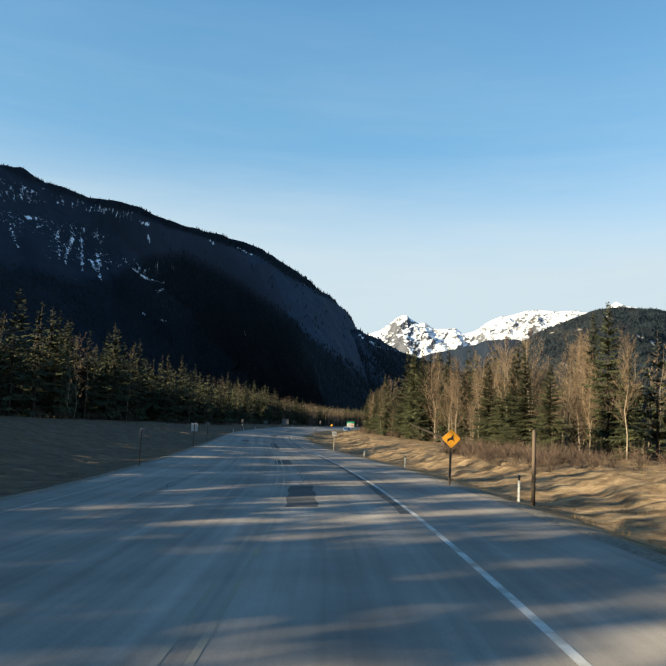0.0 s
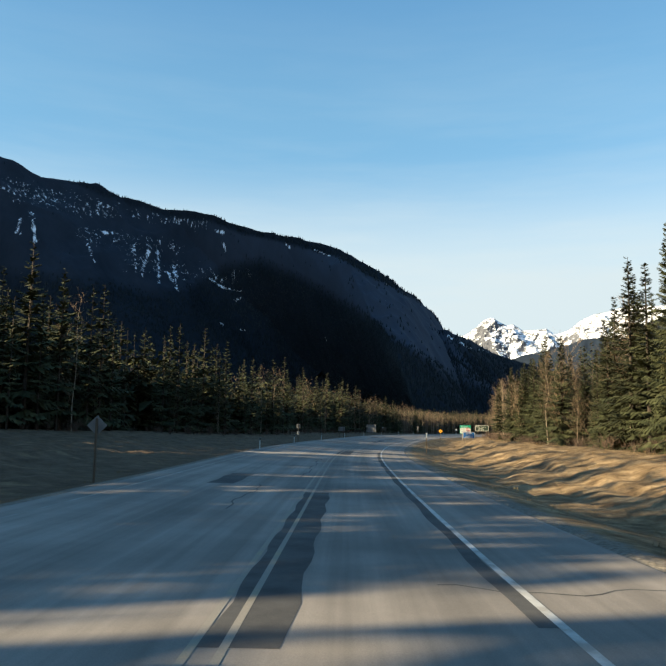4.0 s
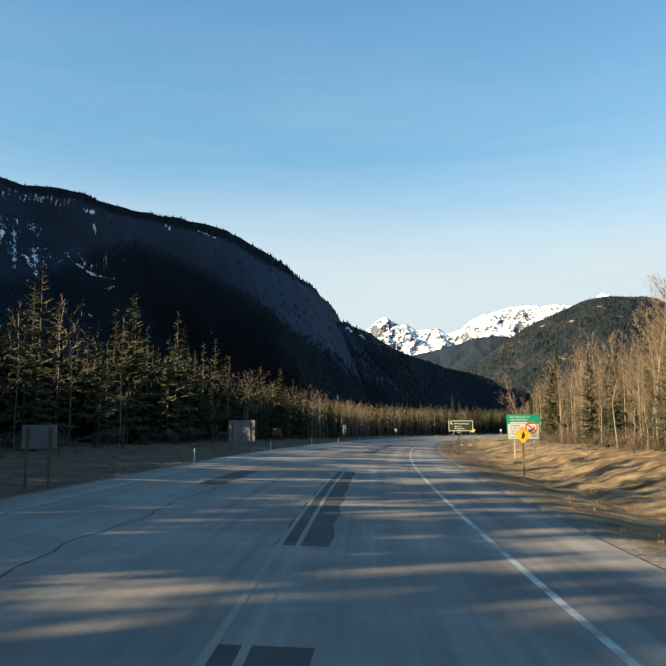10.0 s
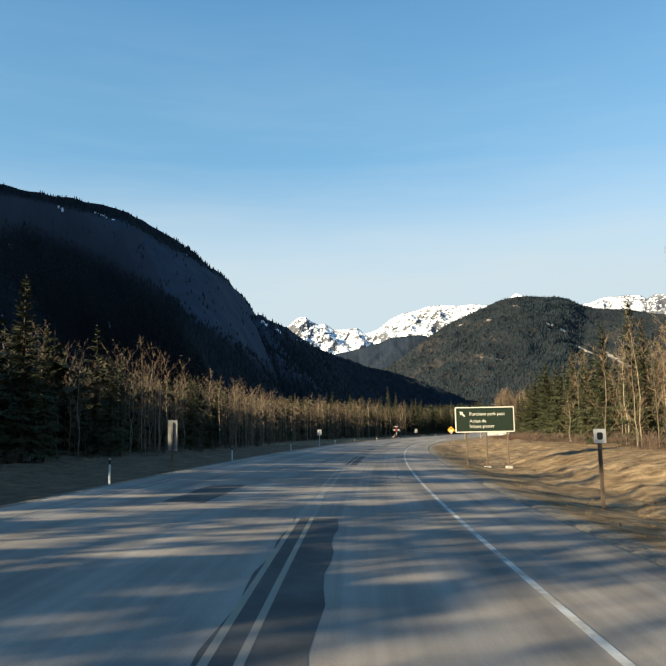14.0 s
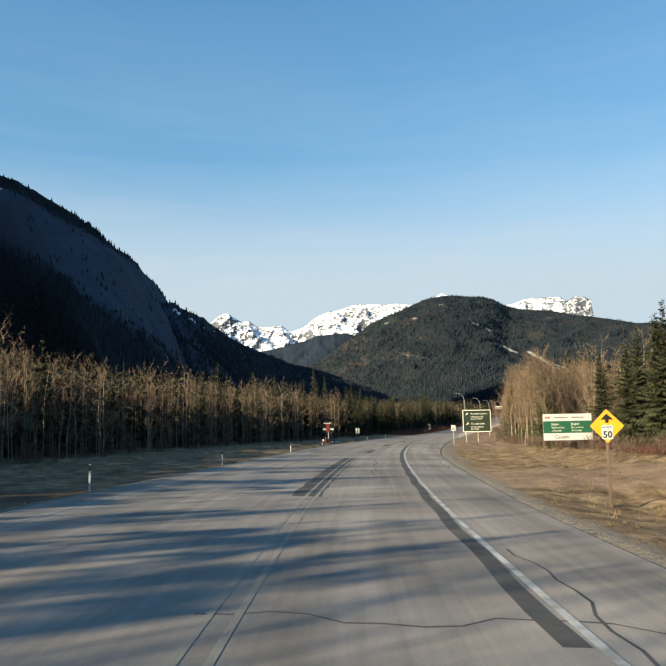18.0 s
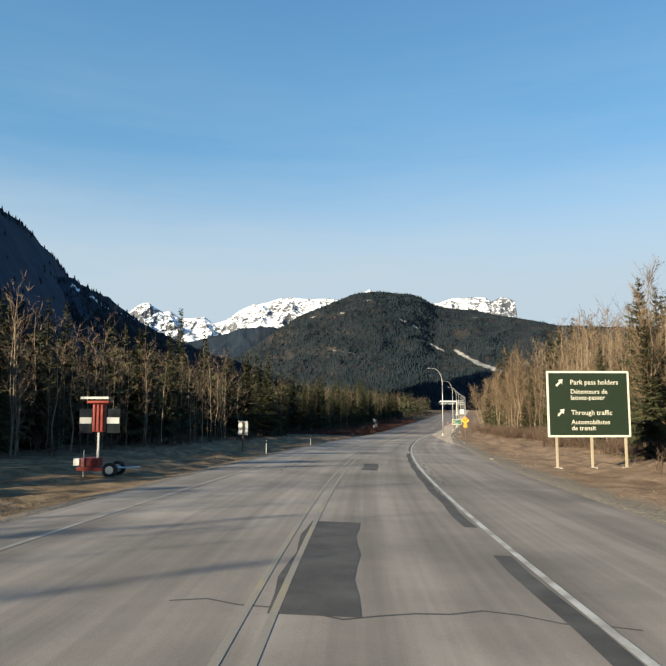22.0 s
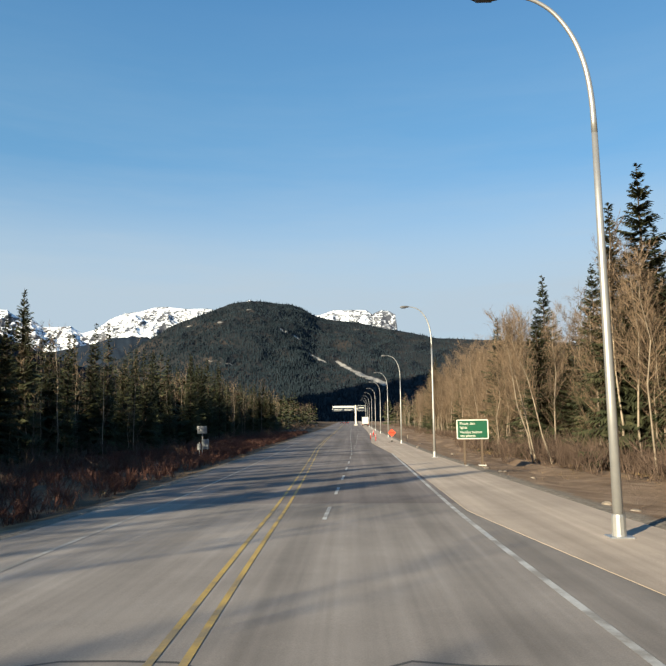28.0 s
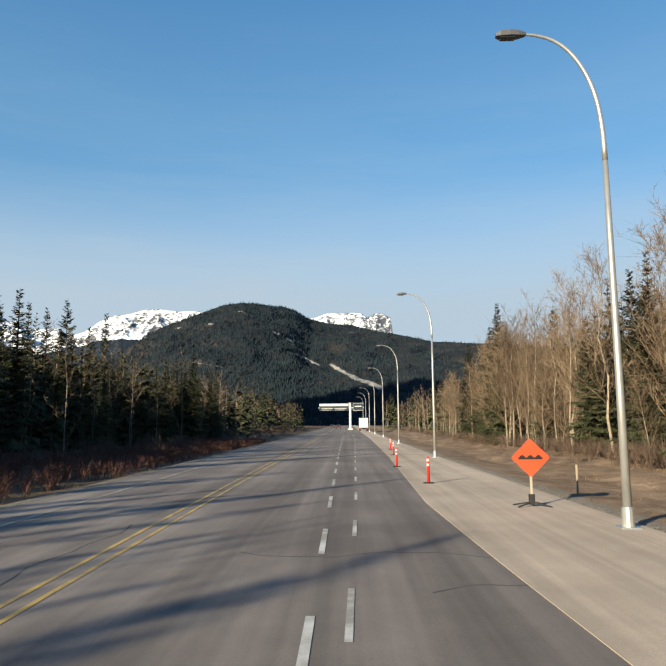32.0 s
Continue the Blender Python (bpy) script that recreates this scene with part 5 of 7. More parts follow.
def sweep(points, radii, sides=10, cap=True):
    """A round bar along points."""
    bm = bmesh.new()
    rings = []
    pts = [Vector(p) for p in points]
    for i, p in enumerate(pts):
        d = (pts[min(i + 1, len(pts) - 1)] - pts[max(i - 1, 0)]).normalized()
        a = d.cross(Vector((0.13, 1.0, 0.07))).normalized()
        b = d.cross(a)
        rings.append([bm.verts.new(p + (a * math.cos(2 * math.pi * k / sides) + b * math.sin(2 * math.pi * k / sides)) * radii[i]) for k in range(sides)])
    for r0, r1 in zip(rings, rings[1:]):
        for k in range(sides):
            bm.faces.new((r0[k], r0[(k + 1) % sides], r1[(k + 1) % sides], r1[k]))
    if cap:
        bm.faces.new(rings[0][::-1]), bm.faces.new(rings[-1])
    return bm


def lettering(text, size, x, y, z, mat, parent, align="LEFT", bold=0.004):
    """Raised letters on a sign's face, in Blender's own font."""
    cu = bpy.data.curves.new("lettering", "FONT")
    cu.body, cu.size, cu.align_x, cu.extrude, cu.offset = text, size, align, 0.003, bold * size
    cu.resolution_u = 2
    tmp = bpy.data.objects.new("lettering", cu)
    scene.collection.objects.link(tmp)
    dg = bpy.context.evaluated_depsgraph_get()
    me2 = bpy.data.meshes.new_from_object(tmp.evaluated_get(dg))
    bpy.data.objects.remove(tmp)
    bpy.data.curves.remove(cu)
    me2.transform(Matrix.Translation((x, y, z)) @ Matrix.Rotation(radians(90), 4, "X"))
    me2.materials.clear()
    me2.materials.append(mat)
    ob = new("lettering", me2)
    ob.parent = parent
    return ob


M["wood_post"] = material("grey_weathered_post", [(0.3, (0.065, 0.048, 0.033)), (0.7, (0.135, 0.103, 0.075))], 2.0, 6, 0.9, 0, 0.3, 30, 0.2, 0.2, 30, stretch=(1, 1, 0.15))
M["pale_post"] = material("pale_timber_post", [(0.3, (0.22, 0.185, 0.14)), (0.7, (0.36, 0.315, 0.245))], 2.0, 6, 0.85, 0, 0.2, 30, 0.2, 0.12, 30, stretch=(1, 1, 0.15))
M["steel"] = material("galvanised_steel", [(0.3, (0.42, 0.43, 0.44)), (0.7, (0.60, 0.61, 0.61))], 3.0, 6, 0.42, 0.85, 0.0, None, 0.5, 0.08, 30)
M["dark_metal"] = paint("dark_grey_enamel", (0.07, 0.07, 0.075), 0.5)
M["lamp_pole"] = material("pale_lamp_pole_metal", [(0.3, (0.28, 0.28, 0.275)), (0.7, (0.38, 0.38, 0.37))], 1.5, 6, 0.42, 0.55, 0.0, None, 0.5, 0.08, 30)
M["post_white"] = paint("weathered_white_plastic", (0.52, 0.52, 0.49), 0.5)
# bare aluminium, darkened in its colour for sign backs in the woods' shade
M["back"] = material("shade_darkened_aluminium_back", [(0.3, (0.12, 0.122, 0.125)), (0.7, (0.19, 0.192, 0.195))], 1.2, 6, 0.5, 0.5, 0, None, 0.4, 0.1, 20)
M["bright_back"] = material("bright_aluminium_sign_back", [(0.3, (0.30, 0.30, 0.30)), (0.7, (0.44, 0.44, 0.43))], 1.2, 6, 0.5, 0.3, 0, None, 0.4, 0.1, 20)
M["white"] = paint("white_sign_sheet", (0.48, 0.48, 0.465), 0.45)
M["cream"] = paint("cream_white_sheet", (0.58, 0.56, 0.49), 0.5)
M["black"] = paint("black_sign_print", (0.012, 0.012, 0.012), 0.5)
M["yellow"] = paint("yellow_sign_sheet", (0.70, 0.31, 0.014), 0.45)
M["orange"] = paint("fluorescent_red_orange_sheet", (0.85, 0.06, 0.015), 0.45)
M["dark_green"] = paint("dark_green_sign_sheet", (0.014, 0.024, 0.014), 0.5)
M["green"] = paint("green_sign_sheet", (0.010, 0.075, 0.036), 0.5)
M["park_green"] = paint("park_green_sheet", (0.020, 0.085, 0.045), 0.5)
M["teal"] = paint("teal_green_sheet", (0.010, 0.20, 0.12), 0.5)
M["blue"] = paint("blue_sign_sheet", (0.012, 0.11, 0.34), 0.5)
M["navy"] = paint("shade_darkened_navy_sheet", (0.012, 0.018, 0.032), 0.5)
M["red"] = paint("red_paint", (0.50, 0.022, 0.012), 0.45)
M["dull_red"] = paint("dull_red_enamel", (0.20, 0.022, 0.014), 0.55)
M["rubber"] = paint("black_rubber", (0.015, 0.015, 0.016), 0.8)
M["grey_box"] = paint("light_grey_enamel", (0.45, 0.45, 0.43), 0.5)
# grey enamel of the utility boxes, with the shade they stand in painted in
M["shaded_box"] = paint("shade_darkened_grey_enamel", (0.20, 0.20, 0.20), 0.6)
M["glass"] = paint("dark_window_glass", (0.02, 0.024, 0.028), 0.08, 0, 0.05, 2, 0.6)
M["solar"] = paint("solar_panel_glass", (0.02, 0.025, 0.05), 0.15, 0, 0.1, 2, 0.6)
M["car_dark"] = paint("dark_car_paint", (0.03, 0.035, 0.045), 0.3, 0.2, 0.05, 2, 0.6)
M["concrete"] = material("pale_concrete", [(0.3, (0.34, 0.32, 0.29)), (0.7, (0.50, 0.48, 0.43))], 1.5, 7, 0.9, 0, 0.2, 20, 0.2, 0.15, 30)
M["stone"] = material("grey_brown_stones", [(0.3, (0.12, 0.10, 0.08)), (0.7, (0.24, 0.205, 0.165))], 2.5, 7, 0.9, 0, 0.3, 12, 0.2, 0.2, 20)

# ---- road markings ----
def ribbon(name, s0, s1, centre, width, mat, label, lift=0.006, step=2.0, category="road marking"):
    return strip(name, s0, s1, lambda s: centre(s) - width / 2, lambda s: centre(s) + width / 2, lift, mat, label, category, step, 2)


ribbon("edge_line_left", -40, 1100, line_left, 0.11, M["faint_line"], "worn white line along the road's far edge")
ribbon("edge_line_right", -40, 678, line_right, 0.13, M["white_line"], "worn white line along the near edge")
for d in (-0.17, 0.17):
    ribbon("centre_line", 540, 1100, lambda s, d=d: line_centre(s) + d, 0.09, M["yellow_line"], "double yellow centre line")
    ribbon("centre_line", -40, 540, lambda s, d=d: line_centre(s) + d, 0.10, M["faded_line"], "nearly worn away yellow centre line", 0.005)
lane_a = knots((590, -1.1), (639, -0.5), (700, -0.75), (800, -0.8), (1200, -0.9))
lane_b = knots((640, -0.5), (656, -0.25), (674, 0.1), (704, 0.45), (760, 1.1), (1200, 1.6))
for k in range(46):
    s0 = 596 + 7.0 * k
    ribbon("lane_dash", s0, s0 + 3.0, lane_a, 0.11, M["white_line"], "short white lane dash", 0.006, 1.5)
    if 645 < s0 < 800:
        ribbon("lane_dash", s0 + 2, s0 + 4.4, lane_b, 0.09, M["white_line"], "short white lane dash", 0.006, 1.2)
for s0, s1, off, w in ((84, 103, 0.35, 0.9), (106, 112, -3.8, 1.1), (140, 150, 0.5, 1.3), (190, 208, 0.3, 1.0), (214, 236, 0.25, 1.0), (226, 234, -4.2, 0.9), (262, 276, 0.2, 1.1), (268, 275, -5.0, 1.0), (284, 302, 0.3, 1.1),
                       (305, 312, -3.9, 1.3), (330, 346, 0.2, 0.9), (352, 375, 0.0, 0.8), (396, 428, -0.2, 1.0), (440, 452, 0.35, 0.9), (470, 478, 0.6, 1.1), (50, 58, 0.3, 1.2), (22, 31, 0.9, 1.0), (497, 503, 1.3, 0.8)):
    ribbon("asphalt_patch", s0, s1, lambda s, off=off: line_centre(s) + off + 0.05 * np.sin(s * 1.7), w, M["patch"], "dark sealed patch in the asphalt", 0.003, 1.0, "asphalt patch")
for s0, s1, off, w in ((380, 475, -0.28, 0.32), (478, 520, -0.30, 0.30), (524, 560, -0.12, 0.26), (20, 66, -0.2, 0.3), (85, 150, -0.2, 0.28)):
    ribbon("asphalt_patch", s0, s1, lambda s, off=off: line_right(s) + off + 0.04 * np.sin(s * 0.9), w, M["patch"], "dark sealed seam beside the white line", 0.003, 1.5, "asphalt patch")
crack_rng = np.random.RandomState(5)
for k in range(70):
    s0 = crack_rng.uniform(5, 690)
    o0 = crack_rng.uniform(-7.5, 5.5)
    if crack_rng.rand() < 0.45:
        ln = crack_rng.uniform(4, 22)
        ribbon("sealed_crack", s0, s0 + ln, lambda s, o0=o0, s0=s0: o0 + 0.12 * np.sin(s * 0.9 + s0) + 0.07 * np.sin(s * 2.7), 0.05, M["patch"], "thin tar-sealed crack", 0.002, 0.7, "road crack")
    else:
        half = crack_rng.uniform(1.2, 4.0)
        n = 14
        oo = np.linspace(max(o0 - half, -7.0), min(o0 + half, 5.0), n)
        sc = s0 + 0.25 * np.sin(oo * 1.9 + s0) + 0.1 * np.sin(oo * 5.1)
        wv = np.stack([place(sc - 0.03, oo, -bank(sc) * oo + 0.002), place(sc + 0.03, oo, -bank(sc) * oo + 0.002)], 1).reshape(-1, 3)
        tagged(new("sealed_crack", mesh("sealed_crack", wv, grid_faces(n, 2), [M["patch"]])), "thin tar-sealed crack across the lane", "road crack", kind="structure")

# ---- signs ----
def root_at(name, s, o, label, category, group="", turn=0.0):
    r = new(name)
    r.matrix_basis = stand(s, o, turn)
    return tagged(r, label, category, group)


def rel(s, o, dz):
    """Height over the ground at (s, o) of a level dz over the road's line."""
    return dz - float(level(s, o))


def posts_under(r, xs, z, mat, w=0.09, y=0.05, foot=True):
    for x in xs:
        part("post", box(x - w / 2, x + w / 2, y, y + w, -0.35, z, 0.008), mat, r)
        if foot:
            part("footing", box(x - 0.22, x + 0.22, y - 0.16, y + 0.26, -0.25, 0.035, 0.02), M["concrete"], r, "low concrete footing")


def diamond(name, s, o, dz, side, label, face=None, wood=True, group="road warning signs", turn=0.0, backwards=False):
    r = root_at(name, s, o, label, "road sign", group, turn + (180 if backwards else 0))
    z = rel(s, o, dz)
    part("post", box(-0.045, 0.045, 0.02, 0.11, -0.35, z + side * 0.5, 0.008), M["wood_post"] if wood else M["steel"], r)
    part("panel", prism(rounded(side, side, 0.05, 0, z, 45), -0.004, 0.016), M["back"], r)
    if face:
        part("face", prism(rounded(side - 0.012, side - 0.012, 0.045, 0, z, 45), -0.012, -0.004), face, r)
    return r, z


r, z = diamond("warning_sign", 31.3, 6.0, 2.28, 0.62, "yellow diamond wildlife warning sign on a wooden post", M["yellow"])
part("symbol", prism([(-0.17, z - 0.02), (-0.02, z + 0.05), (0.06, z + 0.17), (0.12, z + 0.16), (0.09, z + 0.08), (0.1, z - 0.01), (0.17, z - 0.15), (0.05, z - 0.06), (-0.06, z - 0.06), (-0.18, z - 0.16)], -0.016, -0.012), M["black"], r)
r, z = diamond("warning_sign", 237.9, 8.0, 1.8, 0.64, "yellow diamond warning sign on a thin post", M["yellow"])
part("symbol", prism([(-0.1, z - 0.2), (0.0, z + 0.2), (0.12, z - 0.02), (0.02, z - 0.2)], -0.016, -0.012), M["black"], r)
r, z = diamond("speed_warning_sign", 397.4, 8.5, 2.2, 0.84, "yellow diamond warning of a fifty limit on a wooden post", M["yellow"])
part("arrow", prism([(-0.06, z + 0.11), (-0.06, z + 0.22), (-0.22, z + 0.22), (0, z + 0.43), (0.22, z + 0.22), (0.06, z + 0.22), (0.06, z + 0.11)], -0.018, -0.012), M["black"], r)
part("plate", prism(rounded(0.38, 0.48, 0.03, 0.0, z - 0.21), -0.018, -0.012), M["white"], r)
lettering("50", 0.32, 0.0, -0.02, z - 0.40, M["black"], r, "CENTER", 0.03)
lettering("MAXIMUM", 0.07, 0.0, -0.02, z - 0.06, M["black"], r, "CENTER")
r, z = diamond("lane_split_sign", 581.0, 9.4, 2.75, 0.95, "yellow diamond showing two lanes parting, with a tab", M["yellow"])
for sx in (-1, 1):
    part("lane_mark", prism([(sx * 0.05, z - 0.32), (sx * 0.14, z - 0.32), (sx * 0.16, z - 0.05), (sx * 0.30, z + 0.12), (sx * 0.36, z + 0.06), (sx * 0.32, z + 0.30), (sx * 0.12, z + 0.22), (sx * 0.20, z + 0.18), (sx * 0.06, z - 0.02)], -0.016, -0.012), M["black"], r)
part("blob", prism(disc(0.09, 0, z + 0.36), -0.016, -0.012), M["black"], r)
part("tab", prism(rounded(0.62, 0.52, 0.04, 0, z - 0.92), -0.012, 0.012), M["yellow"], r, "yellow plate under the diamond")
for zz in (z - 0.80, z - 0.95, z - 1.08):
    part("text_bar", prism(rounded(0.44, 0.05, 0.01, 0, zz), -0.016, -0.012), M["black"], r)
r, z = diamond("warning_sign", 106.9, -10.9, 2.35, 0.62, "grey back of a diamond road sign", None, True, "sign backs", backwards=True)

# a bump sign on a spring stand
r = root_at("bump_sign", 673.0, 4.85, "fluorescent red-orange diamond bump sign on a portable stand", "road sign")
z = rel(673.0, 4.85, 1.29)
part("panel", prism(rounded(0.74, 0.74, 0.05, 0, z, 45), -0.006, 0.006), M["orange"], r)
bump_shape = [(-0.33, z - 0.05)] + [(-0.33 + 0.66 * k / 24, z + 0.005 + 0.075 * max(0.0, math.sin(k / 24 * 3 * math.pi) ** 2) ** 0.8) for k in range(25)] + [(0.33, z - 0.05)]
part("symbol", prism(bump_shape, -0.010, -0.006), M["black"], r)
part("mast", box(-0.03, 0.03, 0.008, 0.06, 0.25, z + 0.3, 0.006), M["pale_post"], r)
part("spring_housing", box(-0.075, 0.075, -0.04, 0.11, 0.06, 0.34, 0.02), M["rubber"], r)
for a in (35, 145, 215, 325):
    x, y = math.cos(radians(a)), math.sin(radians(a))
    part("leg", sweep([(0, 0.03, 0.13), (x * 0.55, y * 0.55 + 0.03, 0.03)], [0.022, 0.018], 6), M["rubber"], r)

for s, o in ((680.8, 2.95), (691.5, 2.5), (706, 3.3), (716, 3.7)):
    r = root_at("tube_marker", s, o, "red tubular traffic marker with white bands on a rubber base", "traffic marker", "tube markers on the shoulder")
    part("base", sweep([(0, 0, 0.012), (0, 0, 0.05)], [0.22, 0.19], 14), M["rubber"], r)
    part("tube", sweep([(0, 0, 0.05), (0, 0, 0.9), (0, 0, 1.02)], [0.055, 0.05, 0.032], 12), M["red"], r, smooth=True)
    for zz in (0.66, 0.84):
        part("band", sweep([(0, 0, zz), (0, 0, zz + 0.09)], [0.056, 0.055], 12), M["white"], r)

r = root_at("no_stopping_sign", 87.4, 6.0, "small square white sign with a black prohibition ring", "road sign")
z = rel(87.4, 6.0, 2.0)
part("post", box(-0.04, 0.04, 0.02, 0.10, -0.35, z + 0.2, 0.008), M["pale_post"], r)
part("panel", prism(rounded(0.5, 0.5, 0.04, 0, z), -0.006, 0.016), M["white"], r)
part("ring", ring(0.15, 0.2, 0, z, -0.012, -0.006), M["black"], r)
part("bar", prism(rounded(0.34, 0.045, 0.01, 0, z, -45), -0.012, -0.006), M["black"], r)
part("symbol", prism(rounded(0.2, 0.05, 0.02, 0, z, 40), -0.014, -0.006), M["black"], r)

r = root_at("trail_marker_sign", 309.5, 8.5, "small white sign plate on a tall wooden post", "road sign")
z = rel(309.5, 8.5, 1.9)
part("post", box(-0.06, 0.06, 0.02, 0.14, -0.35, z + 0.25, 0.01), M["wood_post"], r)
part("panel", prism(rounded(0.42, 0.5, 0.03, 0, z), -0.006, 0.018), M["white"], r)
part("symbol", prism(rounded(0.2, 0.26, 0.06, 0, z), -0.010, -0.006), M["black"], r)

# speed limit
r = root_at("speed_limit_sign", 477.8, 8.9, "white fifty speed limit sign on a pale post", "road sign")
z = rel(477.8, 8.9, 2.3)
part("post", box(-0.045, 0.045, 0.02, 0.11, -0.35, z + 0.3, 0.008), M["pale_post"], r)
part("panel", prism(rounded(0.62, 0.76, 0.05, 0, z), -0.006, 0.016), M["white"], r)
lettering("50", 0.46, 0.0, -0.012, z - 0.27, M["black"], r, "CENTER", 0.03)
lettering("MAXIMUM", 0.11, 0.0, -0.012, z + 0.2, M["black"], r, "CENTER")


def board(name, s, o, dz, w, h, face, label, border=None, posts=(), post_mat=None, post_w=0.1, turn=0.0, category="sign", backwards=False, group="", radius=0.08, foot=True):
    r = root_at(name, s, o, label, category, group, turn + (180 if backwards else 0))
    z = rel(s, o, dz)
    posts_under(r, posts, z + h * 0.42, post_mat or M["pale_post"], post_w, 0.03, foot)
    part("panel", prism(rounded(w, h, radius, 0, z), -0.012, 0.03), border or M["back"], r, "pale sign border" if border and face else "")
    if face:
        e = 0.06 * h ** 0.5 if border else 0.01
        part("face", prism(rounded(w - 2 * e, h - 2 * e, max(radius - e, 0.02), 0, z), -0.018, -0.012), face, r)
    return r, z


def arrow(r, x, z, size, angle, mat):
    shape = [(-0.10, -0.5), (0.10, -0.5), (0.10, 0.05), (0.30, 0.05), (0.0, 0.5), (-0.30, 0.05), (-0.10, 0.05)]
    c, s2 = math.cos(radians(angle)), math.sin(radians(angle))
    part("arrow", prism([(x + size * (a * c - b * s2), z + size * (a * s2 + b * c)) for a, b in shape], -0.024, -0.018), mat, r)


r, z = board("park_pass_sign", 339.2, 8.65, 2.95, 4.6, 1.95, M["dark_green"], "dark park pass sign with an arrow and a pale border", M["cream"], (-1.45, 0.1, 1.75), M["wood_post"], 0.11, turn=7.0)
arrow(r, -1.75, z + 0.45, 0.55, 45, M["cream"])
lettering("Purchase park pass", 0.36, -1.2, -0.02, z + 0.32, M["cream"], r)
lettering("Achat de", 0.36, -1.2, -0.02, z - 0.22, M["cream"], r)
lettering("laissez-passer", 0.36, -1.2, -0.02, z - 0.62, M["cream"], r)

r, z = board("lane_choice_sign", 505.7, 13.1, 3.52, 5.1, 4.0, M["dark_green"], "large dark green lane sign with arrows and a pale border", M["cream"], (-2.0, 0.15, 2.25), M["pale_post"], 0.13, turn=7.0)
arrow(r, -1.75, z + 1.3, 0.58, -45, M["cream"])
arrow(r, -1.70, z - 0.5, 0.58, -45, M["cream"])
for line, zz in (("Park pass holders", 1.18), ("Détenteurs de", 0.62), ("laissez-passer", 0.26), ("Through traffic", -0.66), ("Automobilistes", -1.22), ("de transit", -1.58)):
    lettering(line, 0.42 if "P" in line or "T" in line else 0.39, -1.1, -0.02, z + zz, M["cream"], r)

r, z = board("dim_lights_sign", 621.6, 7.0, 2.14, 1.95, 1.2, M["green"], "green dim-your-lights sign with a pale border", M["cream"], (-0.5, 0.55), M["wood_post"], 0.13)
for line, zz in (("Please dim", 0.28), ("lights", 0.05), ("Veuillez baisser", -0.24), ("vos phares", -0.46)):
    lettering(line, 0.22, -0.78, -0.02, z + zz, M["cream"], r)

r, z = board("forest_pest_sign", 261.9, 12.1, 2.25, 2.75, 2.12, M["white"], "green and white forest pest notice board on two posts", M["teal"], (-0.75, 0.9), M["pale_post"], 0.1, foot=False, radius=0.03, turn=7.0)
part("header", prism(rounded(2.67, 0.74, 0.02, 0, z + 0.65), -0.022, -0.018), M["teal"], r)
lettering("STOP THE SPREAD OF", 0.17, -1.12, -0.025, z + 0.8, M["white"], r)
lettering("FOREST PESTS AND", 0.17, -1.12, -0.025, z + 0.56, M["white"], r)
part("text_bar", prism(rounded(1.5, 0.12, 0.02, -0.38, z + 0.38), -0.026, -0.022), M["white"], r)
for line, zz in (("Do not bring", -0.12), ("wood with bark", -0.34), ("into Alberta", -0.56)):
    lettering(line, 0.19, -1.12, -0.02, z + zz, M["black"], r)
for x0, zz, w in ((-0.7, 0.13, 0.9), (-0.85, -0.82, 0.4), (0.9, -0.74, 0.35)):
    part("text_bar", prism(rounded(w, 0.05, 0.01, x0, z + zz), -0.022, -0.018), M["black"], r)
part("ring", ring(0.44, 0.53, 0.68, z - 0.02, -0.032, -0.018), M["red"], r)
part("bar", prism(rounded(1.0, 0.1, 0.02, 0.68, z - 0.02, -38), -0.034, -0.024), M["red"], r)
part("symbol", prism([(0.3, z - 0.45), (0.45, z - 0.2), (0.8, z - 0.1), (0.95, z + 0.2), (1.0, z - 0.1), (0.7, z - 0.35)], -0.022, -0.018), M["back"], r, "grey picture under the ring")

r, z = board("emergency_sign", 215.5, 14.55, 1.3, 2.2, 1.15, M["blue"], "blue emergency call sign with white writing", M["cream"], (-0.75, 0.85), M["pale_post"], 0.11, foot=False, turn=7.0)
part("text_bar", prism(rounded(1.1, 0.15, 0.03, 0, z + 0.36), -0.022, -0.018), M["white"], r)
lettering("for Emergencies", 0.24, 0, -0.02, z - 0.03, M["white"], r, "CENTER")
for zz in (-0.25, -0.42):
    part("text_bar", prism(rounded(1.5, 0.06, 0.02, 0, z + zz), -0.022, -0.018), M["white"], r)

r, z = board("park_entrance_sign", 440.4, 17.8, 2.2, 4.6, 2.45, M["white"], "green and cream national park entrance sign on posts", None, (-2.22, 2.22), M["wood_post"], 0.14, foot=False, radius=0.02, turn=7.0)
part("band", prism(rounded(4.57, 1.12, 0.01, 0, z + 0.0), -0.024, -0.018), M["park_green"], r)
for x0 in (-1.5, 0.35):
    lettering("Jasper", 0.32, x0, -0.027, z + 0.18, M["cream"], r)
for x0, a, b in ((-1.5, "National Park", "of Canada"), (0.35, "Parc national", "du Canada")):
    lettering(a, 0.22, x0, -0.027, z - 0.12, M["cream"], r)
    lettering(b, 0.22, x0, -0.027, z - 0.4, M["cream"], r)
lettering("Canada", 0.46, -1.25, -0.02, z - 1.06, M["black"], r)
for x0, w in ((-2.0, 0.14), (-1.7, 0.14), (-0.6, 1.3), (1.0, 1.2)):
    part("emblem_bar" if w < 0.2 else "text_bar", prism(rounded(w, 0.2 if w < 0.2 else 0.09, 0.01, x0, z + 0.88), -0.022, -0.018), M["red"] if w < 0.2 else M["back"], r)
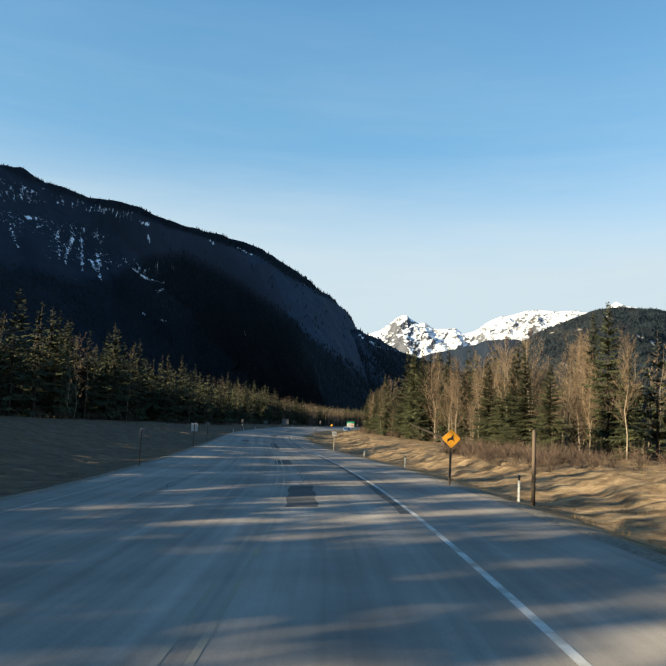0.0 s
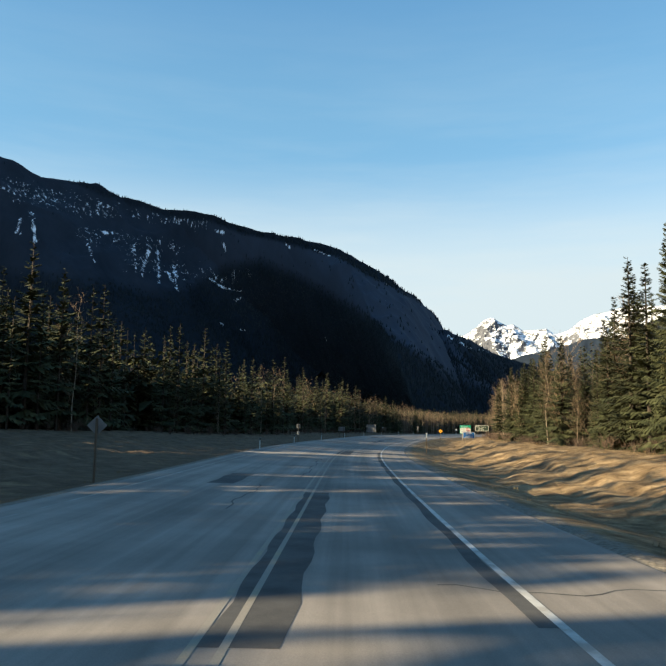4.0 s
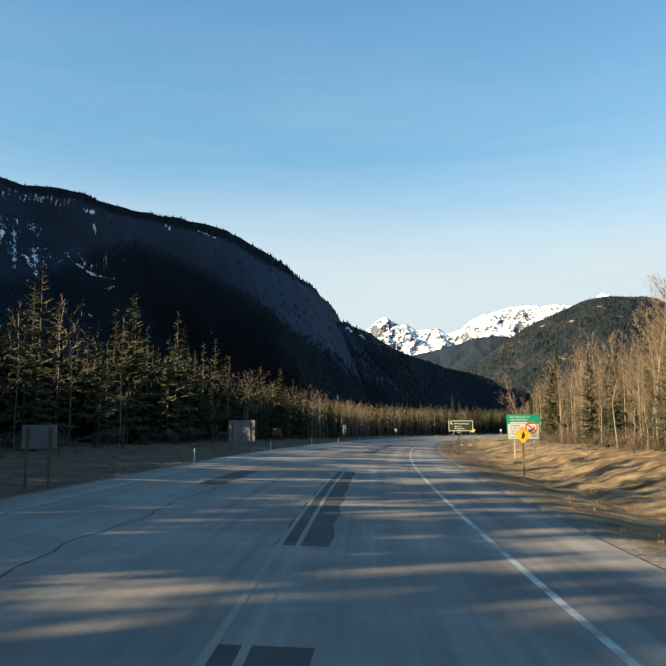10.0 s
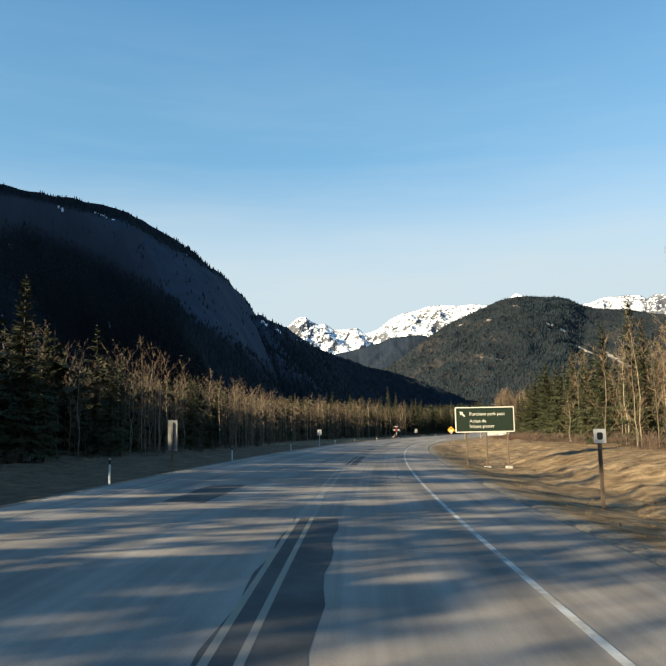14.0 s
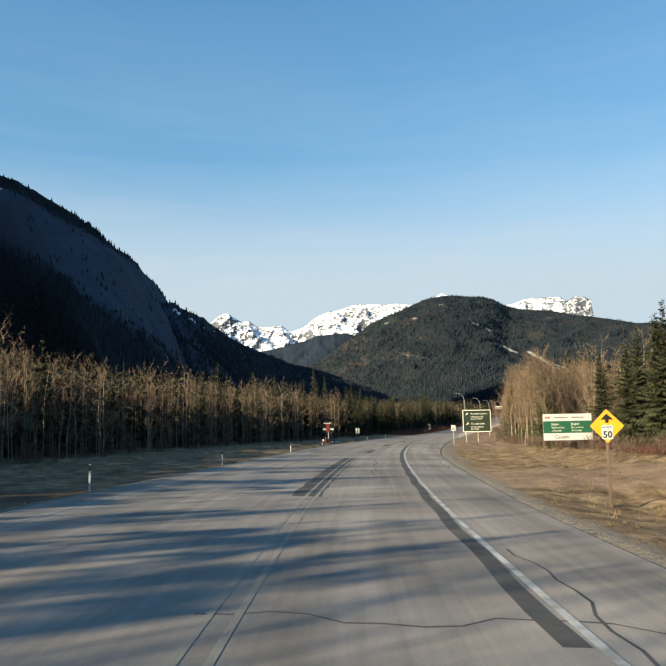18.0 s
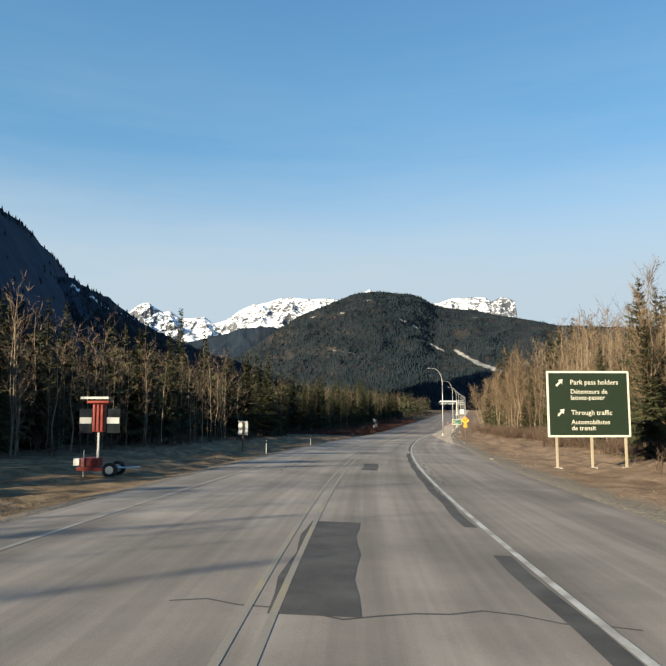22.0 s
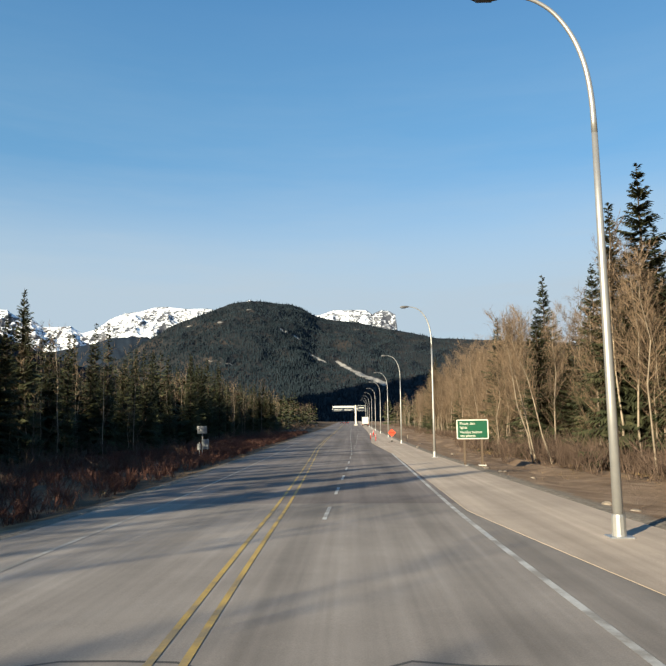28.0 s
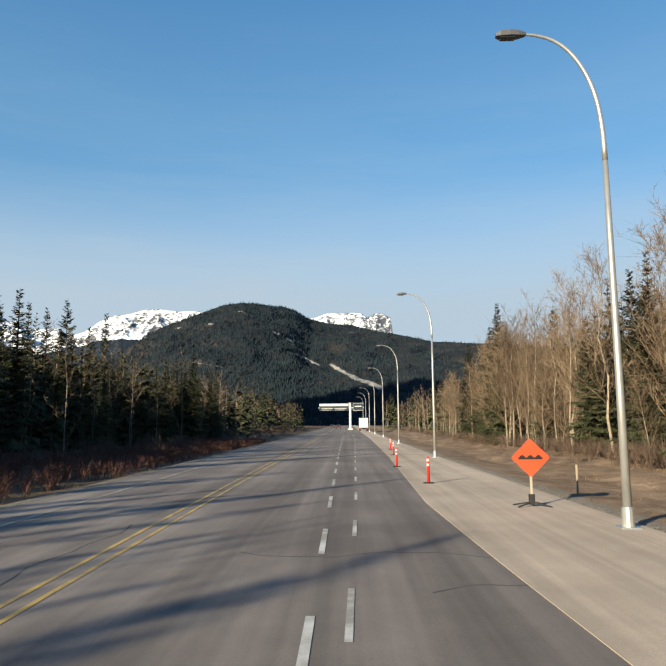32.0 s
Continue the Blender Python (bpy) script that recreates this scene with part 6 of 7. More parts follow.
part("emblem", prism([(-1.85 + 0.08 * math.cos(k * 0.698) * (1 if k % 2 else 0.55), z + 0.88 + 0.1 * math.sin(k * 0.698) * (1 if k % 2 else 0.55)) for k in range(9)], -0.022, -0.018), M["red"], r)

# backs of signs for the other direction
r, z = board("notice_board", 269.3, -13.9, 2.0, 2.6, 2.1, None, "grey back of a large two-panel notice board", None, (-0.85, 0.95), M["wood_post"], 0.1, backwards=True, group="sign backs", radius=0.02, foot=False)
part("seam", box(-0.02, 0.02, 0.03, 0.06, z - 1.05, z + 1.05), M["wood_post"], r)
board("notice_board", 227.1, -12.3, 1.9, 1.35, 0.9, None, "small grey-backed board on two wooden legs", None, (-0.45, 0.45), M["wood_post"], 0.09, backwards=True, group="sign backs", radius=0.02, foot=False)
r, z = board("notice_board", 319.6, -22.3, 2.0, 1.8, 1.15, M["wood_post"], "weathered brown board on two wooden legs", None, (-0.75, 0.75), M["wood_post"], 0.1, group="sign backs", radius=0.02, foot=False)
part("label_plate", prism(rounded(0.5, 0.2, 0.02, -0.3, z + 0.3), -0.024, -0.018), M["grey_box"], r)
r, z = board("marker_board", 324.4, -11.3, 2.15, 0.56, 1.78, None, "tall narrow grey sign back on a post", None, (0.0,), M["wood_post"], 0.1, backwards=True, group="sign backs", radius=0.02, foot=False)
board("sign_back", 386.0, -10.6, 2.15, 0.62, 0.78, None, "pale back of a small road sign", M["bright_back"], (0.0,), M["steel"], 0.07, backwards=True, group="sign backs", radius=0.04, foot=False)
r, z = board("sign_back", 184.4, -11.9, 2.45, 0.56, 0.68, None, "grey back of a sign with a smaller tab below", None, (0.0,), M["wood_post"], 0.09, backwards=True, group="sign backs", radius=0.04, foot=False)
part("tab", prism(rounded(0.28, 0.56, 0.03, 0, z - 1.05), -0.012, 0.02), M["white"], r)
r, z = board("sign_back", 80.8, -10.5, 2.1, 0.7, 0.9, None, "pale two-tone sign back on a post", M["bright_back"], (0.0,), M["wood_post"], 0.09, backwards=True, group="sign backs", radius=0.04, foot=False)
r, z = board("sign_back", 47.6, -10.7, 1.75, 0.3, 0.62, None, "narrow sign back on a thin post", None, (0.0,), M["wood_post"], 0.07, backwards=True, group="sign backs", radius=0.03, foot=False)
r, z = board("sign_back", 522.1, -11.85, 1.95, 0.85, 1.2, None, "pale two-panel sign back on a wooden post", M["bright_back"], (0.0,), M["wood_post"], 0.12, backwards=True, group="sign backs", radius=0.03, foot=False)
r = root_at("marker_post", 160.4, 7.54, "brown wooden post with a white reflector plate at its head", "marker post")
part("post", box(-0.055, 0.055, -0.05, 0.06, -0.3, 2.42, 0.01), M["wood_post"], r)
part("plate", box(-0.075, 0.075, -0.062, -0.052, 1.88, 2.46, 0.004), M["white"], r, "white reflector plate")
r = root_at("wooden_pole", 28.0, 8.6, "bare brown wooden pole standing in the verge", "pole")
part("pole", sweep([(0, 0, -0.3), (0.01, 0, 1.6), (0.0, 0.01, 2.95)], [0.085, 0.08, 0.07], 10), M["wood_post"], r, smooth=True)

# delineators
for s, o in ((27.0, 7.7), (55.5, 8.4), (84, 9.3), (143.6, -9.0), (167.1, -9.2), (190.5, -9.3), (213.9, -9.2), (240.1, -9.8), (264, -9.9), (287.6, -9.9), (312, -10.2), (336, -10.4), (362, -10.2), (398.5, -10.2), (420, -10.0),
             (448, -9.6), (470, -9.3), (521.1, -9.6), (536.7, -8.1)):
    r = root_at("delineator_post", s, o, "white road-edge delineator post with a dark band", "delineator", "delineator posts")
    part("post", box(-0.04, 0.04, -0.02, 0.02, -0.3, 1.02, 0.012), M["post_white"], r)
    part("band", box(-0.043, 0.043, -0.023, 0.023, 0.78, 0.98, 0.006), M["black"], r)
    part("reflector", box(-0.028, 0.028, -0.029, -0.022, 0.83, 0.93, 0.003), M["black"], r)

r = root_at("marker_stake", 676.5, 7.2, "weathered wooden marker stake in bare soil", "stake")
part("stake", box(-0.03, 0.03, -0.02, 0.02, -0.3, 0.95, 0.006), M["pale_post"], r)

# ---- street lamps ----
lamp = root_at("street_lamp", 593.0, 5.3, "tall pale metal street lamp with a curved arm", "street lamp", "street lamps along the gate approach")
arc = [(0, 0, 0), (0, 0, 3), (0, 0, 6), (0, 0, 8.2), (-0.03, 0, 9.1), (-0.14, 0, 9.8), (-0.36, 0, 10.4), (-0.68, 0, 10.88), (-1.05, 0, 11.17), (-1.45, 0, 11.3), (-1.75, 0, 11.33)]
part("pole", sweep(arc[:4], [0.10, 0.088, 0.074, 0.062], 12), M["lamp_pole"], lamp, smooth=True)
bend, smooth_arm = [Vector(p) for p in arc[2:]] + [Vector(arc[-1]) * 2 - Vector(arc[-2])], []
for k in range(1, len(bend) - 2):                  # rounded bend through the arm's points
    p0, p1, p2, p3 = bend[k - 1:k + 3]
    for f in (0.0, 0.25, 0.5, 0.75):
        smooth_arm.append(tuple(0.5 * (2 * p1 + (p2 - p0) * f + (2 * p0 - 5 * p1 + 4 * p2 - p3) * f * f + (3 * p1 - p0 - 3 * p2 + p3) * f ** 3)))
smooth_arm.append(arc[-1])
part("arm", sweep(smooth_arm, [0.062 - 0.031 * k / (len(smooth_arm) - 1) for k in range(len(smooth_arm))], 12), M["lamp_pole"], lamp, smooth=True)
part("base_plate", box(-0.22, 0.22, -0.22, 0.22, -0.02, 0.04, 0.01), M["steel"], lamp)
part("base_cover", sweep([(0, 0, 0.04), (0, 0, 0.4), (0, 0, 0.45)], [0.135, 0.13, 0.11], 12), M["lamp_pole"], lamp)
part("footing", sweep([(0, 0, -0.5), (0, 0, -0.01)], [0.36, 0.34], 16), M["concrete"], lamp)
head = bmesh.new()
prof = [(-1.68, 0.05, 11.30, 11.37), (-1.85, 0.11, 11.27, 11.40), (-2.05, 0.14, 11.26, 11.41), (-2.27, 0.12, 11.26, 11.39), (-2.38, 0.06, 11.28, 11.35)]
rows4 = [[head.verts.new((x, y, z)) for y, z in ((-w, lo), (w, lo), (w * 0.8, hi), (-w * 0.8, hi))] for x, w, lo, hi in prof]
for a, b in zip(rows4, rows4[1:]):
    for k in range(4):
        head.faces.new((a[k], a[(k + 1) % 4], b[(k + 1) % 4], b[k]))
head.faces.new(rows4[0][::-1]), head.faces.new(rows4[-1])
hd = part("lamp_head", head, M["dark_metal"], lamp, "dark grey lamp head")
part("lens", box(-2.28, -1.93, -0.10, 0.10, 11.22, 11.265, 0.02), M["glass"], hd)
lamp.matrix_basis = lamp.matrix_basis @ Matrix.Diagonal((1.12, 1, 1.085, 1))
for s in (632.3, 669.0, 702.0, 735.0, 769.0, 803.0, 837.0, 871.0, 905.0):
    copy_thing(lamp, stand(s, 5.85) @ Matrix.Diagonal((1 / 1.12, 1, (1.03 if s < 640 else 1.0) / 1.085, 1)))

# ---- message trailer ----
r = root_at("message_trailer", 493.3, -12.3, "red signal trailer with a raised cabinet and solar panel", "trailer", turn=4)
part("mast", box(-0.05, 0.05, -0.05, 0.05, 0.4, 3.4, 0.01), M["grey_box"], r)
cab = part("cabinet", box(-0.27, 0.27, -0.14, 0.2, 2.0, 3.3, 0.03), M["dull_red"], r)
for x in (-0.18, 0.0, 0.18):
    part("rib", box(x - 0.04, x + 0.04, -0.19, -0.14, 2.05, 3.25, 0.008), M["dull_red"], cab)
for x0, x1 in ((-0.9, -0.32), (0.32, 0.95)):
    w = part("wing_panel", box(x0, x1, -0.03, 0.03, 1.95, 3.05, 0.01), M["glass"], r, "dark folded side panel")
    part("white_plate", box(x0 + 0.02, x1 - 0.02, -0.045, -0.03, 2.38, 2.66, 0.005), M["white"], w)
part("roof", box(-0.5, 0.5, -0.3, 0.35, 3.3, 3.42, 0.03), M["dull_red"], r)
sp = part("solar_panel", box(-0.72, 0.5, -0.4, 0.5, 3.52, 3.58, 0.01), M["solar"], r)
part("panel_frame", box(-0.74, 0.52, -0.43, -0.39, 3.49, 3.6, 0.006), M["white"], sp)
part("chassis", box(-0.75, 0.55, -0.6, 0.6, 0.28, 0.46, 0.03), M["dull_red"], r)
part("battery_box", box(-0.6, 0.1, -0.5, 0.4, 0.46, 0.85, 0.04), M["dull_red"], r)
part("control_box", box(-1.0, -0.72, -0.35, 0.1, 0.5, 0.82, 0.03), M["grey_box"], r)
part("jack", sweep([(-0.45, -0.55, 0), (-0.45, -0.55, 1.2)], [0.03, 0.03], 8), M["steel"], r)
part("drawbar", sweep([(0.5, 0.0, 0.36), (1.9, 0.2, 0.4)], [0.05, 0.04], 8), M["steel"], r)
for y in (-0.62, 0.62):
    wh = part("wheel", sweep([(0.75, y - 0.1, 0.33), (0.75, y + 0.1, 0.33)], [0.33, 0.33], 20), M["rubber"], r)
    part("rim", sweep([(0.75, y - 0.11, 0.33), (0.75, y + 0.11, 0.33)], [0.18, 0.18], 14), M["steel"], wh)

# ---- meter boxes on a post ----
r = root_at("utility_boxes", 642.6, -14.2, "grey utility boxes mounted on two thin posts", "utility box")
part("post", box(-0.04, 0.04, 0.0, 0.08, -0.3, 2.5, 0.008), M["shaded_box"], r)
part("post", box(-0.30, -0.24, 0.0, 0.06, -0.3, 1.4, 0.008), M["shaded_box"], r)
bx = part("upper_box", box(-0.42, 0.42, -0.28, 0.02, 2.15, 2.85, 0.03), M["shaded_box"], r)
part("dark_port", box(-0.3, -0.16, -0.295, -0.28, 2.45, 2.56, 0.004), M["black"], bx)
part("lower_box", box(0.05, 0.62, -0.22, 0.02, 0.75, 1.65, 0.03), M["shaded_box"], r)
part("small_box", box(-0.42, -0.12, -0.15, 0.02, 0.7, 1.25, 0.02), M["shaded_box"], r)

# ---- gate approach: gantry sign, box truck, waiting cars ----
r = root_at("gantry_sign", 880.0, 1.1, "overhead gantry with a long pale board over the lanes", "gantry")
part("column", box(-0.32, 0.32, -0.3, 0.3, -0.3, 8.6, 0.04), M["cream"], r)
part("footing", box(-0.8, 0.8, -0.8, 0.8, -0.3, 0.5, 0.05), M["concrete"], r)
part("beam", box(-10.0, 4.4, -0.2, 0.2, 6.9, 7.2, 0.03), M["steel"], r)
# shade over the gantry is put into the colours: darker navy, greyed text
bd = part("lane_board", box(-9.8, -0.5, -0.32, -0.2, 6.1, 8.4, 0.03), M["navy"], r, "long dark lane board")
part("white_band", box(-9.8, -0.5, -0.36, -0.32, 7.6, 8.35, 0.01), M["white"], bd)
for x0, x1 in ((-9.2, -5.6), (-4.9, -1.2)):
    part("text_bar", box(x0, x1, -0.36, -0.32, 6.75, 6.92, 0.01), M["grey_box"], bd)
    part("text_bar", box(x0 + 0.2, x1 - 0.6, -0.36, -0.32, 6.3, 6.42, 0.01), M["grey_box"], bd)
sb = part("side_board", box(0.9, 4.2, -0.32, -0.2, 6.1, 8.5, 0.03), M["grey_box"], r)
part("side_face", box(1.0, 4.1, -0.36, -0.32, 6.2, 8.4, 0.02), M["navy"], sb)
part("text_bar", box(1.5, 3.6, -0.39, -0.36, 7.3, 7.6, 0.01), M["cream"], sb)


def truck(s, o):
    r = root_at("box_truck", s, o, "white box truck driving towards the park gate", "truck")
    bodyb = part("cargo_box", box(-1.2, 1.2, -3.4, 2.0, 0.95, 3.55, 0.06), M["white"], r)
    part("rear_door", box(-1.05, 1.05, -3.44, -3.4, 1.05, 3.4, 0.02), M["cream"], bodyb)
    part("door_seam", box(-0.015, 0.015, -3.46, -3.44, 1.05, 3.4), M["grey_box"], bodyb)
    part("cab", box(-1.05, 1.05, 2.05, 3.9, 0.6, 2.7, 0.18), M["white"], r)
    part("windscreen", box(-0.9, 0.9, 3.86, 3.93, 1.65, 2.45, 0.03), M["glass"], r)
    part("chassis", box(-0.5, 0.5, -3.3, 3.4, 0.55, 0.9, 0.03), M["rubber"], r)
    part("bumper", box(-1.1, 1.1, -3.5, -3.4, 0.45, 0.6, 0.02), M["rubber"], r)
    for x in (-1.0, 1.0):
        part("tail_light", box(x - 0.1, x + 0.1, -3.47, -3.4, 0.65, 0.85, 0.01), M["red"], r)
        for y in (-2.2, 2.9):
            wl = part("wheel", sweep([(x - 0.16, y, 0.46), (x + 0.16, y, 0.46)], [0.46, 0.46], 20), M["rubber"], r)
            part("rim", sweep([(x - 0.17, y, 0.46), (x + 0.17, y, 0.46)], [0.25, 0.25], 14), M["steel"], wl)
    return r


truck(851.0, 4.6)


def car(s, o, turn=0):
    r = root_at("dark_car", s, o, "dark car waiting at the park gate", "car", "cars at the gate", turn)
    prof2 = [(-2.2, 0.45), (-2.2, 0.95), (-1.7, 1.05), (-1.1, 1.48), (0.4, 1.5), (1.15, 1.02), (2.1, 0.9), (2.2, 0.45)]
    bm = bmesh.new()
    L4 = [[bm.verts.new((x * (0.8 if z > 1.2 else 0.9), y, z)) for y, z in prof2] for x in (-1, 1)]
    n = len(prof2)
    bm.faces.new(L4[0]), bm.faces.new(L4[1][::-1])
    for k in range(n):
        bm.faces.new((L4[0][k], L4[1][k], L4[1][(k + 1) % n], L4[0][(k + 1) % n]))
    bmesh.ops.bevel(bm, geom=bm.edges[:], offset=0.06, segments=2, affect="EDGES")
    part("body", bm, M["car_dark"], r)
    part("rear_window", prism([(-0.66, 1.1), (0.66, 1.1), (0.58, 1.4), (-0.58, 1.4)], -1.62, -1.3), M["glass"], r)
    for x in (-0.62, 0.62):
        part("tail_light", box(x - 0.16, x + 0.16, -2.24, -2.15, 0.78, 0.92, 0.02), M["red"], r)
    for x in (-0.8, 0.8):
        for y in (-1.35, 1.4):
            wl = part("wheel", sweep([(x - 0.11, y, 0.33), (x + 0.11, y, 0.33)], [0.33, 0.33], 18), M["rubber"], r)
            part("rim", sweep([(x - 0.115, y, 0.33), (x + 0.115, y, 0.33)], [0.2, 0.2], 12), M["steel"], wl)


car(930, -3.2)
car(938, -5.6)

# ---- undergrowth, grass and stones ----
def bush(seed, n=14, h=1.6):
    rng = np.random.RandomState(seed)
    sticks = []
    for k in range(n):
        a, t = rng.rand() * 6.283, 0.15 + 0.55 * rng.rand()
        d = np.array([math.cos(a) * t, math.sin(a) * t, 1.0])
        ln = h * (0.5 + 0.6 * rng.rand())
        p = np.array([rng.normal(0, 0.18), rng.normal(0, 0.18), -0.05])
        sticks.append(blade(p, p + d * ln, 0.02, rng))
        for j in range(5):
            b = p + d * ln * (0.3 + 0.5 * rng.rand())
            d2 = d + rng.normal(0, 0.5, 3)
            sticks.append(blade(b, b + d2 * ln * 0.4, 0.015, rng))
    return joined(sticks)


def tuft(seed, n=8, h=0.26):
    rng = np.random.RandomState(seed)
    V, F2 = [], []
    for k in range(n):
        a, t = rng.rand() * 6.283, 0.3 + 0.9 * rng.rand()
        b = rng.normal(0, 0.09, 2)
        w = np.array([-math.sin(a), math.cos(a)]) * 0.012
        V += [(b[0] - w[0], b[1] - w[1], -0.03), (b[0] + w[0], b[1] + w[1], -0.03), (b[0] + math.cos(a) * t * h, b[1] + math.sin(a) * t * h, h * (0.5 + 0.6 * rng.rand()))]
        F2.append((3 * k, 3 * k + 1, 3 * k + 2))
    return np.array(V), np.array(F2)


def scatter(name, kinds, spots, mat, label, category, rng, lo=0.7, hi=1.3):
    Vs, Fs, n = [], [], 0
    for s, o in spots:
        x, y, z = place(s, o)
        V, F2 = kinds[rng.randint(len(kinds))]
        a, k = rng.rand() * 6.283, lo + (hi - lo) * rng.rand()
        c, sn = math.cos(a), math.sin(a)
        Vs.append(np.stack([(V[:, 0] * c - V[:, 1] * sn) * k + x, (V[:, 0] * sn + V[:, 1] * c) * k + y, V[:, 2] * k + z], 1))
        Fs.append(F2 + n)
        n += len(V)
    return tagged(new(name, mesh(name, np.concatenate(Vs), np.concatenate(Fs), [mat])), label, category, kind="stuff")


brush = np.random.RandomState(91)
spots = []
for s in np.arange(0, 900, 1.0):
    wr, wl = float(wood_right(s)), float(wood_left(s))
    many = float(np.interp(s, [0, 60, 180, 230, 480, 560, 900], [0.8, 1.0, 1.3, 1.7, 1.8, 1.5, 0.7]))
    spots += [(s + brush.rand(), wr + brush.normal(0.3, 1.3)) for _ in range(brush.poisson(many))]
    spots += [(s + brush.rand(), wl - brush.normal(0.3, 1.5)) for _ in range(brush.poisson(0.7))]
    if 470 < s < 760:
        spots += [(s + brush.rand(), wr + abs(brush.normal(0.2, 2.2))) for _ in range(brush.poisson(3.5))]
    if s > 596:
        spots += [(s + brush.rand(), brush.uniform(wl, -13.5)) for _ in range(brush.poisson(0.5))]
spots += [(brush.uniform(46, 77), brush.uniform(16, 23)) for _ in range(190)]
scatter("undergrowth", [bush(i) for i in range(5)], spots, M["shrub"], "bare red-brown shrubs along the forest's foot", "shrubs", brush, 0.4, 1.05)
spots = []
for s in np.arange(540, 640, 0.4):
    spots += [(s + brush.rand(), float(wood_right(s)) + brush.normal(-0.4, 1.3)) for _ in range(brush.poisson(1.6))]
scatter("undergrowth", [bush(40 + i, 18, 1.9) for i in range(4)], spots, M["shrub"], "head-high bare brown shrubs before the woods", "shrubs", brush, 0.6, 1.15)
spots = [(s + brush.rand(), brush.uniform(float(wood_left(s)), float(edge_left(s)) - 2.2)) for s in np.arange(594, 760, 0.055)]
spots += [(brush.uniform(414, 434), brush.uniform(18.5, 25.5)) for _ in range(170)]
scatter("red_brush", [bush(20 + i, 8, 0.8) for i in range(4)], spots, M["red_brush"], "low dark red brush between the road and the woods", "shrubs", brush, 0.5, 1.0)
spots = []
for s in np.arange(2, 700, 0.5):
    er, wr, el, wl = float(edge_right(s)), float(wood_right(s)), float(edge_left(s)), float(wood_left(s))
    thin = float(np.interp(s, [0, 430, 480, 700], [1.0, 0.8, 0.10, 0.07]))
    spots += [(s + brush.rand(), brush.uniform(er + 1.0, wr + 1.0)) for _ in range(brush.poisson(10.0 * thin))]
    spots += [(s + brush.rand(), brush.uniform(wl, el - 0.8)) for _ in range(brush.poisson(4.0))]
    if s > 450:
        spots += [(s + brush.rand(), wr - abs(brush.normal(0.2, 0.6))) for _ in range(brush.poisson(5.0))]
scatter("dry_grass", [tuft(i) for i in range(6)], spots, M["grass"], "tufts of dry straw grass on the verges", "grass", brush, 0.3, 0.75)
stone_rng = np.random.RandomState(8)
for k in range(26):
    s = stone_rng.uniform(480, 700)
    o = float(edge_right(s)) + stone_rng.uniform(0.2, 2.2)
    bm = bmesh.new()
    bmesh.ops.create_icosphere(bm, subdivisions=2, radius=stone_rng.uniform(0.06, 0.17))
    f = stone_rng.uniform(0.5, 1.2, 3)
    for v in bm.verts:
        v.co = Vector((v.co.x * f[0] * 1.3, v.co.y * f[1] * 1.2, v.co.z * f[2] * 0.7)) * (1 + 0.18 * noise.noise(v.co * 9 + Vector((k, 0, 0))))
    me3 = bpy.data.meshes.new("stone")
    bm.to_mesh(me3)
    bm.free()
    me3.materials.append(M["stone"])
    ob = new("stone", me3)
    ob.matrix_basis = stand(s, o, float(stone_rng.rand() * 360))
    tagged(ob, "loose grey-brown stone beside the shoulder", "stone", "loose stones")

# a dead trunk that has come down across the brush before the woods
dead = tagged(new("fallen_tree"), "dark dead tree trunk fallen across brush before the woods", "tree")
hi, lo = place(92.1, 17.0, 3.44), place(90.7, 20.5, 2.12)
run = (lo - hi) / np.linalg.norm(lo - hi)
butt = lo + run * 0.1
bits = [("trunk", [tube(butt + run * 0.3, lo, 0.19, 0.16, 8), tube(lo, hi, 0.16, 0.10, 8), spike(hi, hi - run * 0.9 + np.array([0, 0, 0.1]), 0.09)])]
dead_rng = np.random.RandomState(4)
for k in range(7):
    p = hi + (lo - hi) * (k / 6.5)
    d = np.array([dead_rng.normal(0, 0.5), dead_rng.normal(0, 0.5), 0.9 if k % 2 else -1.0])
    ln = 0.7 + 0.5 * dead_rng.rand()
    if k == 1:                                    # one broken limb props it up
        d, ln = np.array([0.05, 0.08, -1.0]), 3.4
    bits.append(("limb", [spike(p, p + d / np.linalg.norm(d) * ln, 0.045)]))
for nm, pieces in bits:
    V, F2 = joined(pieces)
    ob = new(nm, mesh(nm, V, F2, [M["bark"]]))
    ob.parent = dead
soil_level = float(place(90.5, 21.0)[2])
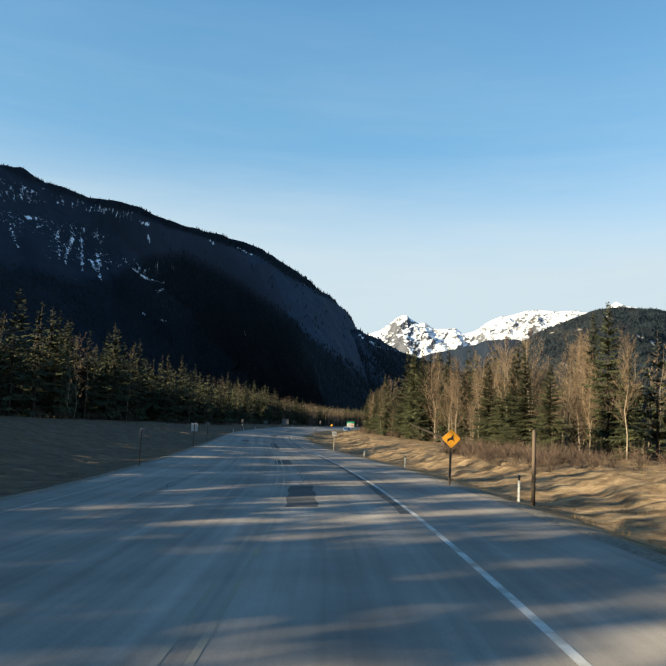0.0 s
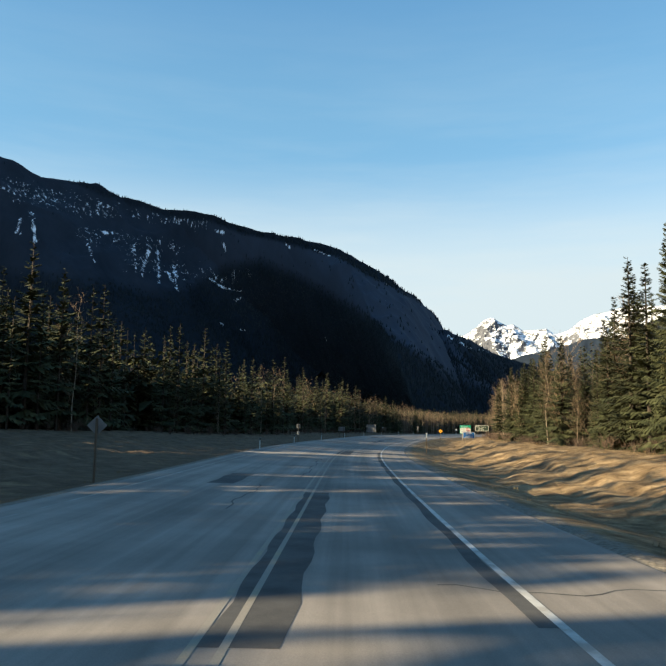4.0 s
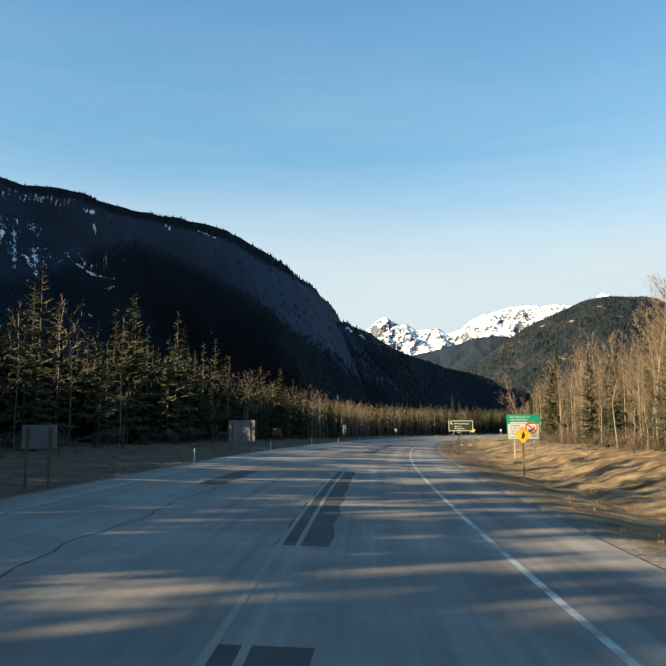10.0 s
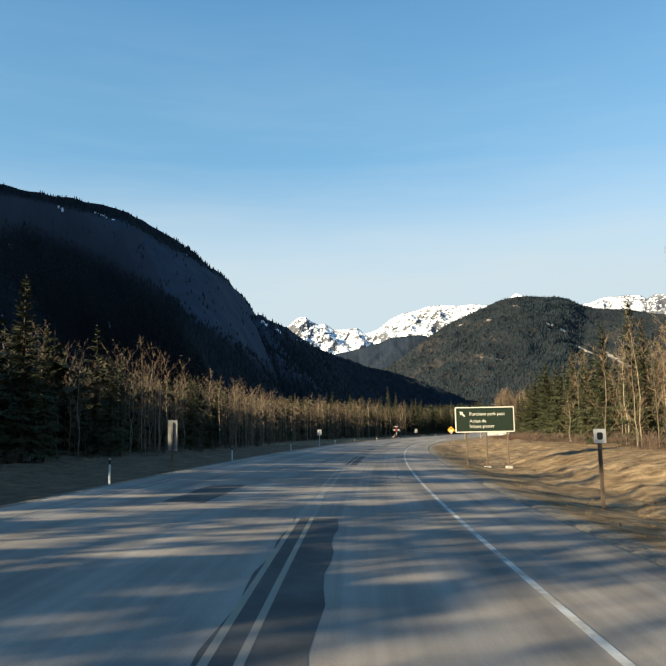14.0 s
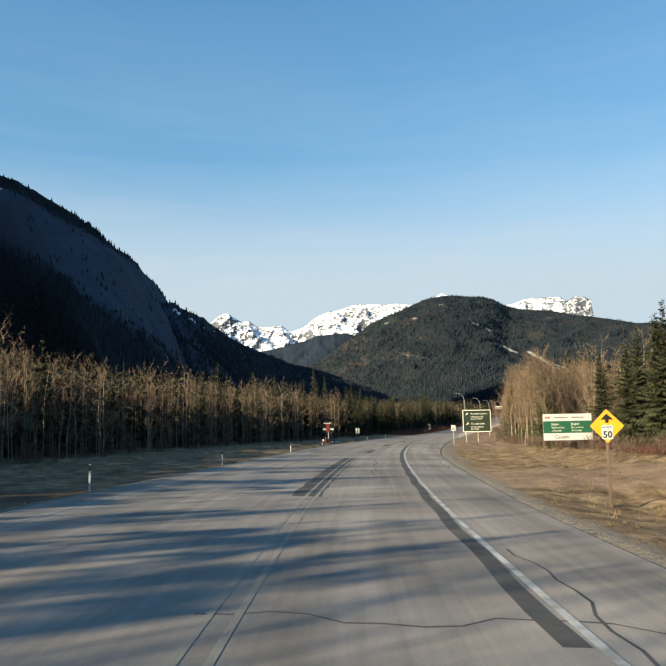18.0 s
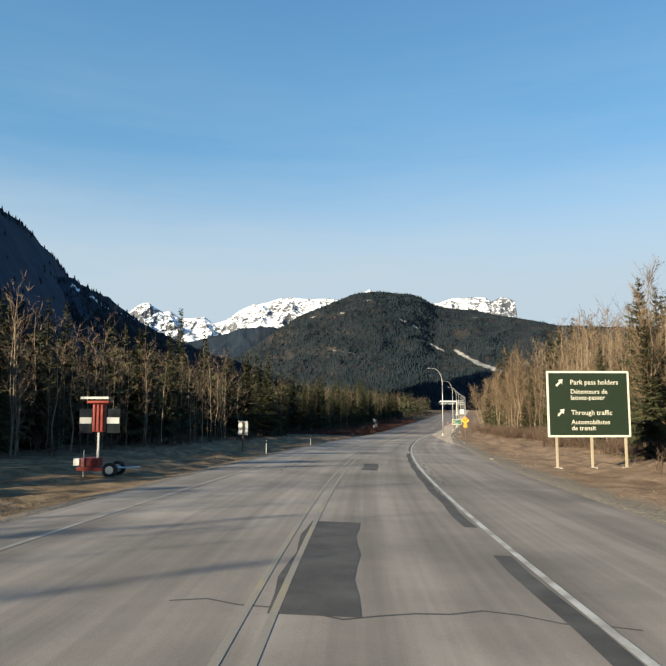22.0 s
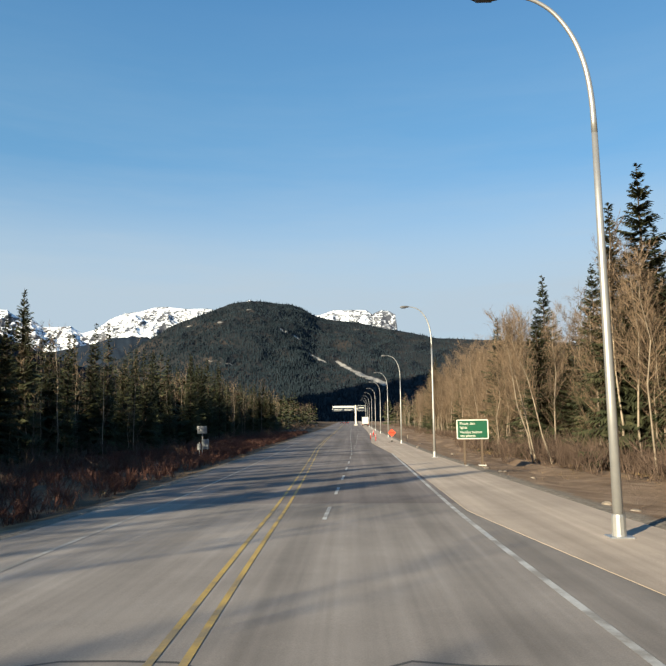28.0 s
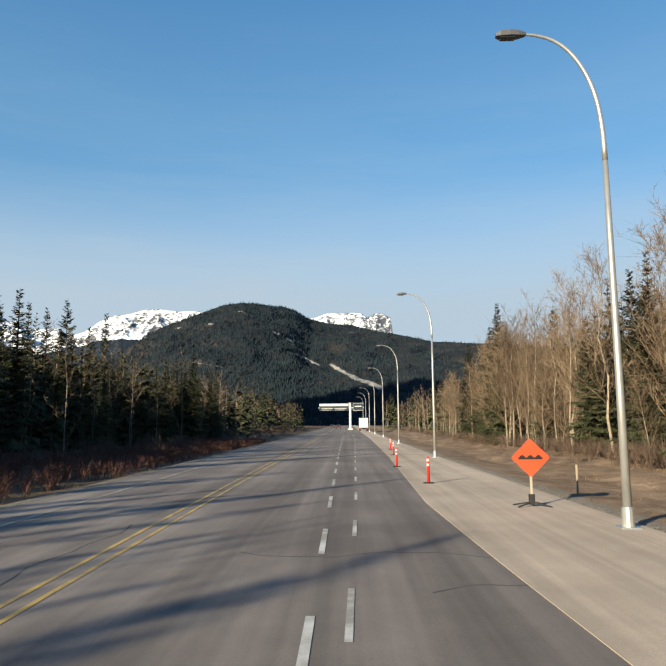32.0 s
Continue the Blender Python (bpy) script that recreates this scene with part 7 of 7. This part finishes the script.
bm = bmesh.new()
bmesh.ops.create_icosphere(bm, subdivisions=3, radius=1.0)
tall = float(butt[2]) - soil_level + 0.1
for v in bm.verts:                                # upturned roots with soil in them
    rough = 1 + 0.55 * noise.noise(v.co * 2.3) + 0.3 * noise.noise(v.co * 7.0)
    v.co = Vector((float(butt[0]) + 0.15 + v.co.x * 0.35 * rough, float(butt[1]) + v.co.y * 1.2 * rough, soil_level - 0.2 + (v.co.z * rough + 1) * 0.5 * tall))
part("root_plate", bm, M["bark"], dead, "dark upturned root plate with soil")
for k in range(14):
    a = k * 0.45
    p = butt + np.array([0.1, math.cos(a) * 0.7, math.sin(a) * 0.5])
    V, F2 = spike(p, p + np.array([dead_rng.uniform(0.2, 0.6), math.cos(a) * dead_rng.uniform(0.4, 0.9), math.sin(a) * 0.6]), 0.05)
    new("root", mesh("root", V, F2, [M["bark"]])).parent = dead

# a thick dead trunk, broken off above the brush
snag = tagged(new("broken_trunk"), "pale dead tree trunk broken off above the brush", "tree")
foot_at = place(665.5, 19.1)
rim = foot_at + np.array([0.12, 0.05, 6.3])
shaft = [tube(foot_at - np.array([0, 0, 0.3]), foot_at + np.array([0.05, 0.0, 3.2]), 0.34, 0.29, 10), tube(foot_at + np.array([0.05, 0.0, 3.2]), rim, 0.29, 0.24, 10)]
shaft += [spike(rim + np.array([math.cos(a) * 0.14, math.sin(a) * 0.14, -0.05]), rim + np.array([math.cos(a) * 0.17, math.sin(a) * 0.17, 0.25 + 0.3 * math.sin(a * 2.3)]), 0.11) for a in (0.3, 1.6, 2.9, 4.2, 5.4)]
new("trunk", mesh("trunk", *joined(shaft), [M["pale_bark"]])).parent = snag
for a, up, ln in ((0.4, 4.6, 0.8), (2.4, 5.2, 0.6), (4.4, 3.6, 1.0)):
    p = foot_at + np.array([0.06, 0.02, up])
    new("limb", mesh("limb", *spike(p, p + np.array([math.cos(a) * ln, math.sin(a) * ln, 0.4 * ln]), 0.06), [M["pale_bark"]])).parent = snag
